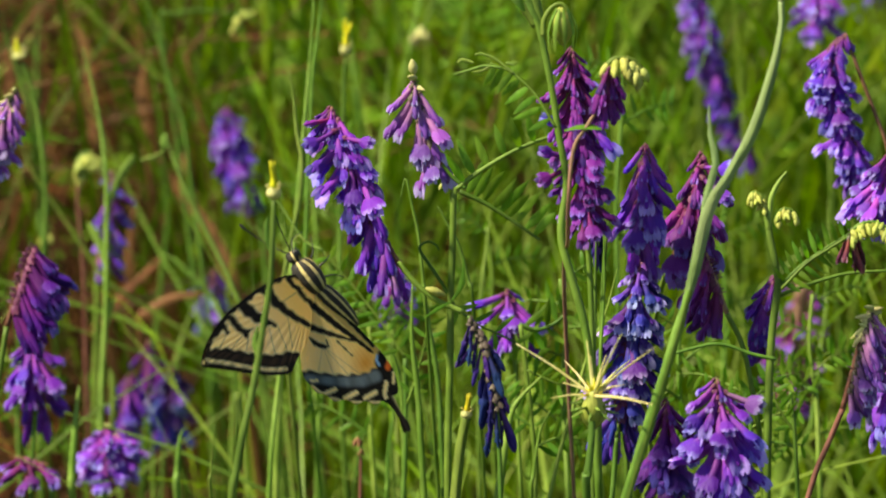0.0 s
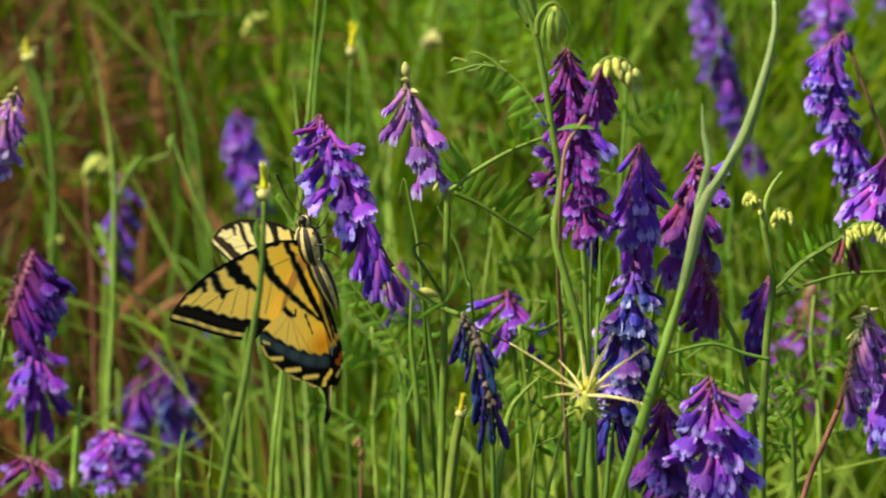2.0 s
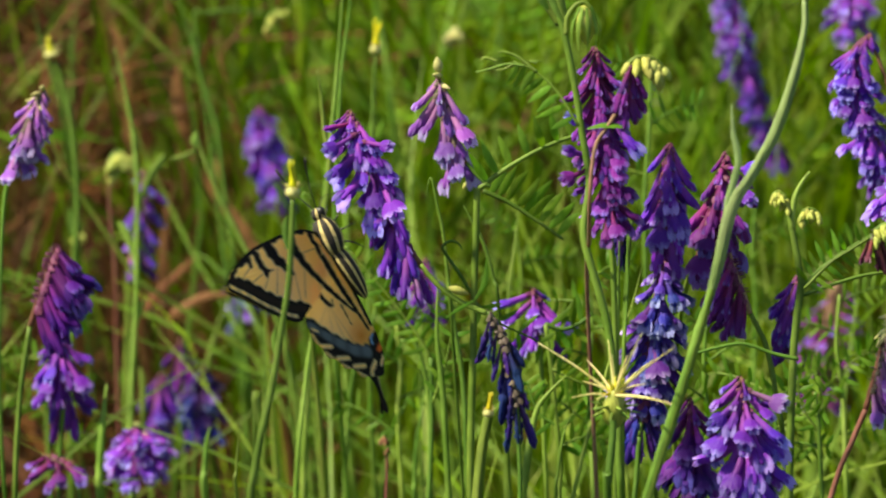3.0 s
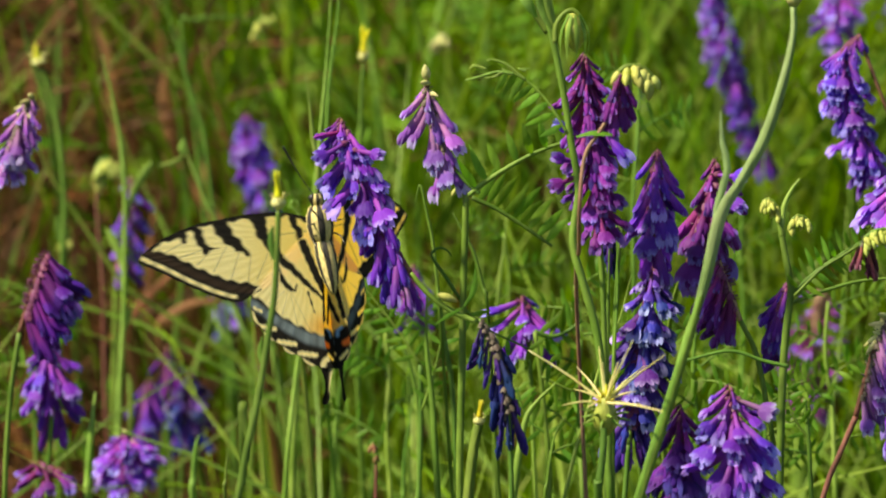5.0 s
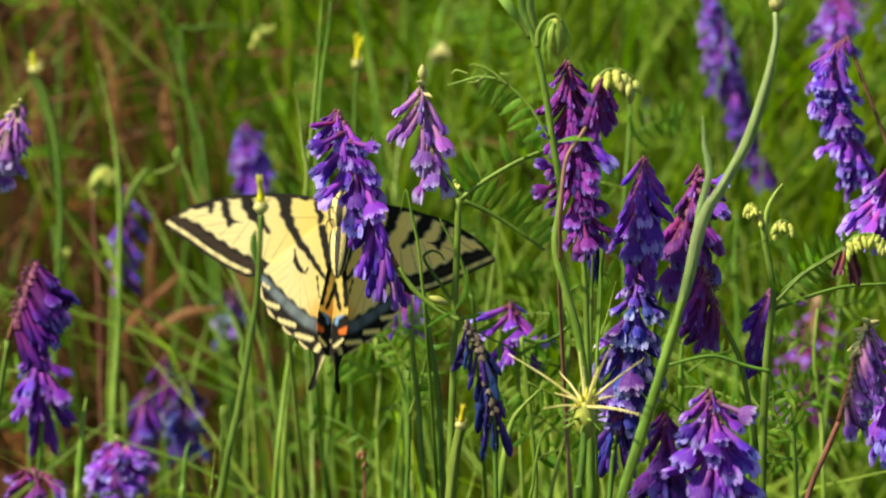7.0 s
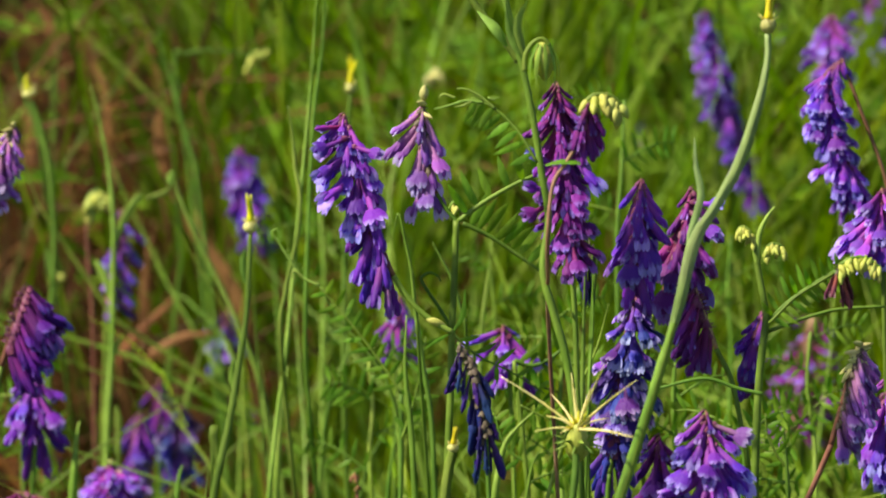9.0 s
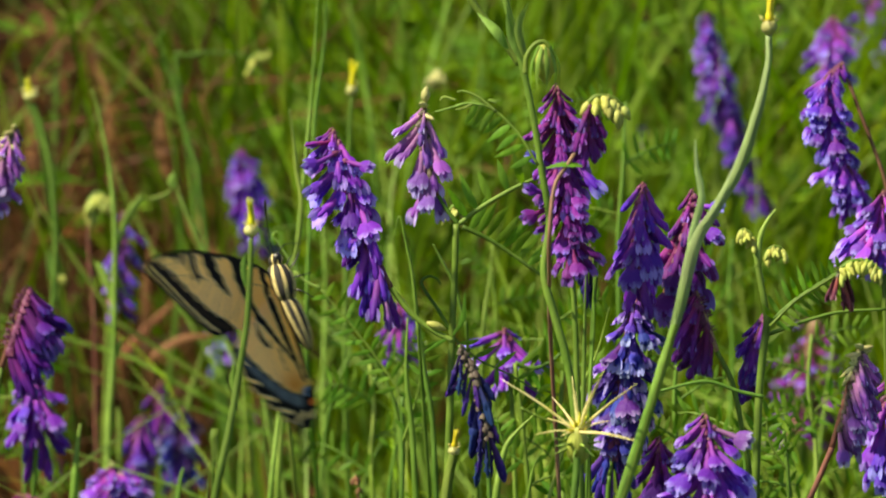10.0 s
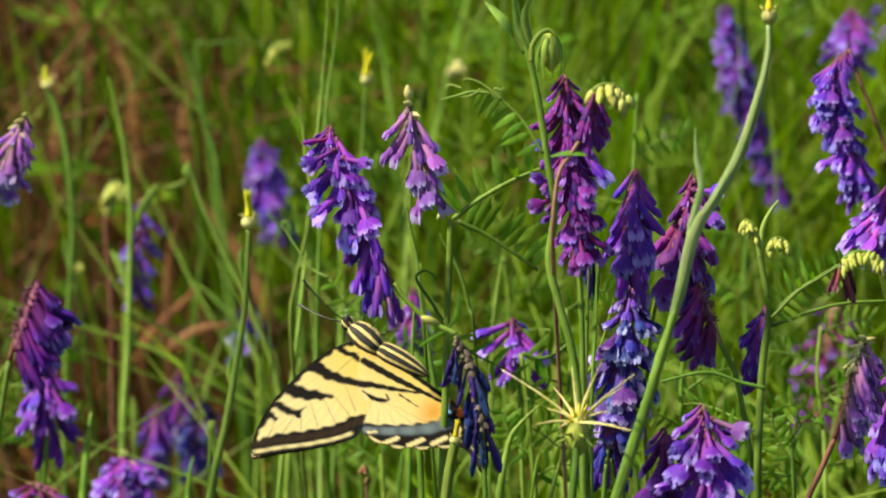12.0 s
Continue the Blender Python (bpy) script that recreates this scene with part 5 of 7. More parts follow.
vetch_leaf(vine_j, jr, [(0.0792, -0.0096, 0.3334), (0.0848, -0.0079, 0.3387), (0.0918, -0.0063, 0.3433), (0.0988, -0.0050, 0.3473)], 11, 0.0067, 7, None, False, 0.25)
part("branch", tube(bmesh.new(), [(0.0809, 0.0204, 0.3209), (0.0909, 0.0215, 0.3243), (0.0995, 0.0222, 0.3264), (0.1110, 0.0224, 0.3271)], [0.0006, 0.0005, 0.0004], 6, off=jr), STEM, vine_j)
part("branch", tube(bmesh.new(), [(0.0781, -0.0224, 0.3193), (0.0718, -0.0220, 0.3207), (0.0635, -0.0212, 0.3230), (0.0523, -0.0220, 0.3207)], [0.0006, 0.0005, 0.0004], 6, off=jr), STEM, vine_j)
pod_k = raceme("vetch_spike", [(0.0986, -0.0125, 0.3498), (0.0972, -0.0129, 0.3487), (0.0955, -0.0132, 0.3477)], [(0.0955, -0.0132, 0.3477), (0.0913, -0.0140, 0.3452), (0.0858, -0.0151, 0.3418), (0.0796, -0.0170, 0.3359)], BROWN, 7, 0.0086, 50,
               "fading vetch spike of dried brown florets and lime buds", (15, 20), (-100, 100), ("limp", "closed"), STEM, 0.0010, root=[(0.0796, -0.0170, 0.3359)][0])
curl_bud([(0.0969, -0.0127, 0.3493), (0.0997, -0.0121, 0.3511), (0.1036, -0.0121, 0.3511), (0.1073, -0.0129, 0.3487)], 0.0050, LIME, 10, STEM)(pod_k, pod_k.location.copy())

leafy = [(0.0218, 0.0681, 0.2587), (0.0210, 0.0645, 0.2477)]
lr = Vector(ground_under(leafy[-1]))
vine_l = thing("vetch_vine", lr, "low vetch vine with bright green feather leaves", "vine")
part("stem", tube(bmesh.new(), rooted([(0.0180, 0.0792, 0.2930), (0.0195, 0.0755, 0.2817), (0.0206, 0.0719, 0.2704), (0.0218, 0.0681, 0.2587), (0.0215, 0.0654, 0.2505)], lr), [0.0006, 0.0008, 0.0009], 7, off=lr, ridge=0.1), STEM, vine_l)
vetch_leaf(vine_l, lr, [(0.0183, 0.1007, 0.2856), (0.0228, 0.1003, 0.2842), (0.0274, 0.1007, 0.2856), (0.0311, 0.1017, 0.2885)], 5, 0.0091, 21)
vetch_leaf(vine_l, lr, [(0.0194, 0.0630, 0.2862), (0.0238, 0.0623, 0.2841), (0.0282, 0.0618, 0.2826), (0.0319, 0.0620, 0.2833)], 6, 0.0065, 22)
vetch_leaf(vine_l, lr, [(0.0215, 0.0691, 0.2619), (0.0255, 0.0698, 0.2640), (0.0300, 0.0701, 0.2650), (0.0337, 0.0698, 0.2640)], 6, 0.0075, 23)
vetch_leaf(vine_l, lr, [(0.0209, 0.0709, 0.2675), (0.0165, 0.0719, 0.2704), (0.0143, 0.0732, 0.2746), (0.0131, 0.0746, 0.2789)], 6, 0.0066, 24)
mr = Vector(ground_under([(-0.0131, 0.1303, 0.2227)][0]))
vine_m = thing("vetch_vine", mr, "thin vetch vine with fine feather leaves", "vine")
part("stem", tube(bmesh.new(), rooted([(-0.0121, 0.1200, 0.2692), (-0.0120, 0.1158, 0.2561), (-0.0123, 0.1115, 0.2430), (-0.0129, 0.1077, 0.2313)], mr), [0.0006, 0.0008, 0.0008], 7, off=mr), STEM, vine_m)
vetch_leaf(vine_m, mr, [(-0.0121, 0.1200, 0.2692), (-0.0175, 0.1226, 0.2772), (-0.0251, 0.1257, 0.2867), (-0.0344, 0.1291, 0.2972)], 10, 0.0071, 25)
for pts in ([(-0.0344, 0.1291, 0.2972), (-0.0390, 0.1299, 0.2995), (-0.0428, 0.1315, 0.3045), (-0.0457, 0.1329, 0.3089), (-0.0472, 0.1335, 0.3106), (-0.0460, 0.1339, 0.3118), (-0.0448, 0.1334, 0.3103)], [(-0.0390, 0.1299, 0.2995), (-0.0408, 0.1304, 0.3010), (-0.0420, 0.1301, 0.3001), (-0.0405, 0.1297, 0.2990)]):
    part("tendril", tube(bmesh.new(), pts, [0.0004, 0.0003, 0.0002], 5, n=36, off=mr), PALE_STEM, vine_m)
vetch_leaf(vine_m, mr, [(-0.0118, 0.0942, 0.2655), (-0.0088, 0.0970, 0.2741), (-0.0067, 0.0998, 0.2827), (-0.0054, 0.1026, 0.2914)], 7, 0.0067, 26)
nr = Vector(ground_under([(0.0894, 0.0438, 0.2555)][0]))
vine_n = thing("vetch_vine", nr, "low vetch vine with leaflets and curled tendrils", "vine")
part("stem", tube(bmesh.new(), rooted([(0.0876, 0.0529, 0.2835), (0.0885, 0.0501, 0.2751), (0.0891, 0.0465, 0.2639), (0.0894, 0.0438, 0.2555)], nr), [0.0005, 0.0007, 0.0008], 7, off=nr), STEM, vine_n)
vetch_leaf(vine_n, nr, [(0.0885, 0.0497, 0.2737), (0.0855, 0.0510, 0.2779), (0.0835, 0.0524, 0.2821), (0.0832, 0.0540, 0.2870)], 6, 0.0062, 27, [[(0.0885, 0.0510, 0.2779), (0.0870, 0.0517, 0.2799), (0.0882, 0.0520, 0.2810), (0.0896, 0.0517, 0.2799), (0.0888, 0.0512, 0.2785)]])
vetch_leaf(vine_n, nr, [(0.0934, 0.1389, 0.2494), (0.0990, 0.1409, 0.2553), (0.1060, 0.1428, 0.2612), (0.1114, 0.1433, 0.2627)], 7, 0.0068, 28)
vetch_leaf(vine_n, nr, [(0.0903, 0.0691, 0.2619), (0.0829, 0.0696, 0.2633), (0.0620, 0.0691, 0.2619), (0.0575, 0.0705, 0.2661)], 7, 0.0066, 29)

def leafy_vine(q_points, seed, leaves, size):
    """A low vetch vine: one wandering stem and feather leaves to either side."""
    rng = random.Random(seed)
    root = Vector(ground_under(q_points[-1]))
    vine = thing("vetch_vine", root, "low vetch vine with small green feather leaves", "vine", "low vetch vines")
    part("stem", tube(bmesh.new(), rooted(q_points, root), [0.0005, 0.0008, 0.0009], 7, off=root, ridge=0.1), PALE_STEM if seed % 2 else STEM, vine)
    line = spline(q_points, 40)
    for i in range(leaves):
        p = line[int(39 * (i + 0.3) / leaves)]
        s = 1 if (i + seed) % 2 else -1
        reach = size * rng.uniform(2.2, 3.2)
        d = Vector((s * rng.uniform(0.6, 1.0), rng.uniform(-0.2, 0.5), rng.uniform(0.0, 0.9))).normalized()
        sag = Vector((0, 0, -0.2 * reach))
        vetch_leaf(vine, root, [p, p + d * reach * 0.35, p + d * reach * 0.7 + sag * 0.3, p + d * reach + sag], 6, size * rng.uniform(0.8, 1.15), seed * 10 + i, None, False, rng.uniform(0.2, 0.6))


for i, pts in enumerate(([(0.0614, 0.1007, 0.2856), (0.0608, 0.0970, 0.2741), (0.0617, 0.0933, 0.2626), (0.0611, 0.0891, 0.2497)], [(0.1005, 0.1481, 0.2775), (0.0996, 0.1437, 0.2642), (0.1015, 0.1389, 0.2494), (0.1021, 0.1336, 0.2331)], [(0.0769, 0.0737, 0.2760), (0.0787, 0.0709, 0.2675), (0.0778, 0.0673, 0.2562)], [(-0.0218, 0.1933, 0.2536), (-0.0207, 0.1893, 0.2414), (-0.0215, 0.1854, 0.2292), (-0.0207, 0.1809, 0.2155)],
                         [(0.0129, 0.2526, 0.2628), (0.0145, 0.2480, 0.2487), (0.0136, 0.2429, 0.2330), (0.0142, 0.2358, 0.2110)], [(0.0301, 0.1267, 0.2896), (0.0316, 0.1229, 0.2780), (0.0307, 0.1181, 0.2634), (0.0316, 0.1115, 0.2430)], [(0.0507, 0.2161, 0.3238), (0.0500, 0.2102, 0.3055), (0.0487, 0.2042, 0.2872), (0.0491, 0.1953, 0.2597)],
                         [(-0.0395, 0.3722, 0.2496), (-0.0384, 0.3673, 0.2345), (-0.0377, 0.3618, 0.2178), (-0.0384, 0.3520, 0.1876)], [(-0.1287, 0.2999, 0.2240), (-0.1270, 0.2947, 0.2078), (-0.1277, 0.2894, 0.1915), (-0.1270, 0.2841, 0.1753)], [(0.0352, 0.1389, 0.2494), (0.0398, 0.1365, 0.2420), (0.0414, 0.1332, 0.2316)], [(0.0864, 0.3094, 0.2532), (0.0853, 0.3041, 0.2370), (0.0864, 0.2989, 0.2207), (0.0855, 0.2894, 0.1915)])):
    leafy_vine(pts, 60 + i, 4 + i % 3, 0.0058 + 0.0005 * (i % 4))

# ---- star-thistles and single stems ----
this_m = stalk_plant("star_thistle", [(-0.0453, -0.0977, 0.3849), (-0.0455, -0.0994, 0.3797), (-0.0462, -0.1034, 0.3672), (-0.0478, -0.1067, 0.3573), (-0.0502, -0.1111, 0.3436), (-0.0538, -0.1164, 0.3272)], [0.0009, 0.0011, 0.0013, 0.0015, 0.0016], STEM, "star-thistle stem with a closed yellow flame-shaped bud", "thistle",
                     side_leaves=[([(-0.0465, -0.1012, 0.3741), (-0.0470, -0.1002, 0.3772), (-0.0470, -0.0994, 0.3797), (-0.0465, -0.0988, 0.3815)], 0.0016), ([(-0.0486, -0.1091, 0.3498), (-0.0496, -0.1079, 0.3536), (-0.0491, -0.1067, 0.3573)], 0.0018), ([(-0.0523, -0.1143, 0.3337), (-0.0538, -0.1123, 0.3399), (-0.0536, -0.1115, 0.3424), (-0.0546, -0.1164, 0.3275)], 0.0022)],
                     head=flame_bud([(-0.0453, -0.0971, 0.3866)][0], (0.02, 0, 1), 0.0039, 0.0091))
blade_g = stalk_plant("star_thistle", [(0.0762, -0.0493, 0.4194), (0.0761, -0.0513, 0.4133), (0.0742, -0.0542, 0.4043), (0.0694, -0.0588, 0.3903), (0.0635, -0.0621, 0.3801), (0.0587, -0.0646, 0.3725), (0.0552, -0.0691, 0.3585), (0.0504, -0.0741, 0.3432), (0.0463, -0.0782, 0.3305), (0.0407, -0.0836, 0.3139)], [0.0008, 0.0008, 0.0009, 0.0009, 0.0009, 0.0009, 0.0010], WINGED, "tall pale ribbed thistle stem leaning across the flowers", "thistle",
                      side_leaves=[([(0.0570, -0.0668, 0.3652), (0.0578, -0.0640, 0.3740), (0.0604, -0.0612, 0.3828), (0.0592, -0.0590, 0.3890), (0.0588, -0.0568, 0.3960)], 0.0019)], head=flame_bud([(0.0763, -0.0487, 0.4214)][0], (0.05, 0, 1), 0.0043, 0.0107), ridge=0.34)
blade_root = blade_g.location.copy()
for lean, shift in ((-0.55, -0.0004), (0.55, 0.0004)):
    upper = [(0.0758 + shift, -0.0515, 0.4126), (0.0742 + shift, -0.0544, 0.4043), (0.0694 + shift, -0.0590, 0.3903), (0.0635 + shift, -0.0623, 0.3801), (0.0587 + shift, -0.0648, 0.3725), (0.0552 + shift, -0.0693, 0.3585), (0.0518 + shift, -0.0728, 0.3475)]
    lower = [(0.0540 + shift, -0.0712, 0.3545), (0.0504 + shift, -0.0748, 0.3432), (0.0463 + shift, -0.0789, 0.3305), (0.0407 + shift, -0.0843, 0.3139), (0.0352 + shift, -0.0893, 0.2970)]
    part("stem_wing", blade(bmesh.new(), upper, [0.0004, 0.0016, 0.0022, 0.0017, 0.0024, 0.0019, 0.0006], (lean, -1, 0.3), 0.5, 44, blade_root, lean), WINGED, blade_g, "thin pale wing along the stem")
    # darker green than the upper wings: shade low on the stem, put into the colour
    part("stem_wing", blade(bmesh.new(), lower, [0.0008, 0.0019, 0.0016, 0.0020, 0.0016, 0.0018], (lean, -1, 0.3), 0.5, 36, blade_root, lean), STEM, blade_g, "green ribbed wing low on the stem, darkened for shade")
star = star_thistle([(0.0315, -0.0610, 0.3240)][0], [(0.0312, -0.0626, 0.3191), (0.0309, -0.0647, 0.3127), (0.0301, -0.0668, 0.3062)], [(0.0130, -0.0571, 0.3361), (0.0241, -0.0600, 0.3271), (0.0300, -0.0569, 0.3367), (0.0347, -0.0580, 0.3333), (0.0368, -0.0906, 0.3503), (0.0444, -0.0916, 0.3471), (0.0391, -0.0602, 0.3266), (0.0431, -0.1122, 0.3404), (0.0309, -0.0580, 0.3333), (0.0212, -0.0612, 0.3235), (0.0377, -0.0612, 0.3236), (0.0273, -0.0614, 0.3230), (0.0259, -0.0224, 0.3193), (0.0432, -0.0037, 0.3128)], "dry star-thistle head with long straw-yellow spines")
stem_p = stalk_plant("grass_stem", [(-0.1081, 0.3405, 0.2912), (-0.1055, 0.3373, 0.2813), (-0.1027, 0.3328, 0.2674), (-0.1012, 0.3274, 0.2510), (-0.1013, 0.3221, 0.2346), (-0.1017, 0.3157, 0.2149), (-0.1031, 0.3083, 0.1920), (-0.1034, 0.3014, 0.1707)], [0.0009, 0.0013, 0.0014, 0.0016, 0.0018], PALE_STEM, "pale green grass stem with narrow side blades",
                     side_leaves=[([(-0.1006, 0.3257, 0.2458), (-0.0975, 0.3282, 0.2535), (-0.0937, 0.3300, 0.2589), (-0.0927, 0.3305, 0.2603)], 0.0026), ([(-0.1017, 0.3200, 0.2281), (-0.1031, 0.3219, 0.2338), (-0.1058, 0.3236, 0.2392), (-0.1072, 0.3241, 0.2408)], 0.0026), ([(-0.1013, 0.3147, 0.2117), (-0.0998, 0.3163, 0.2166), (-0.0986, 0.3170, 0.2189)], 0.0018), ([(-0.1006, 0.3104, 0.1986), (-0.0996, 0.3083, 0.1920), (-0.1000, 0.3014, 0.1707)], 0.0022)])
stem_x = stalk_plant("grass_stem", [(-0.0823, 0.3154, 0.2717), (-0.0806, 0.3134, 0.2654), (-0.0761, 0.3099, 0.2548), (-0.0703, 0.3063, 0.2435), (-0.0638, 0.3020, 0.2305), (-0.0570, 0.2968, 0.2142), (-0.0536, 0.2915, 0.1980)], [0.0010, 0.0010, 0.0011, 0.0012], PALE_STEM, "pale green grass stem curving behind the thistle",
                     side_leaves=[([(-0.0823, 0.3142, 0.2678), (-0.0829, 0.3148, 0.2698), (-0.0823, 0.3156, 0.2722)], 0.0030), ([(-0.0903, 0.3130, 0.2642), (-0.0852, 0.3134, 0.2654), (-0.0823, 0.3142, 0.2678)], 0.0018)])
stem_2 = stalk_plant("meadow_stem", [(-0.1291, 0.3804, 0.2748), (-0.1266, 0.3782, 0.2681), (-0.1238, 0.3744, 0.2563), (-0.1224, 0.3700, 0.2429), (-0.1220, 0.3657, 0.2295), (-0.1234, 0.3575, 0.2043), (-0.1242, 0.3422, 0.1574)], [0.0010, 0.0013, 0.0014, 0.0015], STEM, "green stem with a small pale yellow flower bud",
                     head=flame_bud([(-0.1298, 0.3811, 0.2771)][0], (-0.2, 0, 1), 0.0053, 0.0063), side_leaves=[([(-0.1220, 0.3629, 0.2211), (-0.1234, 0.3646, 0.2261), (-0.1245, 0.3662, 0.2312)], 0.003)])
bud_1 = stalk_plant("vetch_bud", [(-0.0662, 0.4936, 0.2570), (-0.0718, 0.4939, 0.2579), (-0.0793, 0.4940, 0.2581), (-0.0858, 0.4936, 0.2570), (-0.0895, 0.4930, 0.2549), (-0.0849, 0.4820, 0.2211), (-0.0821, 0.4750, 0.1997), (-0.0755, 0.4589, 0.1500)], [0.0006, 0.0007, 0.0009, 0.0012], STEM, "curved lime-yellow vetch bud on a thin stalk", "flower bud", "buds", head=curl_bud([(-0.0654, 0.4923, 0.2527), (-0.0647, 0.4933, 0.2559), (-0.0621, 0.4940, 0.2581), (-0.0580, 0.4941, 0.2584)], 0.0045, LIME, 7))
bud_1b = stalk_plant("grass_stem", [(-0.0905, 0.4502, 0.2795), (-0.0927, 0.4491, 0.2760), (-0.0912, 0.4473, 0.2704), (-0.0883, 0.4444, 0.2614), (-0.0850, 0.4404, 0.2493), (-0.0810, 0.4365, 0.2371), (-0.0788, 0.4314, 0.2215), (-0.0737, 0.4190, 0.1833)], [0.0006, 0.0010, 0.0010, 0.0012], STEM, "slender green stem with a curled tip")
bud_3 = stalk_plant("vetch_bud", [(-0.1133, 0.3809, 0.2354), (-0.1129, 0.3820, 0.2387), (-0.1111, 0.3827, 0.2411), (-0.1126, 0.3793, 0.2306), (-0.1108, 0.3716, 0.2070), (-0.1099, 0.3585, 0.1665)], [0.0006, 0.0007, 0.0009, 0.0012], RED_STEM, "nodding lime-yellow vetch bud with fading pink florets", "flower bud", "buds", head=curl_bud([(-0.1129, 0.3820, 0.2387), (-0.1115, 0.3833, 0.2428), (-0.1087, 0.3837, 0.2441), (-0.1062, 0.3831, 0.2421)], 0.0067, LIME, 11))
y_tip = stalk_plant("star_thistle", [(-0.0280, 0.2895, 0.3040), (-0.0285, 0.2878, 0.2989), (-0.0291, 0.2827, 0.2829), (-0.0298, 0.2765, 0.2638), (-0.0301, 0.2620, 0.2193)], [0.0007, 0.0010, 0.0012, 0.0013], STEM, "thin thistle stem with a yellow bud", "thistle", head=flame_bud([(-0.0280, 0.2900, 0.3056)][0], (0.05, 0, 1), 0.0040, 0.0104))
bud_4 = stalk_plant("vetch_bud", [(-0.0026, 0.5121, 0.2446), (-0.0011, 0.5135, 0.2489), (0.0030, 0.5164, 0.2579), (0.0079, 0.5194, 0.2668), (0.0125, 0.5223, 0.2758), (0.0106, 0.5024, 0.2147), (0.0096, 0.4791, 0.1429)], [0.0008, 0.0010, 0.0012, 0.0012], STEM, "cream and lime vetch bud leaning on a stem", "flower bud", "buds", head=curl_bud([(-0.0060, 0.5117, 0.2431), (-0.0049, 0.5125, 0.2456), (-0.0026, 0.5128, 0.2467), (-0.0015, 0.5121, 0.2446)], 0.0049, CREAM, 6))
bud_5 = stalk_plant("vetch_bud", [(-0.1248, 0.4246, 0.2007), (-0.1255, 0.4235, 0.1972), (-0.1270, 0.4213, 0.1903), (-0.1277, 0.4134, 0.1660)], [0.0006, 0.0008, 0.0010], STEM, "small bright yellow bud low in the grass", "flower bud", "buds", head=curl_bud([(-0.1270, 0.4250, 0.2017), (-0.1251, 0.4254, 0.2031), (-0.1230, 0.4252, 0.2024)], 0.0036, LIME, 5))
bud_6 = stalk_plant("thistle_bud", [(0.0017, -0.0267, 0.3061), (0.0008, -0.0280, 0.3021), (-0.0001, -0.0297, 0.2968), (-0.0013, -0.0336, 0.2849)], [0.0014, 0.0016, 0.0017], PALE_STEM, "closed pale green thistle bud on a ribbed stem", "flower bud", "buds", head=flame_bud([(0.0017, -0.0265, 0.3068)][0], (0.15, 0, 1), 0.0033, 0.0070), ridge=0.2)
bud_7 = stalk_plant("vetch_bud", [(-0.0243, 0.1345, 0.2357), (-0.0243, 0.1332, 0.2316), (-0.0246, 0.1293, 0.2198)], [0.0006, 0.0007, 0.0008], RED_STEM, "withered brown vetch bud low down", "flower bud", "buds", head=curl_bud([(-0.0258, 0.1358, 0.2396), (-0.0252, 0.1361, 0.2408), (-0.0243, 0.1358, 0.2396), (-0.0240, 0.1346, 0.2360)], 0.0028, BROWN, 4))

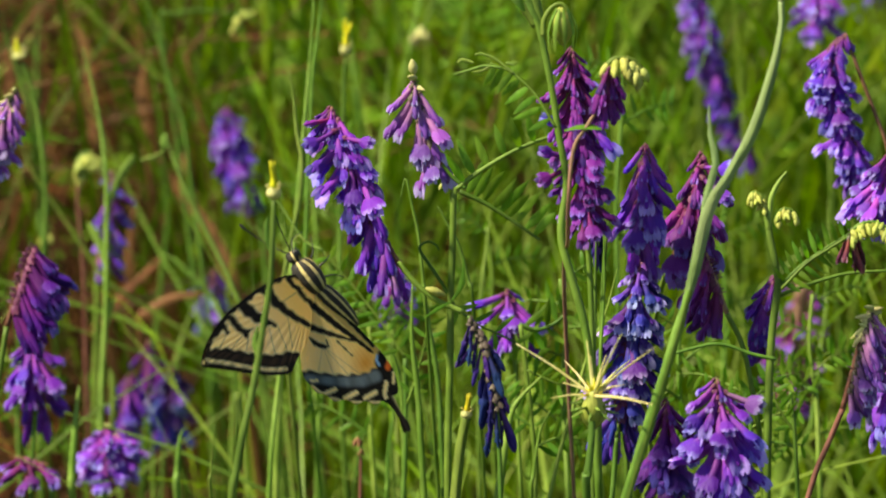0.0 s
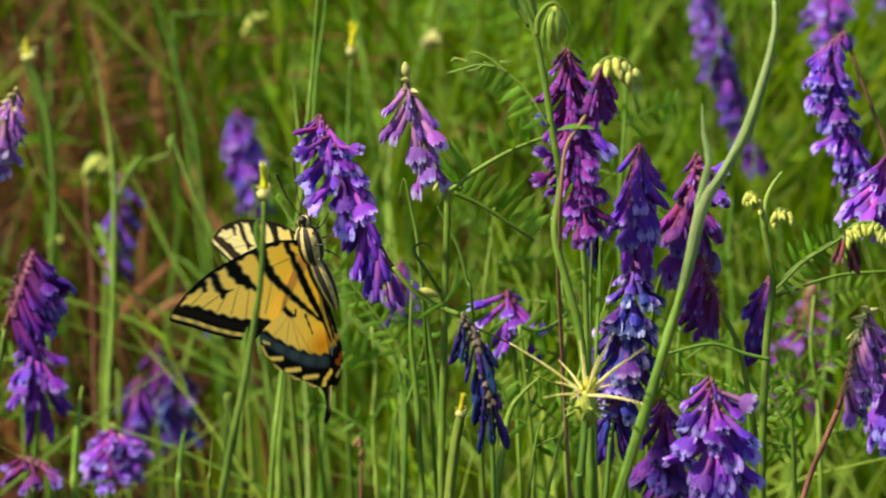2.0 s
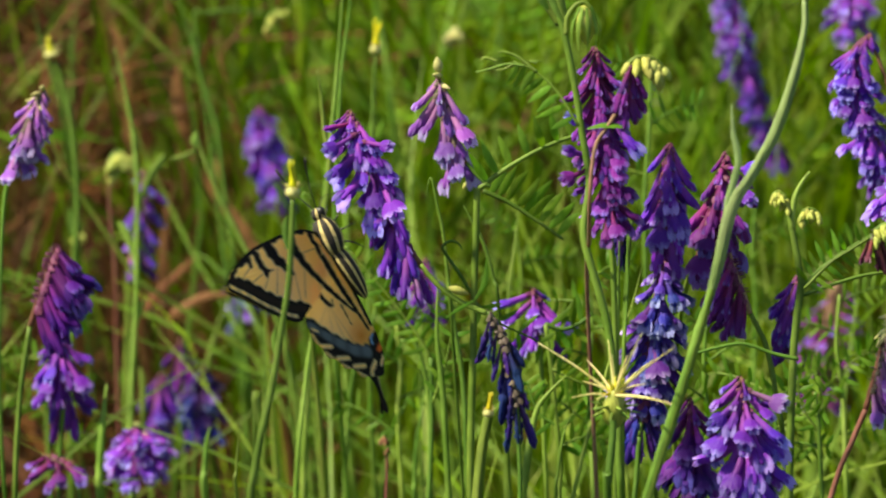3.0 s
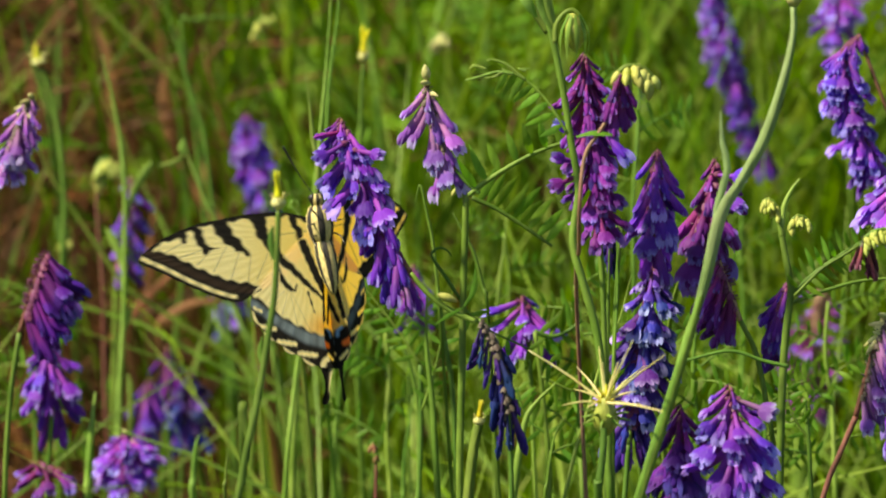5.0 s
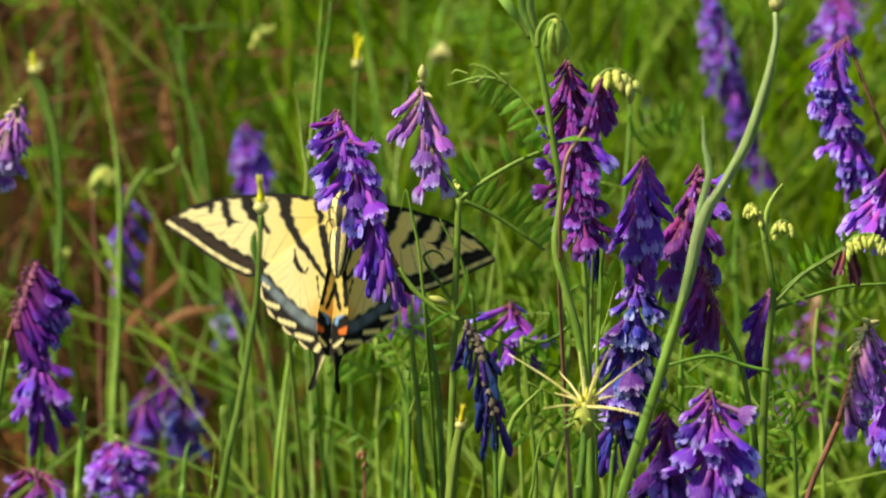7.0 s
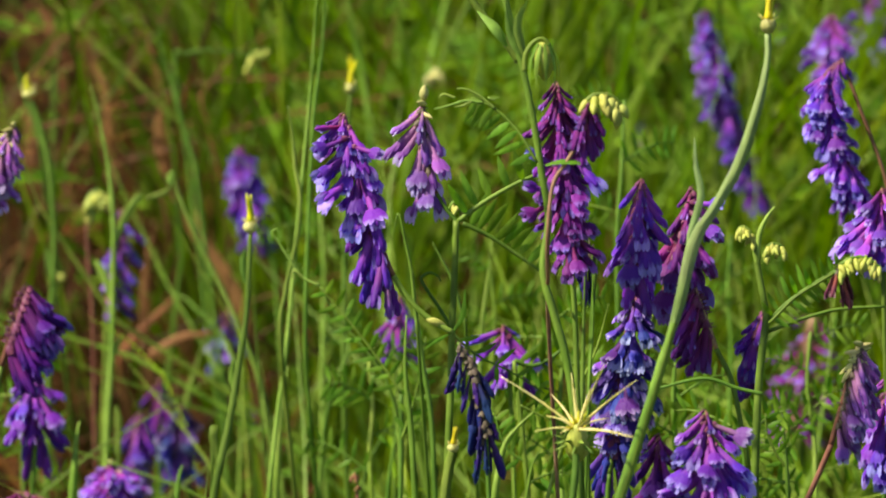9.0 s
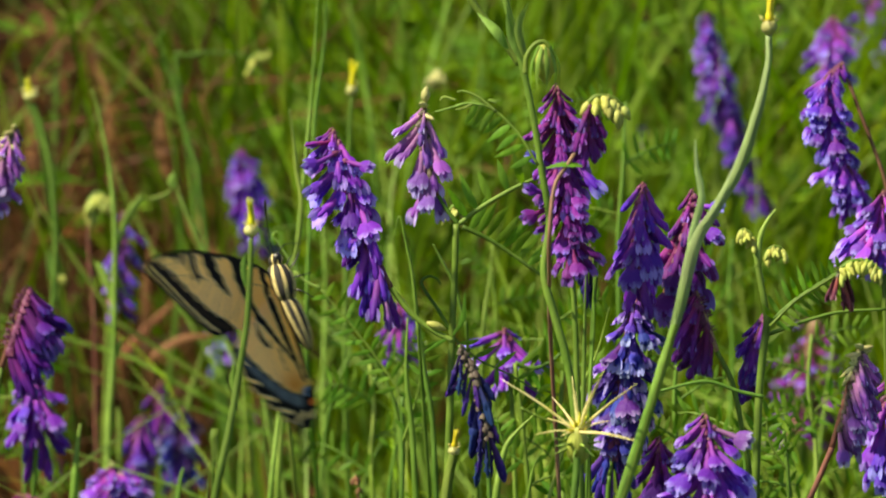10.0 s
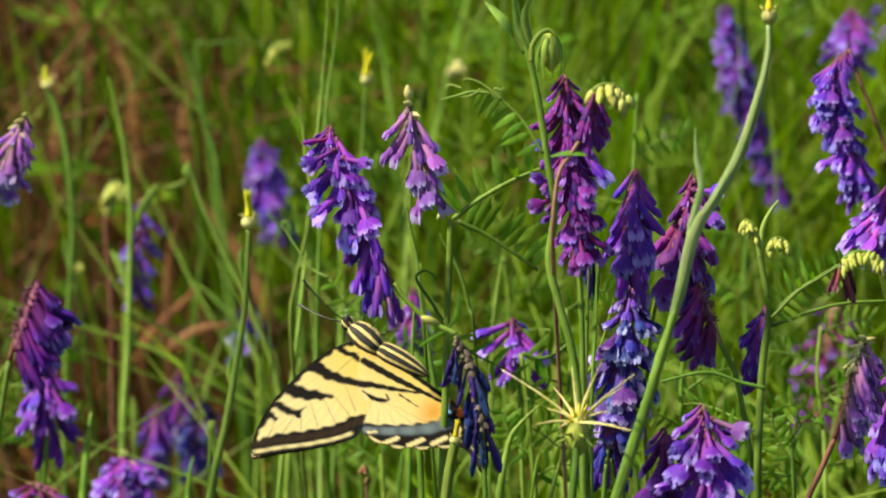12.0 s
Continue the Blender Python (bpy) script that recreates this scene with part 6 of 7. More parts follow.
STEMS = [
    ([(-0.0360, 0.2013, 0.3611), (-0.0373, 0.1945, 0.3401), (-0.0392, 0.1877, 0.3190), (-0.0414, 0.1808, 0.2980), (-0.0430, 0.1750, 0.2800), (-0.0449, 0.1691, 0.2620), (-0.0474, 0.1633, 0.2439), (-0.0496, 0.1564, 0.2229)], (0.0011, 0.0013, 0.0014, 0.0015), PALE_STEM),
    ([(-0.0340, 0.2260, 0.3542), (-0.0349, 0.2210, 0.3390), (-0.0372, 0.2156, 0.3222), (-0.0383, 0.2102, 0.3055), (-0.0391, 0.2042, 0.2872), (-0.0398, 0.1973, 0.2658)], (0.0010, 0.0011, 0.0012, 0.0012), STEM),
    ([(-0.0434, 0.1673, 0.3367), (-0.0423, 0.1649, 0.3293), (-0.0414, 0.1620, 0.3204), (-0.0401, 0.1596, 0.3130), (-0.0408, 0.1562, 0.3026), (-0.0442, 0.1514, 0.2878)], (0.0011, 0.0013, 0.0012, 0.0012), PALE_STEM),
    ([(-0.0088, 0.0866, 0.3157), (-0.0077, 0.0829, 0.3044), (-0.0063, 0.0792, 0.2930), (-0.0039, 0.0746, 0.2789), (-0.0027, 0.0673, 0.2562)], (0.0012, 0.0014, 0.0015, 0.0016), STEM),
    ([(-0.0138, 0.0683, 0.3310), (-0.0123, 0.0701, 0.3366), (-0.0106, 0.0679, 0.3296), (-0.0091, 0.0656, 0.3226), (-0.0079, 0.0619, 0.3115)], (0.0007, 0.0008, 0.0009, 0.0009), STEM),
    ([(-0.0104, 0.0829, 0.3044), (-0.0107, 0.0783, 0.2902), (-0.0092, 0.0737, 0.2760), (-0.0080, 0.0673, 0.2562)], (0.0014, 0.0016, 0.0017, 0.0018), STEM),
    ([(0.0131, 0.2037, 0.2856), (0.0119, 0.2002, 0.2750), (0.0106, 0.1973, 0.2658), (0.0099, 0.1933, 0.2536), (0.0093, 0.1804, 0.2140)], (0.0010, 0.0012, 0.0013, 0.0013), PALE_STEM),
    ([(-0.0036, 0.0889, 0.3228), (-0.0013, 0.0875, 0.3186), (0.0018, 0.0857, 0.3129), (0.0042, 0.0829, 0.3044)], (0.0008, 0.0009, 0.0009, 0.0009), STEM),
    ([(0.0229, 0.0542, 0.2877), (0.0178, 0.0526, 0.2828), (0.0148, 0.0510, 0.2779), (0.0123, 0.0465, 0.2639)], (0.0012, 0.0022, 0.0024, 0.0020), PALE_STEM),
    ([(0.0251, 0.0515, 0.2793), (0.0223, 0.0497, 0.2737), (0.0207, 0.0465, 0.2639)], (0.0008, 0.0012, 0.0015), STEM),
    ([(0.0417, 0.0425, 0.3211), (0.0386, 0.0389, 0.3101), (0.0342, 0.0357, 0.3004), (0.0313, 0.0326, 0.2908), (0.0255, 0.0263, 0.2715)], (0.0008, 0.0010, 0.0011, 0.0011), PALE_STEM),
    ([(0.0347, 0.0063, 0.3436), (0.0344, 0.0024, 0.3315), (0.0341, -0.0020, 0.3181), (0.0336, -0.0124, 0.2859)], (0.0010, 0.0012, 0.0013, 0.0013), STEM),
    ([(0.0364, 0.0076, 0.3476), (0.0367, 0.0024, 0.3315), (0.0356, -0.0037, 0.3128), (0.0347, -0.0124, 0.2859)], (0.0008, 0.0010, 0.0011, 0.0012), STEM),
    ([(-0.1040, 0.1880, 0.2371), (-0.1048, 0.1859, 0.2307), (-0.1055, 0.1834, 0.2231), (-0.1061, 0.1804, 0.2140)], (0.0018, 0.0022, 0.0018, 0.0016), PALE_STEM),
    ([(-0.0747, 0.1841, 0.2253), (-0.0757, 0.1829, 0.2216), (-0.0763, 0.1804, 0.2140)], (0.0016, 0.0022, 0.0020), PALE_STEM),
    ([(-0.0632, 0.0926, 0.2605), (-0.0638, 0.0909, 0.2554), (-0.0644, 0.0886, 0.2482)], (0.0006, 0.0012, 0.0014), STEM),
    ([(-0.0447, 0.1928, 0.2521), (-0.0459, 0.1903, 0.2445), (-0.0471, 0.1874, 0.2353), (-0.0481, 0.1804, 0.2140)], (0.0016, 0.0020, 0.0020, 0.0018), PALE_STEM),
    ([(-0.0337, 0.2490, 0.2518), (-0.0304, 0.2465, 0.2440), (-0.0281, 0.2450, 0.2393), (-0.0321, 0.2419, 0.2298), (-0.0354, 0.2378, 0.2172), (-0.0370, 0.2306, 0.1952)], (0.0010, 0.0014, 0.0016, 0.0016), STEM),
    ([(-0.0356, 0.1524, 0.2908), (-0.0302, 0.1495, 0.2819), (-0.0224, 0.1466, 0.2730), (-0.0162, 0.1437, 0.2642), (-0.0131, 0.1399, 0.2523), (-0.0124, 0.1332, 0.2316)], (0.0007, 0.0010, 0.0011, 0.0012), STEM),
    ([(-0.0155, 0.2383, 0.2188), (-0.0188, 0.2368, 0.2141), (-0.0230, 0.2342, 0.2062), (-0.0255, 0.2306, 0.1952)], (0.0008, 0.0009, 0.0010, 0.0010), STEM),
    ([(-0.0138, 0.1874, 0.2353), (-0.0151, 0.1849, 0.2277), (-0.0164, 0.1819, 0.2185), (-0.0167, 0.1794, 0.2109)], (0.0011, 0.0012, 0.0012, 0.0012), STEM),
    ([(-0.0887, 0.4235, 0.1972), (-0.0837, 0.4228, 0.1951), (-0.0792, 0.4215, 0.1910), (-0.0728, 0.4196, 0.1851), (-0.0682, 0.4167, 0.1764)], (0.0012, 0.0014, 0.0014, 0.0014), PALE_STEM),
    ([(-0.0770, 0.4190, 0.1833), (-0.0801, 0.4162, 0.1747), (-0.0828, 0.4134, 0.1660), (-0.0843, 0.4100, 0.1556)], (0.0020, 0.0026, 0.0026, 0.0022), STEM),
    ([(0.0767, 0.5211, 0.2722), (0.0805, 0.5164, 0.2579), (0.0846, 0.5129, 0.2471), (0.0881, 0.5094, 0.2363), (0.0903, 0.5024, 0.2147)], (0.0014, 0.0016, 0.0018, 0.0018), GRASS_PALE),
    ([(-0.0333, 0.5211, 0.2722), (-0.0306, 0.5164, 0.2579), (-0.0280, 0.5129, 0.2471), (-0.0257, 0.5083, 0.2327), (-0.0234, 0.5007, 0.2093)], (0.0014, 0.0018, 0.0020, 0.0020), STEM),
    ([(-0.1394, 0.4477, 0.2718), (-0.1379, 0.4455, 0.2649), (-0.1357, 0.4432, 0.2579), (-0.1321, 0.4399, 0.2475)], (0.0010, 0.0014, 0.0014, 0.0014), STEM),
    ([(-0.1340, 0.5872, 0.2336), (-0.1348, 0.5842, 0.2242), (-0.1352, 0.5805, 0.2131), (-0.1356, 0.5721, 0.1870)], (0.0022, 0.0018, 0.0016, 0.0016), STEM),
    ([(-0.0633, 0.3548, 0.1959), (-0.0635, 0.3498, 0.1809), (-0.0642, 0.3411, 0.1540)], (0.0014, 0.0018, 0.0020), STEM),
    ([(-0.0561, 0.2978, 0.2175), (-0.0536, 0.2936, 0.2045), (-0.0502, 0.2883, 0.1883), (-0.0485, 0.2841, 0.1753)], (0.0010, 0.0014, 0.0016), STEM),
]
for pts, widths, mat in STEMS:
    stalk_plant("meadow_stem", pts, [w * 0.8 for w in widths], mat, "slender green meadow stem")
for pts, w in (([(-0.0915, 0.4998, 0.2066), (-0.0873, 0.4975, 0.1995), (-0.0816, 0.4948, 0.1914), (-0.0754, 0.4925, 0.1842), (-0.0688, 0.4884, 0.1716)], 0.0046), ([(-0.0981, 0.5316, 0.1856), (-0.1004, 0.5292, 0.1782), (-0.1020, 0.5256, 0.1673), (-0.1027, 0.5197, 0.1490)], 0.0034), ([(-0.0892, 0.4896, 0.1752), (-0.0933, 0.4881, 0.1707), (-0.0986, 0.4865, 0.1659), (-0.1056, 0.4843, 0.1590)], 0.0030),
               ([(-0.1534, 0.6659, 0.2151), (-0.1514, 0.6684, 0.2229), (-0.1473, 0.6690, 0.2248), (-0.1428, 0.6672, 0.2190), (-0.1392, 0.6628, 0.2054)], 0.0030), ([(-0.1575, 0.6596, 0.1958), (-0.1551, 0.6607, 0.1993), (-0.1510, 0.6602, 0.1977), (-0.1494, 0.6577, 0.1900), (-0.1498, 0.6521, 0.1725)], 0.0030), ([(-0.1093, 0.5830, 0.2205), (-0.1082, 0.5860, 0.2298), (-0.1056, 0.5884, 0.2373), (-0.1023, 0.5866, 0.2317), (-0.0988, 0.5817, 0.2168)], 0.0026),
               ([(-0.0948, 0.5817, 0.2168), (-0.0980, 0.5799, 0.2112), (-0.0995, 0.5781, 0.2056), (-0.0984, 0.5745, 0.1944)], 0.0032), ([(-0.0737, 0.4196, 0.1851), (-0.0788, 0.4193, 0.1844), (-0.0850, 0.4191, 0.1837), (-0.0919, 0.4179, 0.1799)], 0.0030), ([(-0.1266, 0.6264, 0.2264), (-0.1246, 0.6233, 0.2169), (-0.1202, 0.6203, 0.2074), (-0.1186, 0.6141, 0.1884)], 0.0028), ([(-0.0720, 0.6496, 0.1648), (-0.0781, 0.6502, 0.1667), (-0.0842, 0.6489, 0.1629), (-0.0883, 0.6452, 0.1513)], 0.0026)):
    root = Vector(ground_under(pts[-1]))
    dry = thing("dry_grass_blade", root, "dead brown grass blade bent among the straw", "grass", "dry grass blades")
    part("blade", blade(bmesh.new(), rooted(pts, root), [w * 0.2, w * 0.8, w, w, w * 0.8, w * 0.7], (0.2, -1, 0.4), 0.35, 24, root, 0.8), DRY, dry)
# ---- background growth ----
tuft_grass("grass_near", GRASS, 800, 3, (0.48, 0.95), (0.20, 0.42), (0.0016, 0.0034), "green grass blades between the flowers")
tuft_grass("grass_pale", GRASS_PALE, 820, 4, (0.46, 1.3), (0.22, 0.46), (0.0010, 0.0026), "pale green grass stems and blades")
tuft_grass("grass_far", GRASS, 3400, 5, (0.7, 2.8), (0.16, 0.40), (0.0022, 0.0048), "thick green meadow grass farther back")
tuft_grass("grass_mid", GRASS_PALE, 230, 8, (0.12, 0.42), (0.20, 0.33), (0.0008, 0.0020), "thin pale grass between the flower stems", 0.42, droop=0.7, keep= lambda x, y: 1.0 if x > -0.035 else 0.12)
tuft_grass("grass_pale_far", GRASS_PALE, 620, 14, (0.75, 2.3), (0.22, 0.42), (0.0018, 0.0046), "pale seeding grass stems farther back", 0.22)
litter(6000, 6)
low_herbs(1500, 7)
meadow_grass(48000, 9)


# ---- movement ----
def sway(ob, top, rows):
    """Lean a plant about its root: seconds, how far its top at that height goes aside, and how far it lifts."""
    root = ob.location.copy()
    walk(ob, [(t, pose(root.x, root.y, root.z + dz, 0, math.degrees(dx / (top - root.z)), 0)) for t, dx, dz in rows])


def motions():
    walk(bf, [
        (0, pose(-0.0372, 0.0397, 0.3192, 105.7, -33.3, -39.8)),
        (0.5, pose(-0.0377, 0.0399, 0.3266, 97.0, -20.7, -40.4)),
        (1, pose(-0.0368, 0.0410, 0.3285, 101.6, -4.7, -108.4)),
        (1.5, pose(-0.0360, 0.0416, 0.3282, 98.4, 0.5, -115.7)),
        (2, pose(-0.0369, 0.0406, 0.3274, 100.7, -0.7, -108.3)),
        (2.5, pose(-0.0377, 0.0411, 0.3269, 101.5, -1.9, -99.3)),
        (3, pose(-0.0387, 0.0403, 0.3292, 96.5, -26.5, -50.1)),
        (3.2, pose(-0.0404, 0.0415, 0.3313, 104.4, -31.5, -64.4)),
        (4.8, pose(-0.0389, 0.0601, 0.3331, 107.3, 1.5, -158.3)),
        (5, pose(-0.0384, 0.0588, 0.3288, 104.0, 1.1, -156.7)),
        (5.5, pose(-0.0306, 0.0770, 0.3274, 108.5, -13.8, 176.3)),
        (6, pose(-0.0334, 0.0767, 0.3279, 110.5, -8.2, 174.9)),
        (6.5, pose(-0.0306, 0.0763, 0.3291, 109.3, -4.8, -162.9)),
        (6.7, pose(-0.0300, 0.0777, 0.3313, 116.7, -11.2, -176.0)),
        (7.3, pose(-0.0289, 0.0751, 0.3235, 115.8, -3.7, -177.0)),
        (7.9, pose(-0.0291, 0.0750, 0.3232, 116.0, -0.9, -178.2)),
        (8.2, pose(-0.0287, 0.0756, 0.3251, 116.0, -0.0, 180.0)),
        (8.3, pose(-0.0315, 0.0839, 0.3505, 107.0, 4.1, 177.7)),
        (8.4, pose(-0.0345, 0.0821, 0.3591, 116.0, 3.8, -178.8)),
        (8.5, pose(-0.0489, 0.0935, 0.4081, 118.0, 3.8, -178.8)),
        (8.6, pose(-0.0511, 0.1041, 0.4407, 117.2, 9.2, -171.7)),
        (8.8, pose(-0.0674, 0.1280, 0.5143, 118.5, 9.6, -166.2)),
        (9, pose(-0.1160, 0.1419, 0.5571, 119.6, 4.8, -157.4)),
        (9.2, pose(-0.1891, 0.1328, 0.5293, 122.4, 3.8, -147.1)),
        (9.4, pose(-0.2024, 0.0835, 0.4059, 125.8, -1.0, -133.0)),
        (9.5, pose(-0.1624, 0.0600, 0.3475, 129.2, -4.1, -123.7)),
        (9.6, pose(-0.1243, 0.0487, 0.3267, 133.0, -4.9, -118.7)),
        (9.7, pose(-0.0853, 0.0519, 0.3365, 114.7, -13.2, -132.0)),
        (9.8, pose(-0.0710, 0.0492, 0.3282, 112.4, -14.5, -137.4)),
        (9.9, pose(-0.0449, 0.0443, 0.3269, 119.5, -4.9, -133.3)),
        (10, pose(-0.0428, 0.0421, 0.3263, 88.0, -29.7, -60.5)),
        (10.1, pose(-0.0390, 0.0404, 0.3237, 95.8, -30.4, -60.0)),
        (10.2, pose(-0.0351, 0.0388, 0.3210, 103.6, -31.2, -59.4)),
        (10.3, pose(-0.0313, 0.0371, 0.3184, 111.4, -31.9, -58.9)),
        (10.5, pose(-0.0330, 0.0366, 0.3175, 106.6, -23.0, -49.0)),
        (11, pose(-0.0319, 0.0364, 0.3164, 114.2, -34.8, -46.1)),
        (11.5, pose(-0.0275, 0.0360, 0.3142, 123.9, -39.9, -66.1)),
        (12, pose(-0.0215, 0.0354, 0.3108, 129.5, -46.4, -79.7)),
    ])
    beats = [
        (0, 90.2, 96.6, 88.3, 81.9, -10.4, 9.2),
        (0.5, 90.8, 96.4, 87.7, 82.1, -5.5, 4.9),
        (1, 29.0, 34.7, 52.3, 58.0, -9.1, -2.6),
        (1.5, 32.7, 33.8, 56.6, 57.7, -7.1, 1.1),
        (2, 27.0, 31.2, 51.2, 55.4, -9.5, 0.5),
        (2.5, 30.4, 38.4, 41.4, 49.5, -10.0, 0.9),
        (3, 71.4, 74.2, 107.1, 104.3, -8.5, 4.2),
        (3.2, 80.1, 81.7, 98.4, 96.8, -7.1, 2.5),
        (4.8, 16.5, 18.0, 42.6, 44.1, -9.4, 0.6),
        (5, 27.3, 28.2, 38.0, 38.9, -9.3, 0.7),
        (5.5, 25.3, 24.5, 45.8, 45.1, -9.4, 6.2),
        (6, 25.6, 29.4, 47.0, 50.9, -10.1, 6.8),
        (6.5, 10.0, 9.5, 16.0, 15.5, -8.2, -0.7),
        (6.7, 19.4, 19.6, 30.5, 30.7, -9.0, -0.3),
        (7.3, 18.0, 18.0, 18.0, 18.0, -9.0, -0.0),
        (7.9, 30.0, 30.0, 32.0, 32.0, -9.0, -0.0),
        (8.2, 10.0, 10.0, 10.0, 10.0, -9.0, -0.0),
        (8.3, 41.6, 41.6, 40.3, 40.3, -10.3, 0.0),
        (8.4, 60.0, 60.0, 60.0, 60.0, -8.0, 0.0),
        (8.5, 22.0, 22.0, 24.0, 24.0, -8.0, 0.0),
        (8.6, 10.0, 10.0, 10.0, 10.0, -5.0, 0.0),
        (8.8, 55.0, 55.0, 55.0, 55.0, -5.0, 0.0),
        (9, 5.0, 5.0, 5.0, 5.0, -5.0, 0.0),
        (9.2, 50.0, 50.0, 50.0, 50.0, -5.0, 0.0),
        (9.4, 10.0, 10.0, 10.0, 10.0, -5.0, 0.0),
        (9.5, 40.0, 40.0, 40.0, 40.0, -3.0, 0.0),
        (9.6, 54.7, 55.0, 59.7, 60.0, 0.0, 1.9),
        (9.7, 9.4, 10.0, 19.4, 20.0, 0.0, 3.9),
        (9.8, -0.9, 0.0, 39.1, 40.0, 0.0, 5.8),
        (9.9, 46.0, 46.0, 80.0, 80.0, 0.0, 7.7),
        (10, 68.0, 68.4, 110.5, 110.1, -7.6, 13.8),
        (10.1, 72.5, 72.9, 106.0, 105.6, -3.8, 9.8),
        (10.2, 77.1, 77.4, 101.4, 101.1, 0.1, 5.7),
        (10.3, 81.7, 81.9, 96.8, 96.6, 4.0, 1.7),
        (10.5, 76.0, 75.4, 102.5, 103.1, -13.6, 2.1),
        (11, 83.2, 88.1, 95.3, 90.4, -7.9, -2.2),
        (11.5, 75.8, 78.3, 102.7, 100.2, -6.2, 1.4),
        (12, 81.0, 82.1, 97.5, 96.4, -8.3, -0.5),
    ]  # seconds, lift of the fore and hind wing of one side and of the other, sweep of the hind and of the fore wings
    for s, key, column in ((1, "r", 1), (-1, "l", 3)):
        for wing, lift, sweep in zip(wings[key], (column, column + 1), (6, 5)):
            walk(wing, [(row[0], pose(0, 0, 0, 0, -s * row[lift], 0) @ pose(0.001 * s, -0.002, 0) @ pose(0, 0, 0, 0, 0, s * row[sweep]) @ pose(-0.001 * s, 0.002, 0)) for row in beats])
    sway(rac_a, 0.3706, [(0, -0.00530, -0.00347), (0.5, -0.00699, -0.00393), (1, -0.00592, -0.00349), (1.5, -0.00690, -0.00410), (2, -0.00740, -0.00438), (2.5, -0.00685, -0.00403), (3, -0.00665, -0.00408), (5, -0.00642, -0.00435), (5.5, -0.00418, -0.00315), (6, -0.00506, -0.00374), (6.5, -0.00445, -0.00363), (8.5, 0.00008, 0.00025), (9, 0.00012, 0.00014), (9.5, 0.00000, 0.00000), (10, -0.00276, -0.00143), (10.5, -0.00547, -0.00329), (11, -0.00653, -0.00419), (11.5, -0.00528, -0.00302), (12, -0.00451, -0.00239)])
    sway(rac_b, 0.3746, [(0, -0.00495, -0.00041), (0.5, -0.00534, -0.00041), (1, -0.00428, -0.00040), (1.5, -0.00573, -0.00053), (2, -0.00605, -0.00077), (2.5, -0.00595, -0.00065), (3, -0.00485, -0.00025), (5, -0.00524, -0.00009), (5.5, -0.00366, 0.00020), (6, -0.00456, 0.00008), (6.5, -0.00398, -0.00001), (8.5, 0.00252, -0.00022), (9, -0.00010, -0.00010), (9.5, 0.00000, 0.00000), (10, 0.00009, 0.00017), (10.5, -0.00562, -0.00055), (11, -0.00521, -0.00032), (11.5, -0.00533, -0.00012), (12, -0.00535, -0.00014)])
    sway(vine_c, 0.3451, [(0, -0.00311, -0.00043), (0.5, -0.00327, -0.00042), (1, -0.00284, -0.00040), (1.5, -0.00361, -0.00076), (2, -0.00391, -0.00076), (2.5, -0.00376, -0.00063), (3, -0.00334, -0.00048), (5, -0.00355, -0.00032), (5.5, -0.00263, -0.00027), (6, -0.00330, -0.00039), (6.5, -0.00268, -0.00022), (8.5, 0.00141, 0.00025), (9, -0.00010, 0.00012), (9.5, 0.00000, 0.00000), (10, -0.00036, -0.00007), (10.5, -0.00310, -0.00114), (11, -0.00254, -0.00107), (11.5, -0.00262, -0.00115), (12, -0.00288, -0.00116)])
    sway(rac_d, 0.3869, [(0, 0.00117, 0.00033), (0.5, 0.00167, 0.00035), (1, 0.00003, 0.00036), (1.5, 0.00105, 0.00024), (2, 0.00111, 0.00022), (2.5, 0.00099, 0.00039), (3, 0.00130, 0.00033), (5, 0.00103, 0.00049), (5.5, 0.00176, 0.00029), (6, 0.00157, 0.00040), (6.5, 0.00143, 0.00007), (8.5, 0.00026, 0.00000), (9, 0.00029, 0.00012), (9.5, 0.00000, 0.00000), (10, 0.00006, 0.00018), (10.5, 0.00132, 0.00022), (11, 0.00141, 0.00001), (11.5, 0.00123, 0.00008), (12, 0.00125, 0.00034)])
    sway(rac_d2, 0.3963, [(0, 0.00131, 0.00047), (0.5, 0.00101, 0.00050), (1, -0.00006, 0.00027), (1.5, 0.00100, 0.00037), (2, 0.00082, 0.00030), (2.5, 0.00070, 0.00030), (3, 0.00106, 0.00049), (5, 0.00094, 0.00020), (5.5, 0.00149, 0.00042), (6, 0.00113, 0.00008), (6.5, 0.00113, 0.00016), (8.5, -0.00041, 0.00002), (9, -0.00036, -0.00031), (9.5, 0.00000, 0.00000), (10, -0.00016, -0.00000), (10.5, 0.00052, -0.00017), (11, 0.00090, 0.00004), (11.5, 0.00043, 0.00012), (12, 0.00061, 0.00040)])
    sway(vine_d, 0.4038, [(0, 0.00122, 0.00047), (0.5, 0.00131, 0.00048), (1, -0.00004, 0.00047), (1.5, 0.00100, 0.00033), (2, 0.00095, 0.00050), (2.5, 0.00083, 0.00069), (3, 0.00125, 0.00064), (5, 0.00097, 0.00061), (5.5, 0.00171, 0.00061), (6, 0.00154, 0.00049), (6.5, 0.00126, 0.00035), (8.5, 0.00024, 0.00024), (9, -0.00015, 0.00012), (9.5, 0.00000, 0.00000), (10, -0.00016, 0.00019), (10.5, 0.00092, 0.00024), (11, 0.00126, 0.00022), (11.5, 0.00094, 0.00030), (12, 0.00082, 0.00054)])
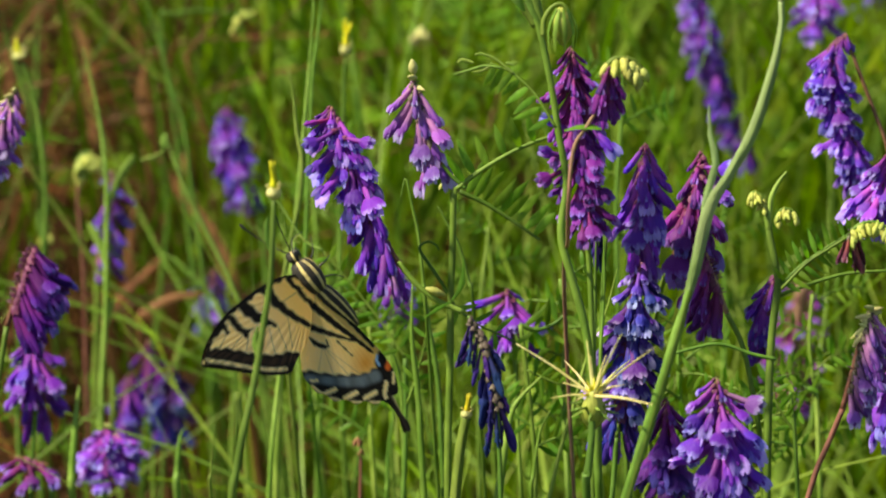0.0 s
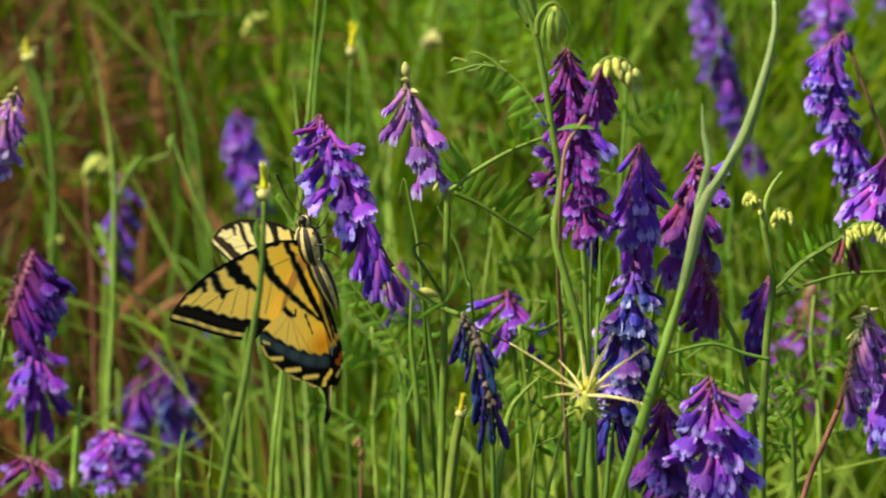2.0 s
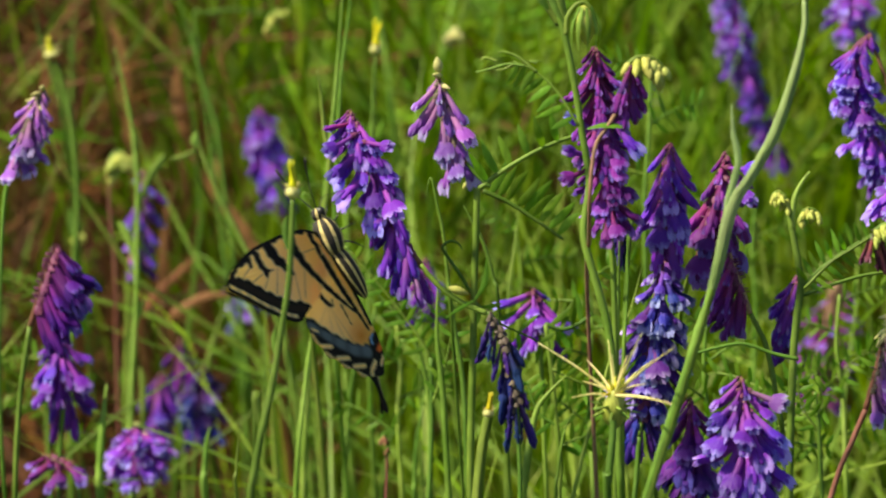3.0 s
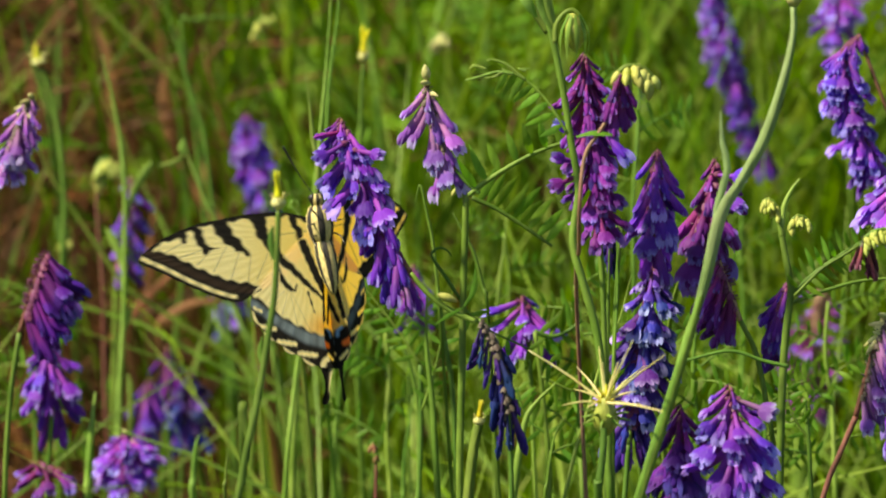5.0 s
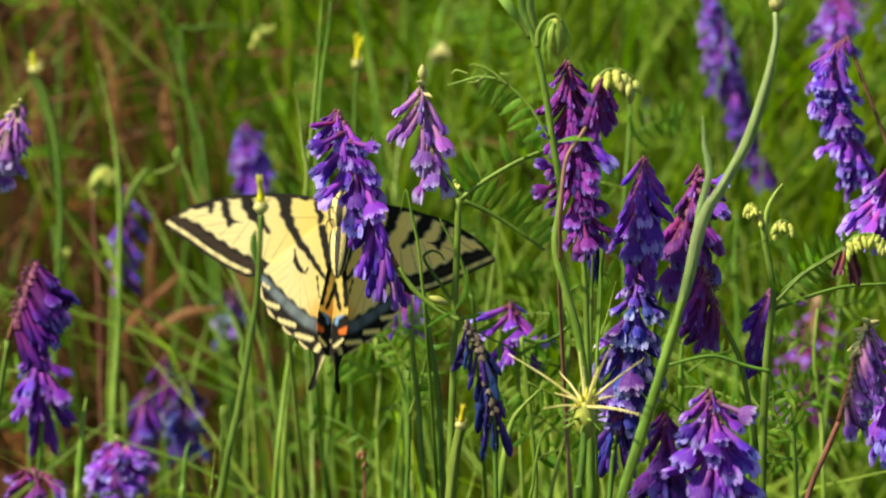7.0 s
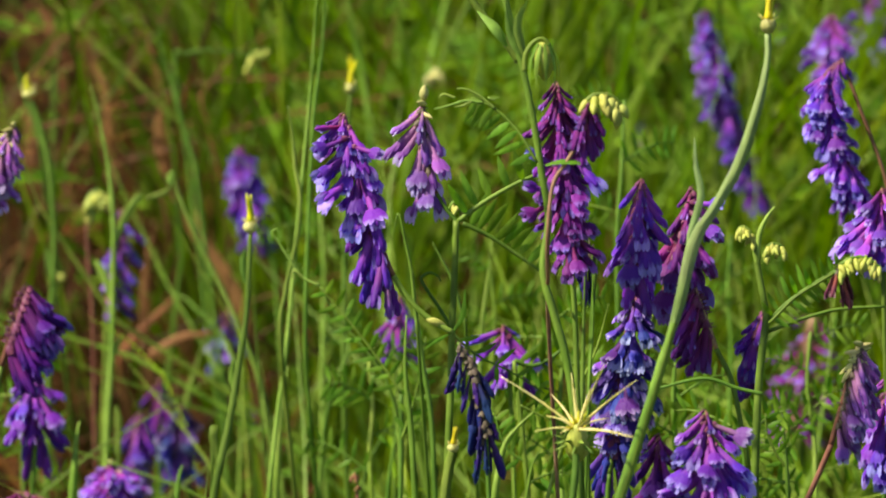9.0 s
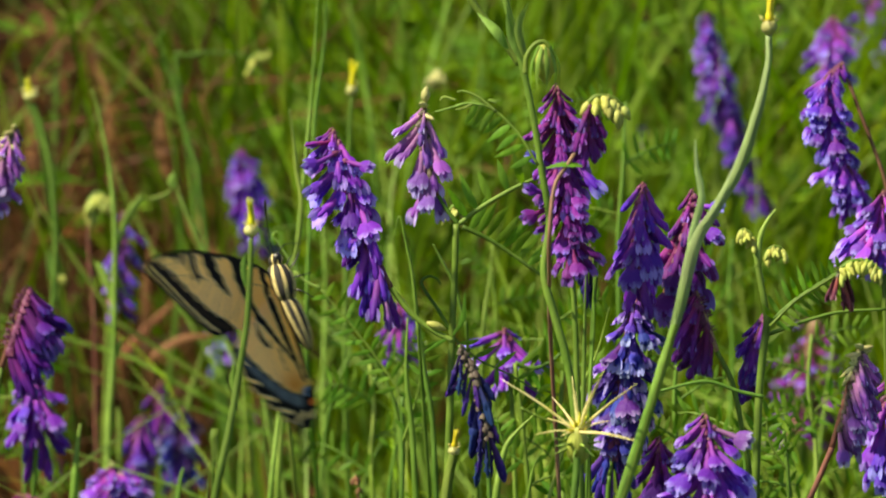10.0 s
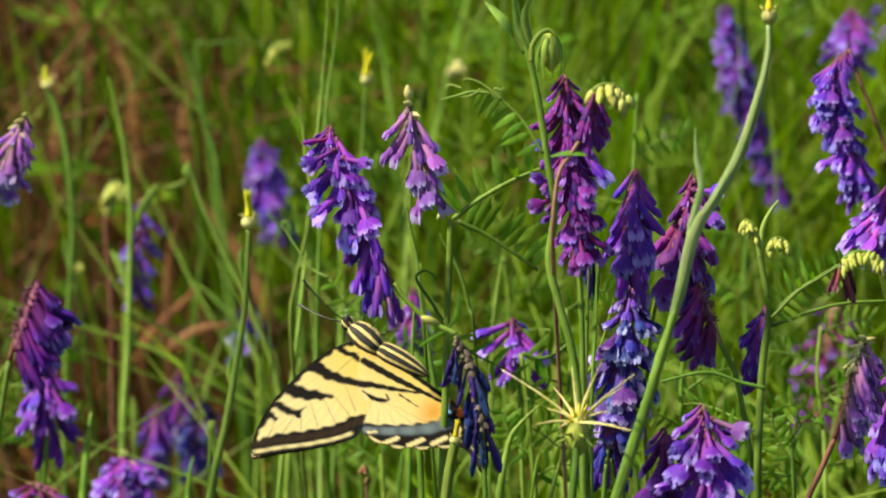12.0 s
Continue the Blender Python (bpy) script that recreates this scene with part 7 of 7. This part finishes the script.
    sway(rac_e, 0.3617, [(0, -0.00174, 0.00040), (0.5, -0.00188, 0.00066), (1, -0.00139, 0.00047), (1.5, -0.00231, 0.00061), (2, -0.00228, 0.00060), (2.5, -0.00237, 0.00080), (3, -0.00162, 0.00049), (5, -0.00208, 0.00061), (5.5, -0.00180, 0.00042), (6, -0.00200, 0.00055), (6.5, -0.00196, 0.00047), (8.5, 0.00113, -0.00044), (9, -0.00012, 0.00012), (9.5, 0.00000, 0.00000), (10, 0.00006, -0.00004), (10.5, -0.00255, 0.00070), (11, -0.00292, 0.00072), (11.5, -0.00246, 0.00082), (12, -0.00267, 0.00111)])
    sway(rac_e2, 0.3250, [(0, -0.00090, 0.00029), (0.5, -0.00105, 0.00032), (1, -0.00081, 0.00038), (1.5, -0.00132, 0.00029), (2, -0.00156, 0.00055), (2.5, -0.00142, 0.00052), (3, -0.00103, 0.00041), (5, -0.00129, 0.00029), (5.5, -0.00123, 0.00034), (6, -0.00121, 0.00024), (6.5, -0.00122, 0.00042), (8.5, 0.00072, -0.00023), (9, 0.00010, -0.00011), (9.5, 0.00000, 0.00000), (10, -0.00014, 0.00017), (10.5, -0.00171, 0.00069), (11, -0.00212, 0.00072), (11.5, -0.00169, 0.00083), (12, -0.00192, 0.00089)])
    sway(rac_f, 0.3561, [(0, 0.00005, 0.00013), (0.5, 0.00033, -0.00007), (1, -0.00031, 0.00000), (1.5, 0.00004, -0.00008), (2, 0.00001, -0.00004), (2.5, -0.00007, 0.00016), (3, 0.00007, -0.00017), (5, 0.00007, -0.00009), (5.5, 0.00012, -0.00026), (6, 0.00014, -0.00035), (6.5, -0.00008, -0.00017), (8.5, 0.00007, -0.00043), (9, 0.00010, -0.00009), (9.5, 0.00000, 0.00000), (10, 0.00007, -0.00004), (10.5, -0.00020, 0.00072), (11, -0.00037, 0.00097), (11.5, -0.00039, 0.00109), (12, -0.00087, 0.00163)])
    sway(rac_r, 0.3360, [(0, -0.00103, -0.00165), (0.5, -0.00113, -0.00141), (1, -0.00092, -0.00122), (1.5, -0.00108, -0.00116), (2, -0.00126, -0.00101), (2.5, -0.00155, -0.00083), (3, -0.00158, -0.00085), (5, -0.00132, -0.00067), (5.5, -0.00099, -0.00022), (6, -0.00093, -0.00012), (6.5, -0.00072, -0.00005), (8.5, 0.00023, -0.00021), (9, -0.00015, -0.00010), (9.5, 0.00000, 0.00000), (10, -0.00015, -0.00003), (10.5, -0.00092, -0.00021), (11, -0.00098, -0.00023), (11.5, -0.00122, -0.00019), (12, -0.00144, -0.00019)])
    sway(rac_i, 0.3223, [(0, -0.00039, -0.00038), (0.5, -0.00047, -0.00036), (1, -0.00022, -0.00031), (1.5, -0.00035, -0.00018), (2, -0.00028, 0.00002), (2.5, -0.00015, -0.00019), (3, 0.00020, -0.00002), (5, -0.00020, -0.00035), (5.5, -0.00049, -0.00035), (6, -0.00042, -0.00045), (6.5, -0.00036, -0.00010), (8.5, -0.00019, 0.00001), (9, 0.00047, 0.00012), (9.5, 0.00000, 0.00000), (10, 0.00027, -0.00001), (10.5, -0.00068, -0.00014), (11, -0.00028, -0.00015), (11.5, -0.00025, -0.00003), (12, -0.00040, 0.00008)])
    sway(blade_g, 0.3885, [(0, -0.00032, -0.00021), (0.5, -0.00020, -0.00040), (1, 0.00003, -0.00039), (1.5, -0.00031, -0.00028), (2, -0.00020, -0.00012), (2.5, -0.00014, 0.00011), (3, -0.00004, -0.00013), (5, -0.00040, 0.00001), (5.5, -0.00025, -0.00023), (6, -0.00039, -0.00011), (6.5, -0.00010, -0.00024), (8.5, 0.00020, 0.00002), (9, 0.00003, -0.00010), (9.5, 0.00000, 0.00000), (10, 0.00004, 0.00022), (10.5, -0.00008, 0.00008), (11, -0.00030, 0.00028), (11.5, 0.00006, 0.00007), (12, 0.00001, 0.00060)])
    sway(this_m, 0.3859, [(0, 0.00104, 0.00092), (0.5, 0.00101, 0.00113), (1, 0.00120, 0.00078), (1.5, 0.00119, 0.00054), (2, 0.00093, 0.00014), (2.5, 0.00081, 0.00010), (3, 0.00072, 0.00058), (5, -0.00050, 0.00003), (5.5, 0.00050, 0.00004), (6, -0.00004, -0.00004), (6.5, 0.00060, -0.00060), (8.5, -0.00004, 0.00025), (9, -0.00001, 0.00014), (9.5, 0.00000, 0.00000), (10, 0.00003, 0.00003), (10.5, 0.00043, 0.00003), (11, 0.00012, -0.00026), (11.5, -0.00009, -0.00050), (12, -0.00003, -0.00077)])
    sway(rac_q, 0.3615, [(0, -0.00002, -0.00325), (0.5, 0.00134, -0.00272), (1, -0.00058, -0.00328), (1.5, -0.00069, -0.00304), (2, -0.00070, -0.00214), (2.5, -0.00058, -0.00196), (3, -0.00076, -0.00314), (5, -0.00061, -0.00140), (5.5, -0.00068, -0.00101), (6, -0.00076, -0.00058), (6.5, -0.00071, -0.00000), (8.5, -0.00029, -0.00024), (9, -0.00004, 0.00013), (9.5, 0.00000, 0.00000), (10, -0.00035, -0.00009), (10.5, 0.00006, -0.00004), (11, -0.00010, 0.00008), (11.5, -0.00072, 0.00050), (12, -0.00074, 0.00111)])
    sway(far_c, 0.1900, [(0, -0.00043, -0.00283), (0.5, -0.00041, -0.00276), (1, -0.00016, -0.00233), (1.5, 0.00002, -0.00189), (2, -0.00011, -0.00107), (2.5, 0.00023, -0.00134), (3, 0.00013, -0.00179), (5, -0.00046, -0.00263), (5.5, -0.00032, -0.00223), (6, -0.00037, -0.00193), (6.5, -0.00025, -0.00144), (8.5, -0.00010, -0.00003), (9, -0.00010, 0.00013), (9.5, 0.00000, 0.00000), (10, -0.00003, 0.00001), (10.5, -0.00004, -0.00003), (11, 0.00032, 0.00061), (11.5, 0.00038, 0.00119), (12, 0.00072, 0.00184)])
    sway(rac_l, 0.2968, [(0, 0.00073, 0.00159), (0.5, 0.00047, 0.00158), (1, 0.00040, 0.00128), (1.5, 0.00032, 0.00109), (2, 0.00003, 0.00058), (2.5, -0.00001, 0.00057), (3, -0.00016, 0.00097), (5, 0.00004, 0.00146), (5.5, -0.00003, 0.00132), (6, 0.00013, 0.00120), (6.5, 0.00014, 0.00086), (8.5, -0.00005, 0.00002), (9, 0.00020, -0.00010), (9.5, 0.00000, 0.00000), (10, -0.00011, 0.00010), (10.5, 0.00008, -0.00002), (11, 0.00012, -0.00043), (11.5, -0.00005, -0.00076), (12, -0.00032, -0.00124)])


motions()
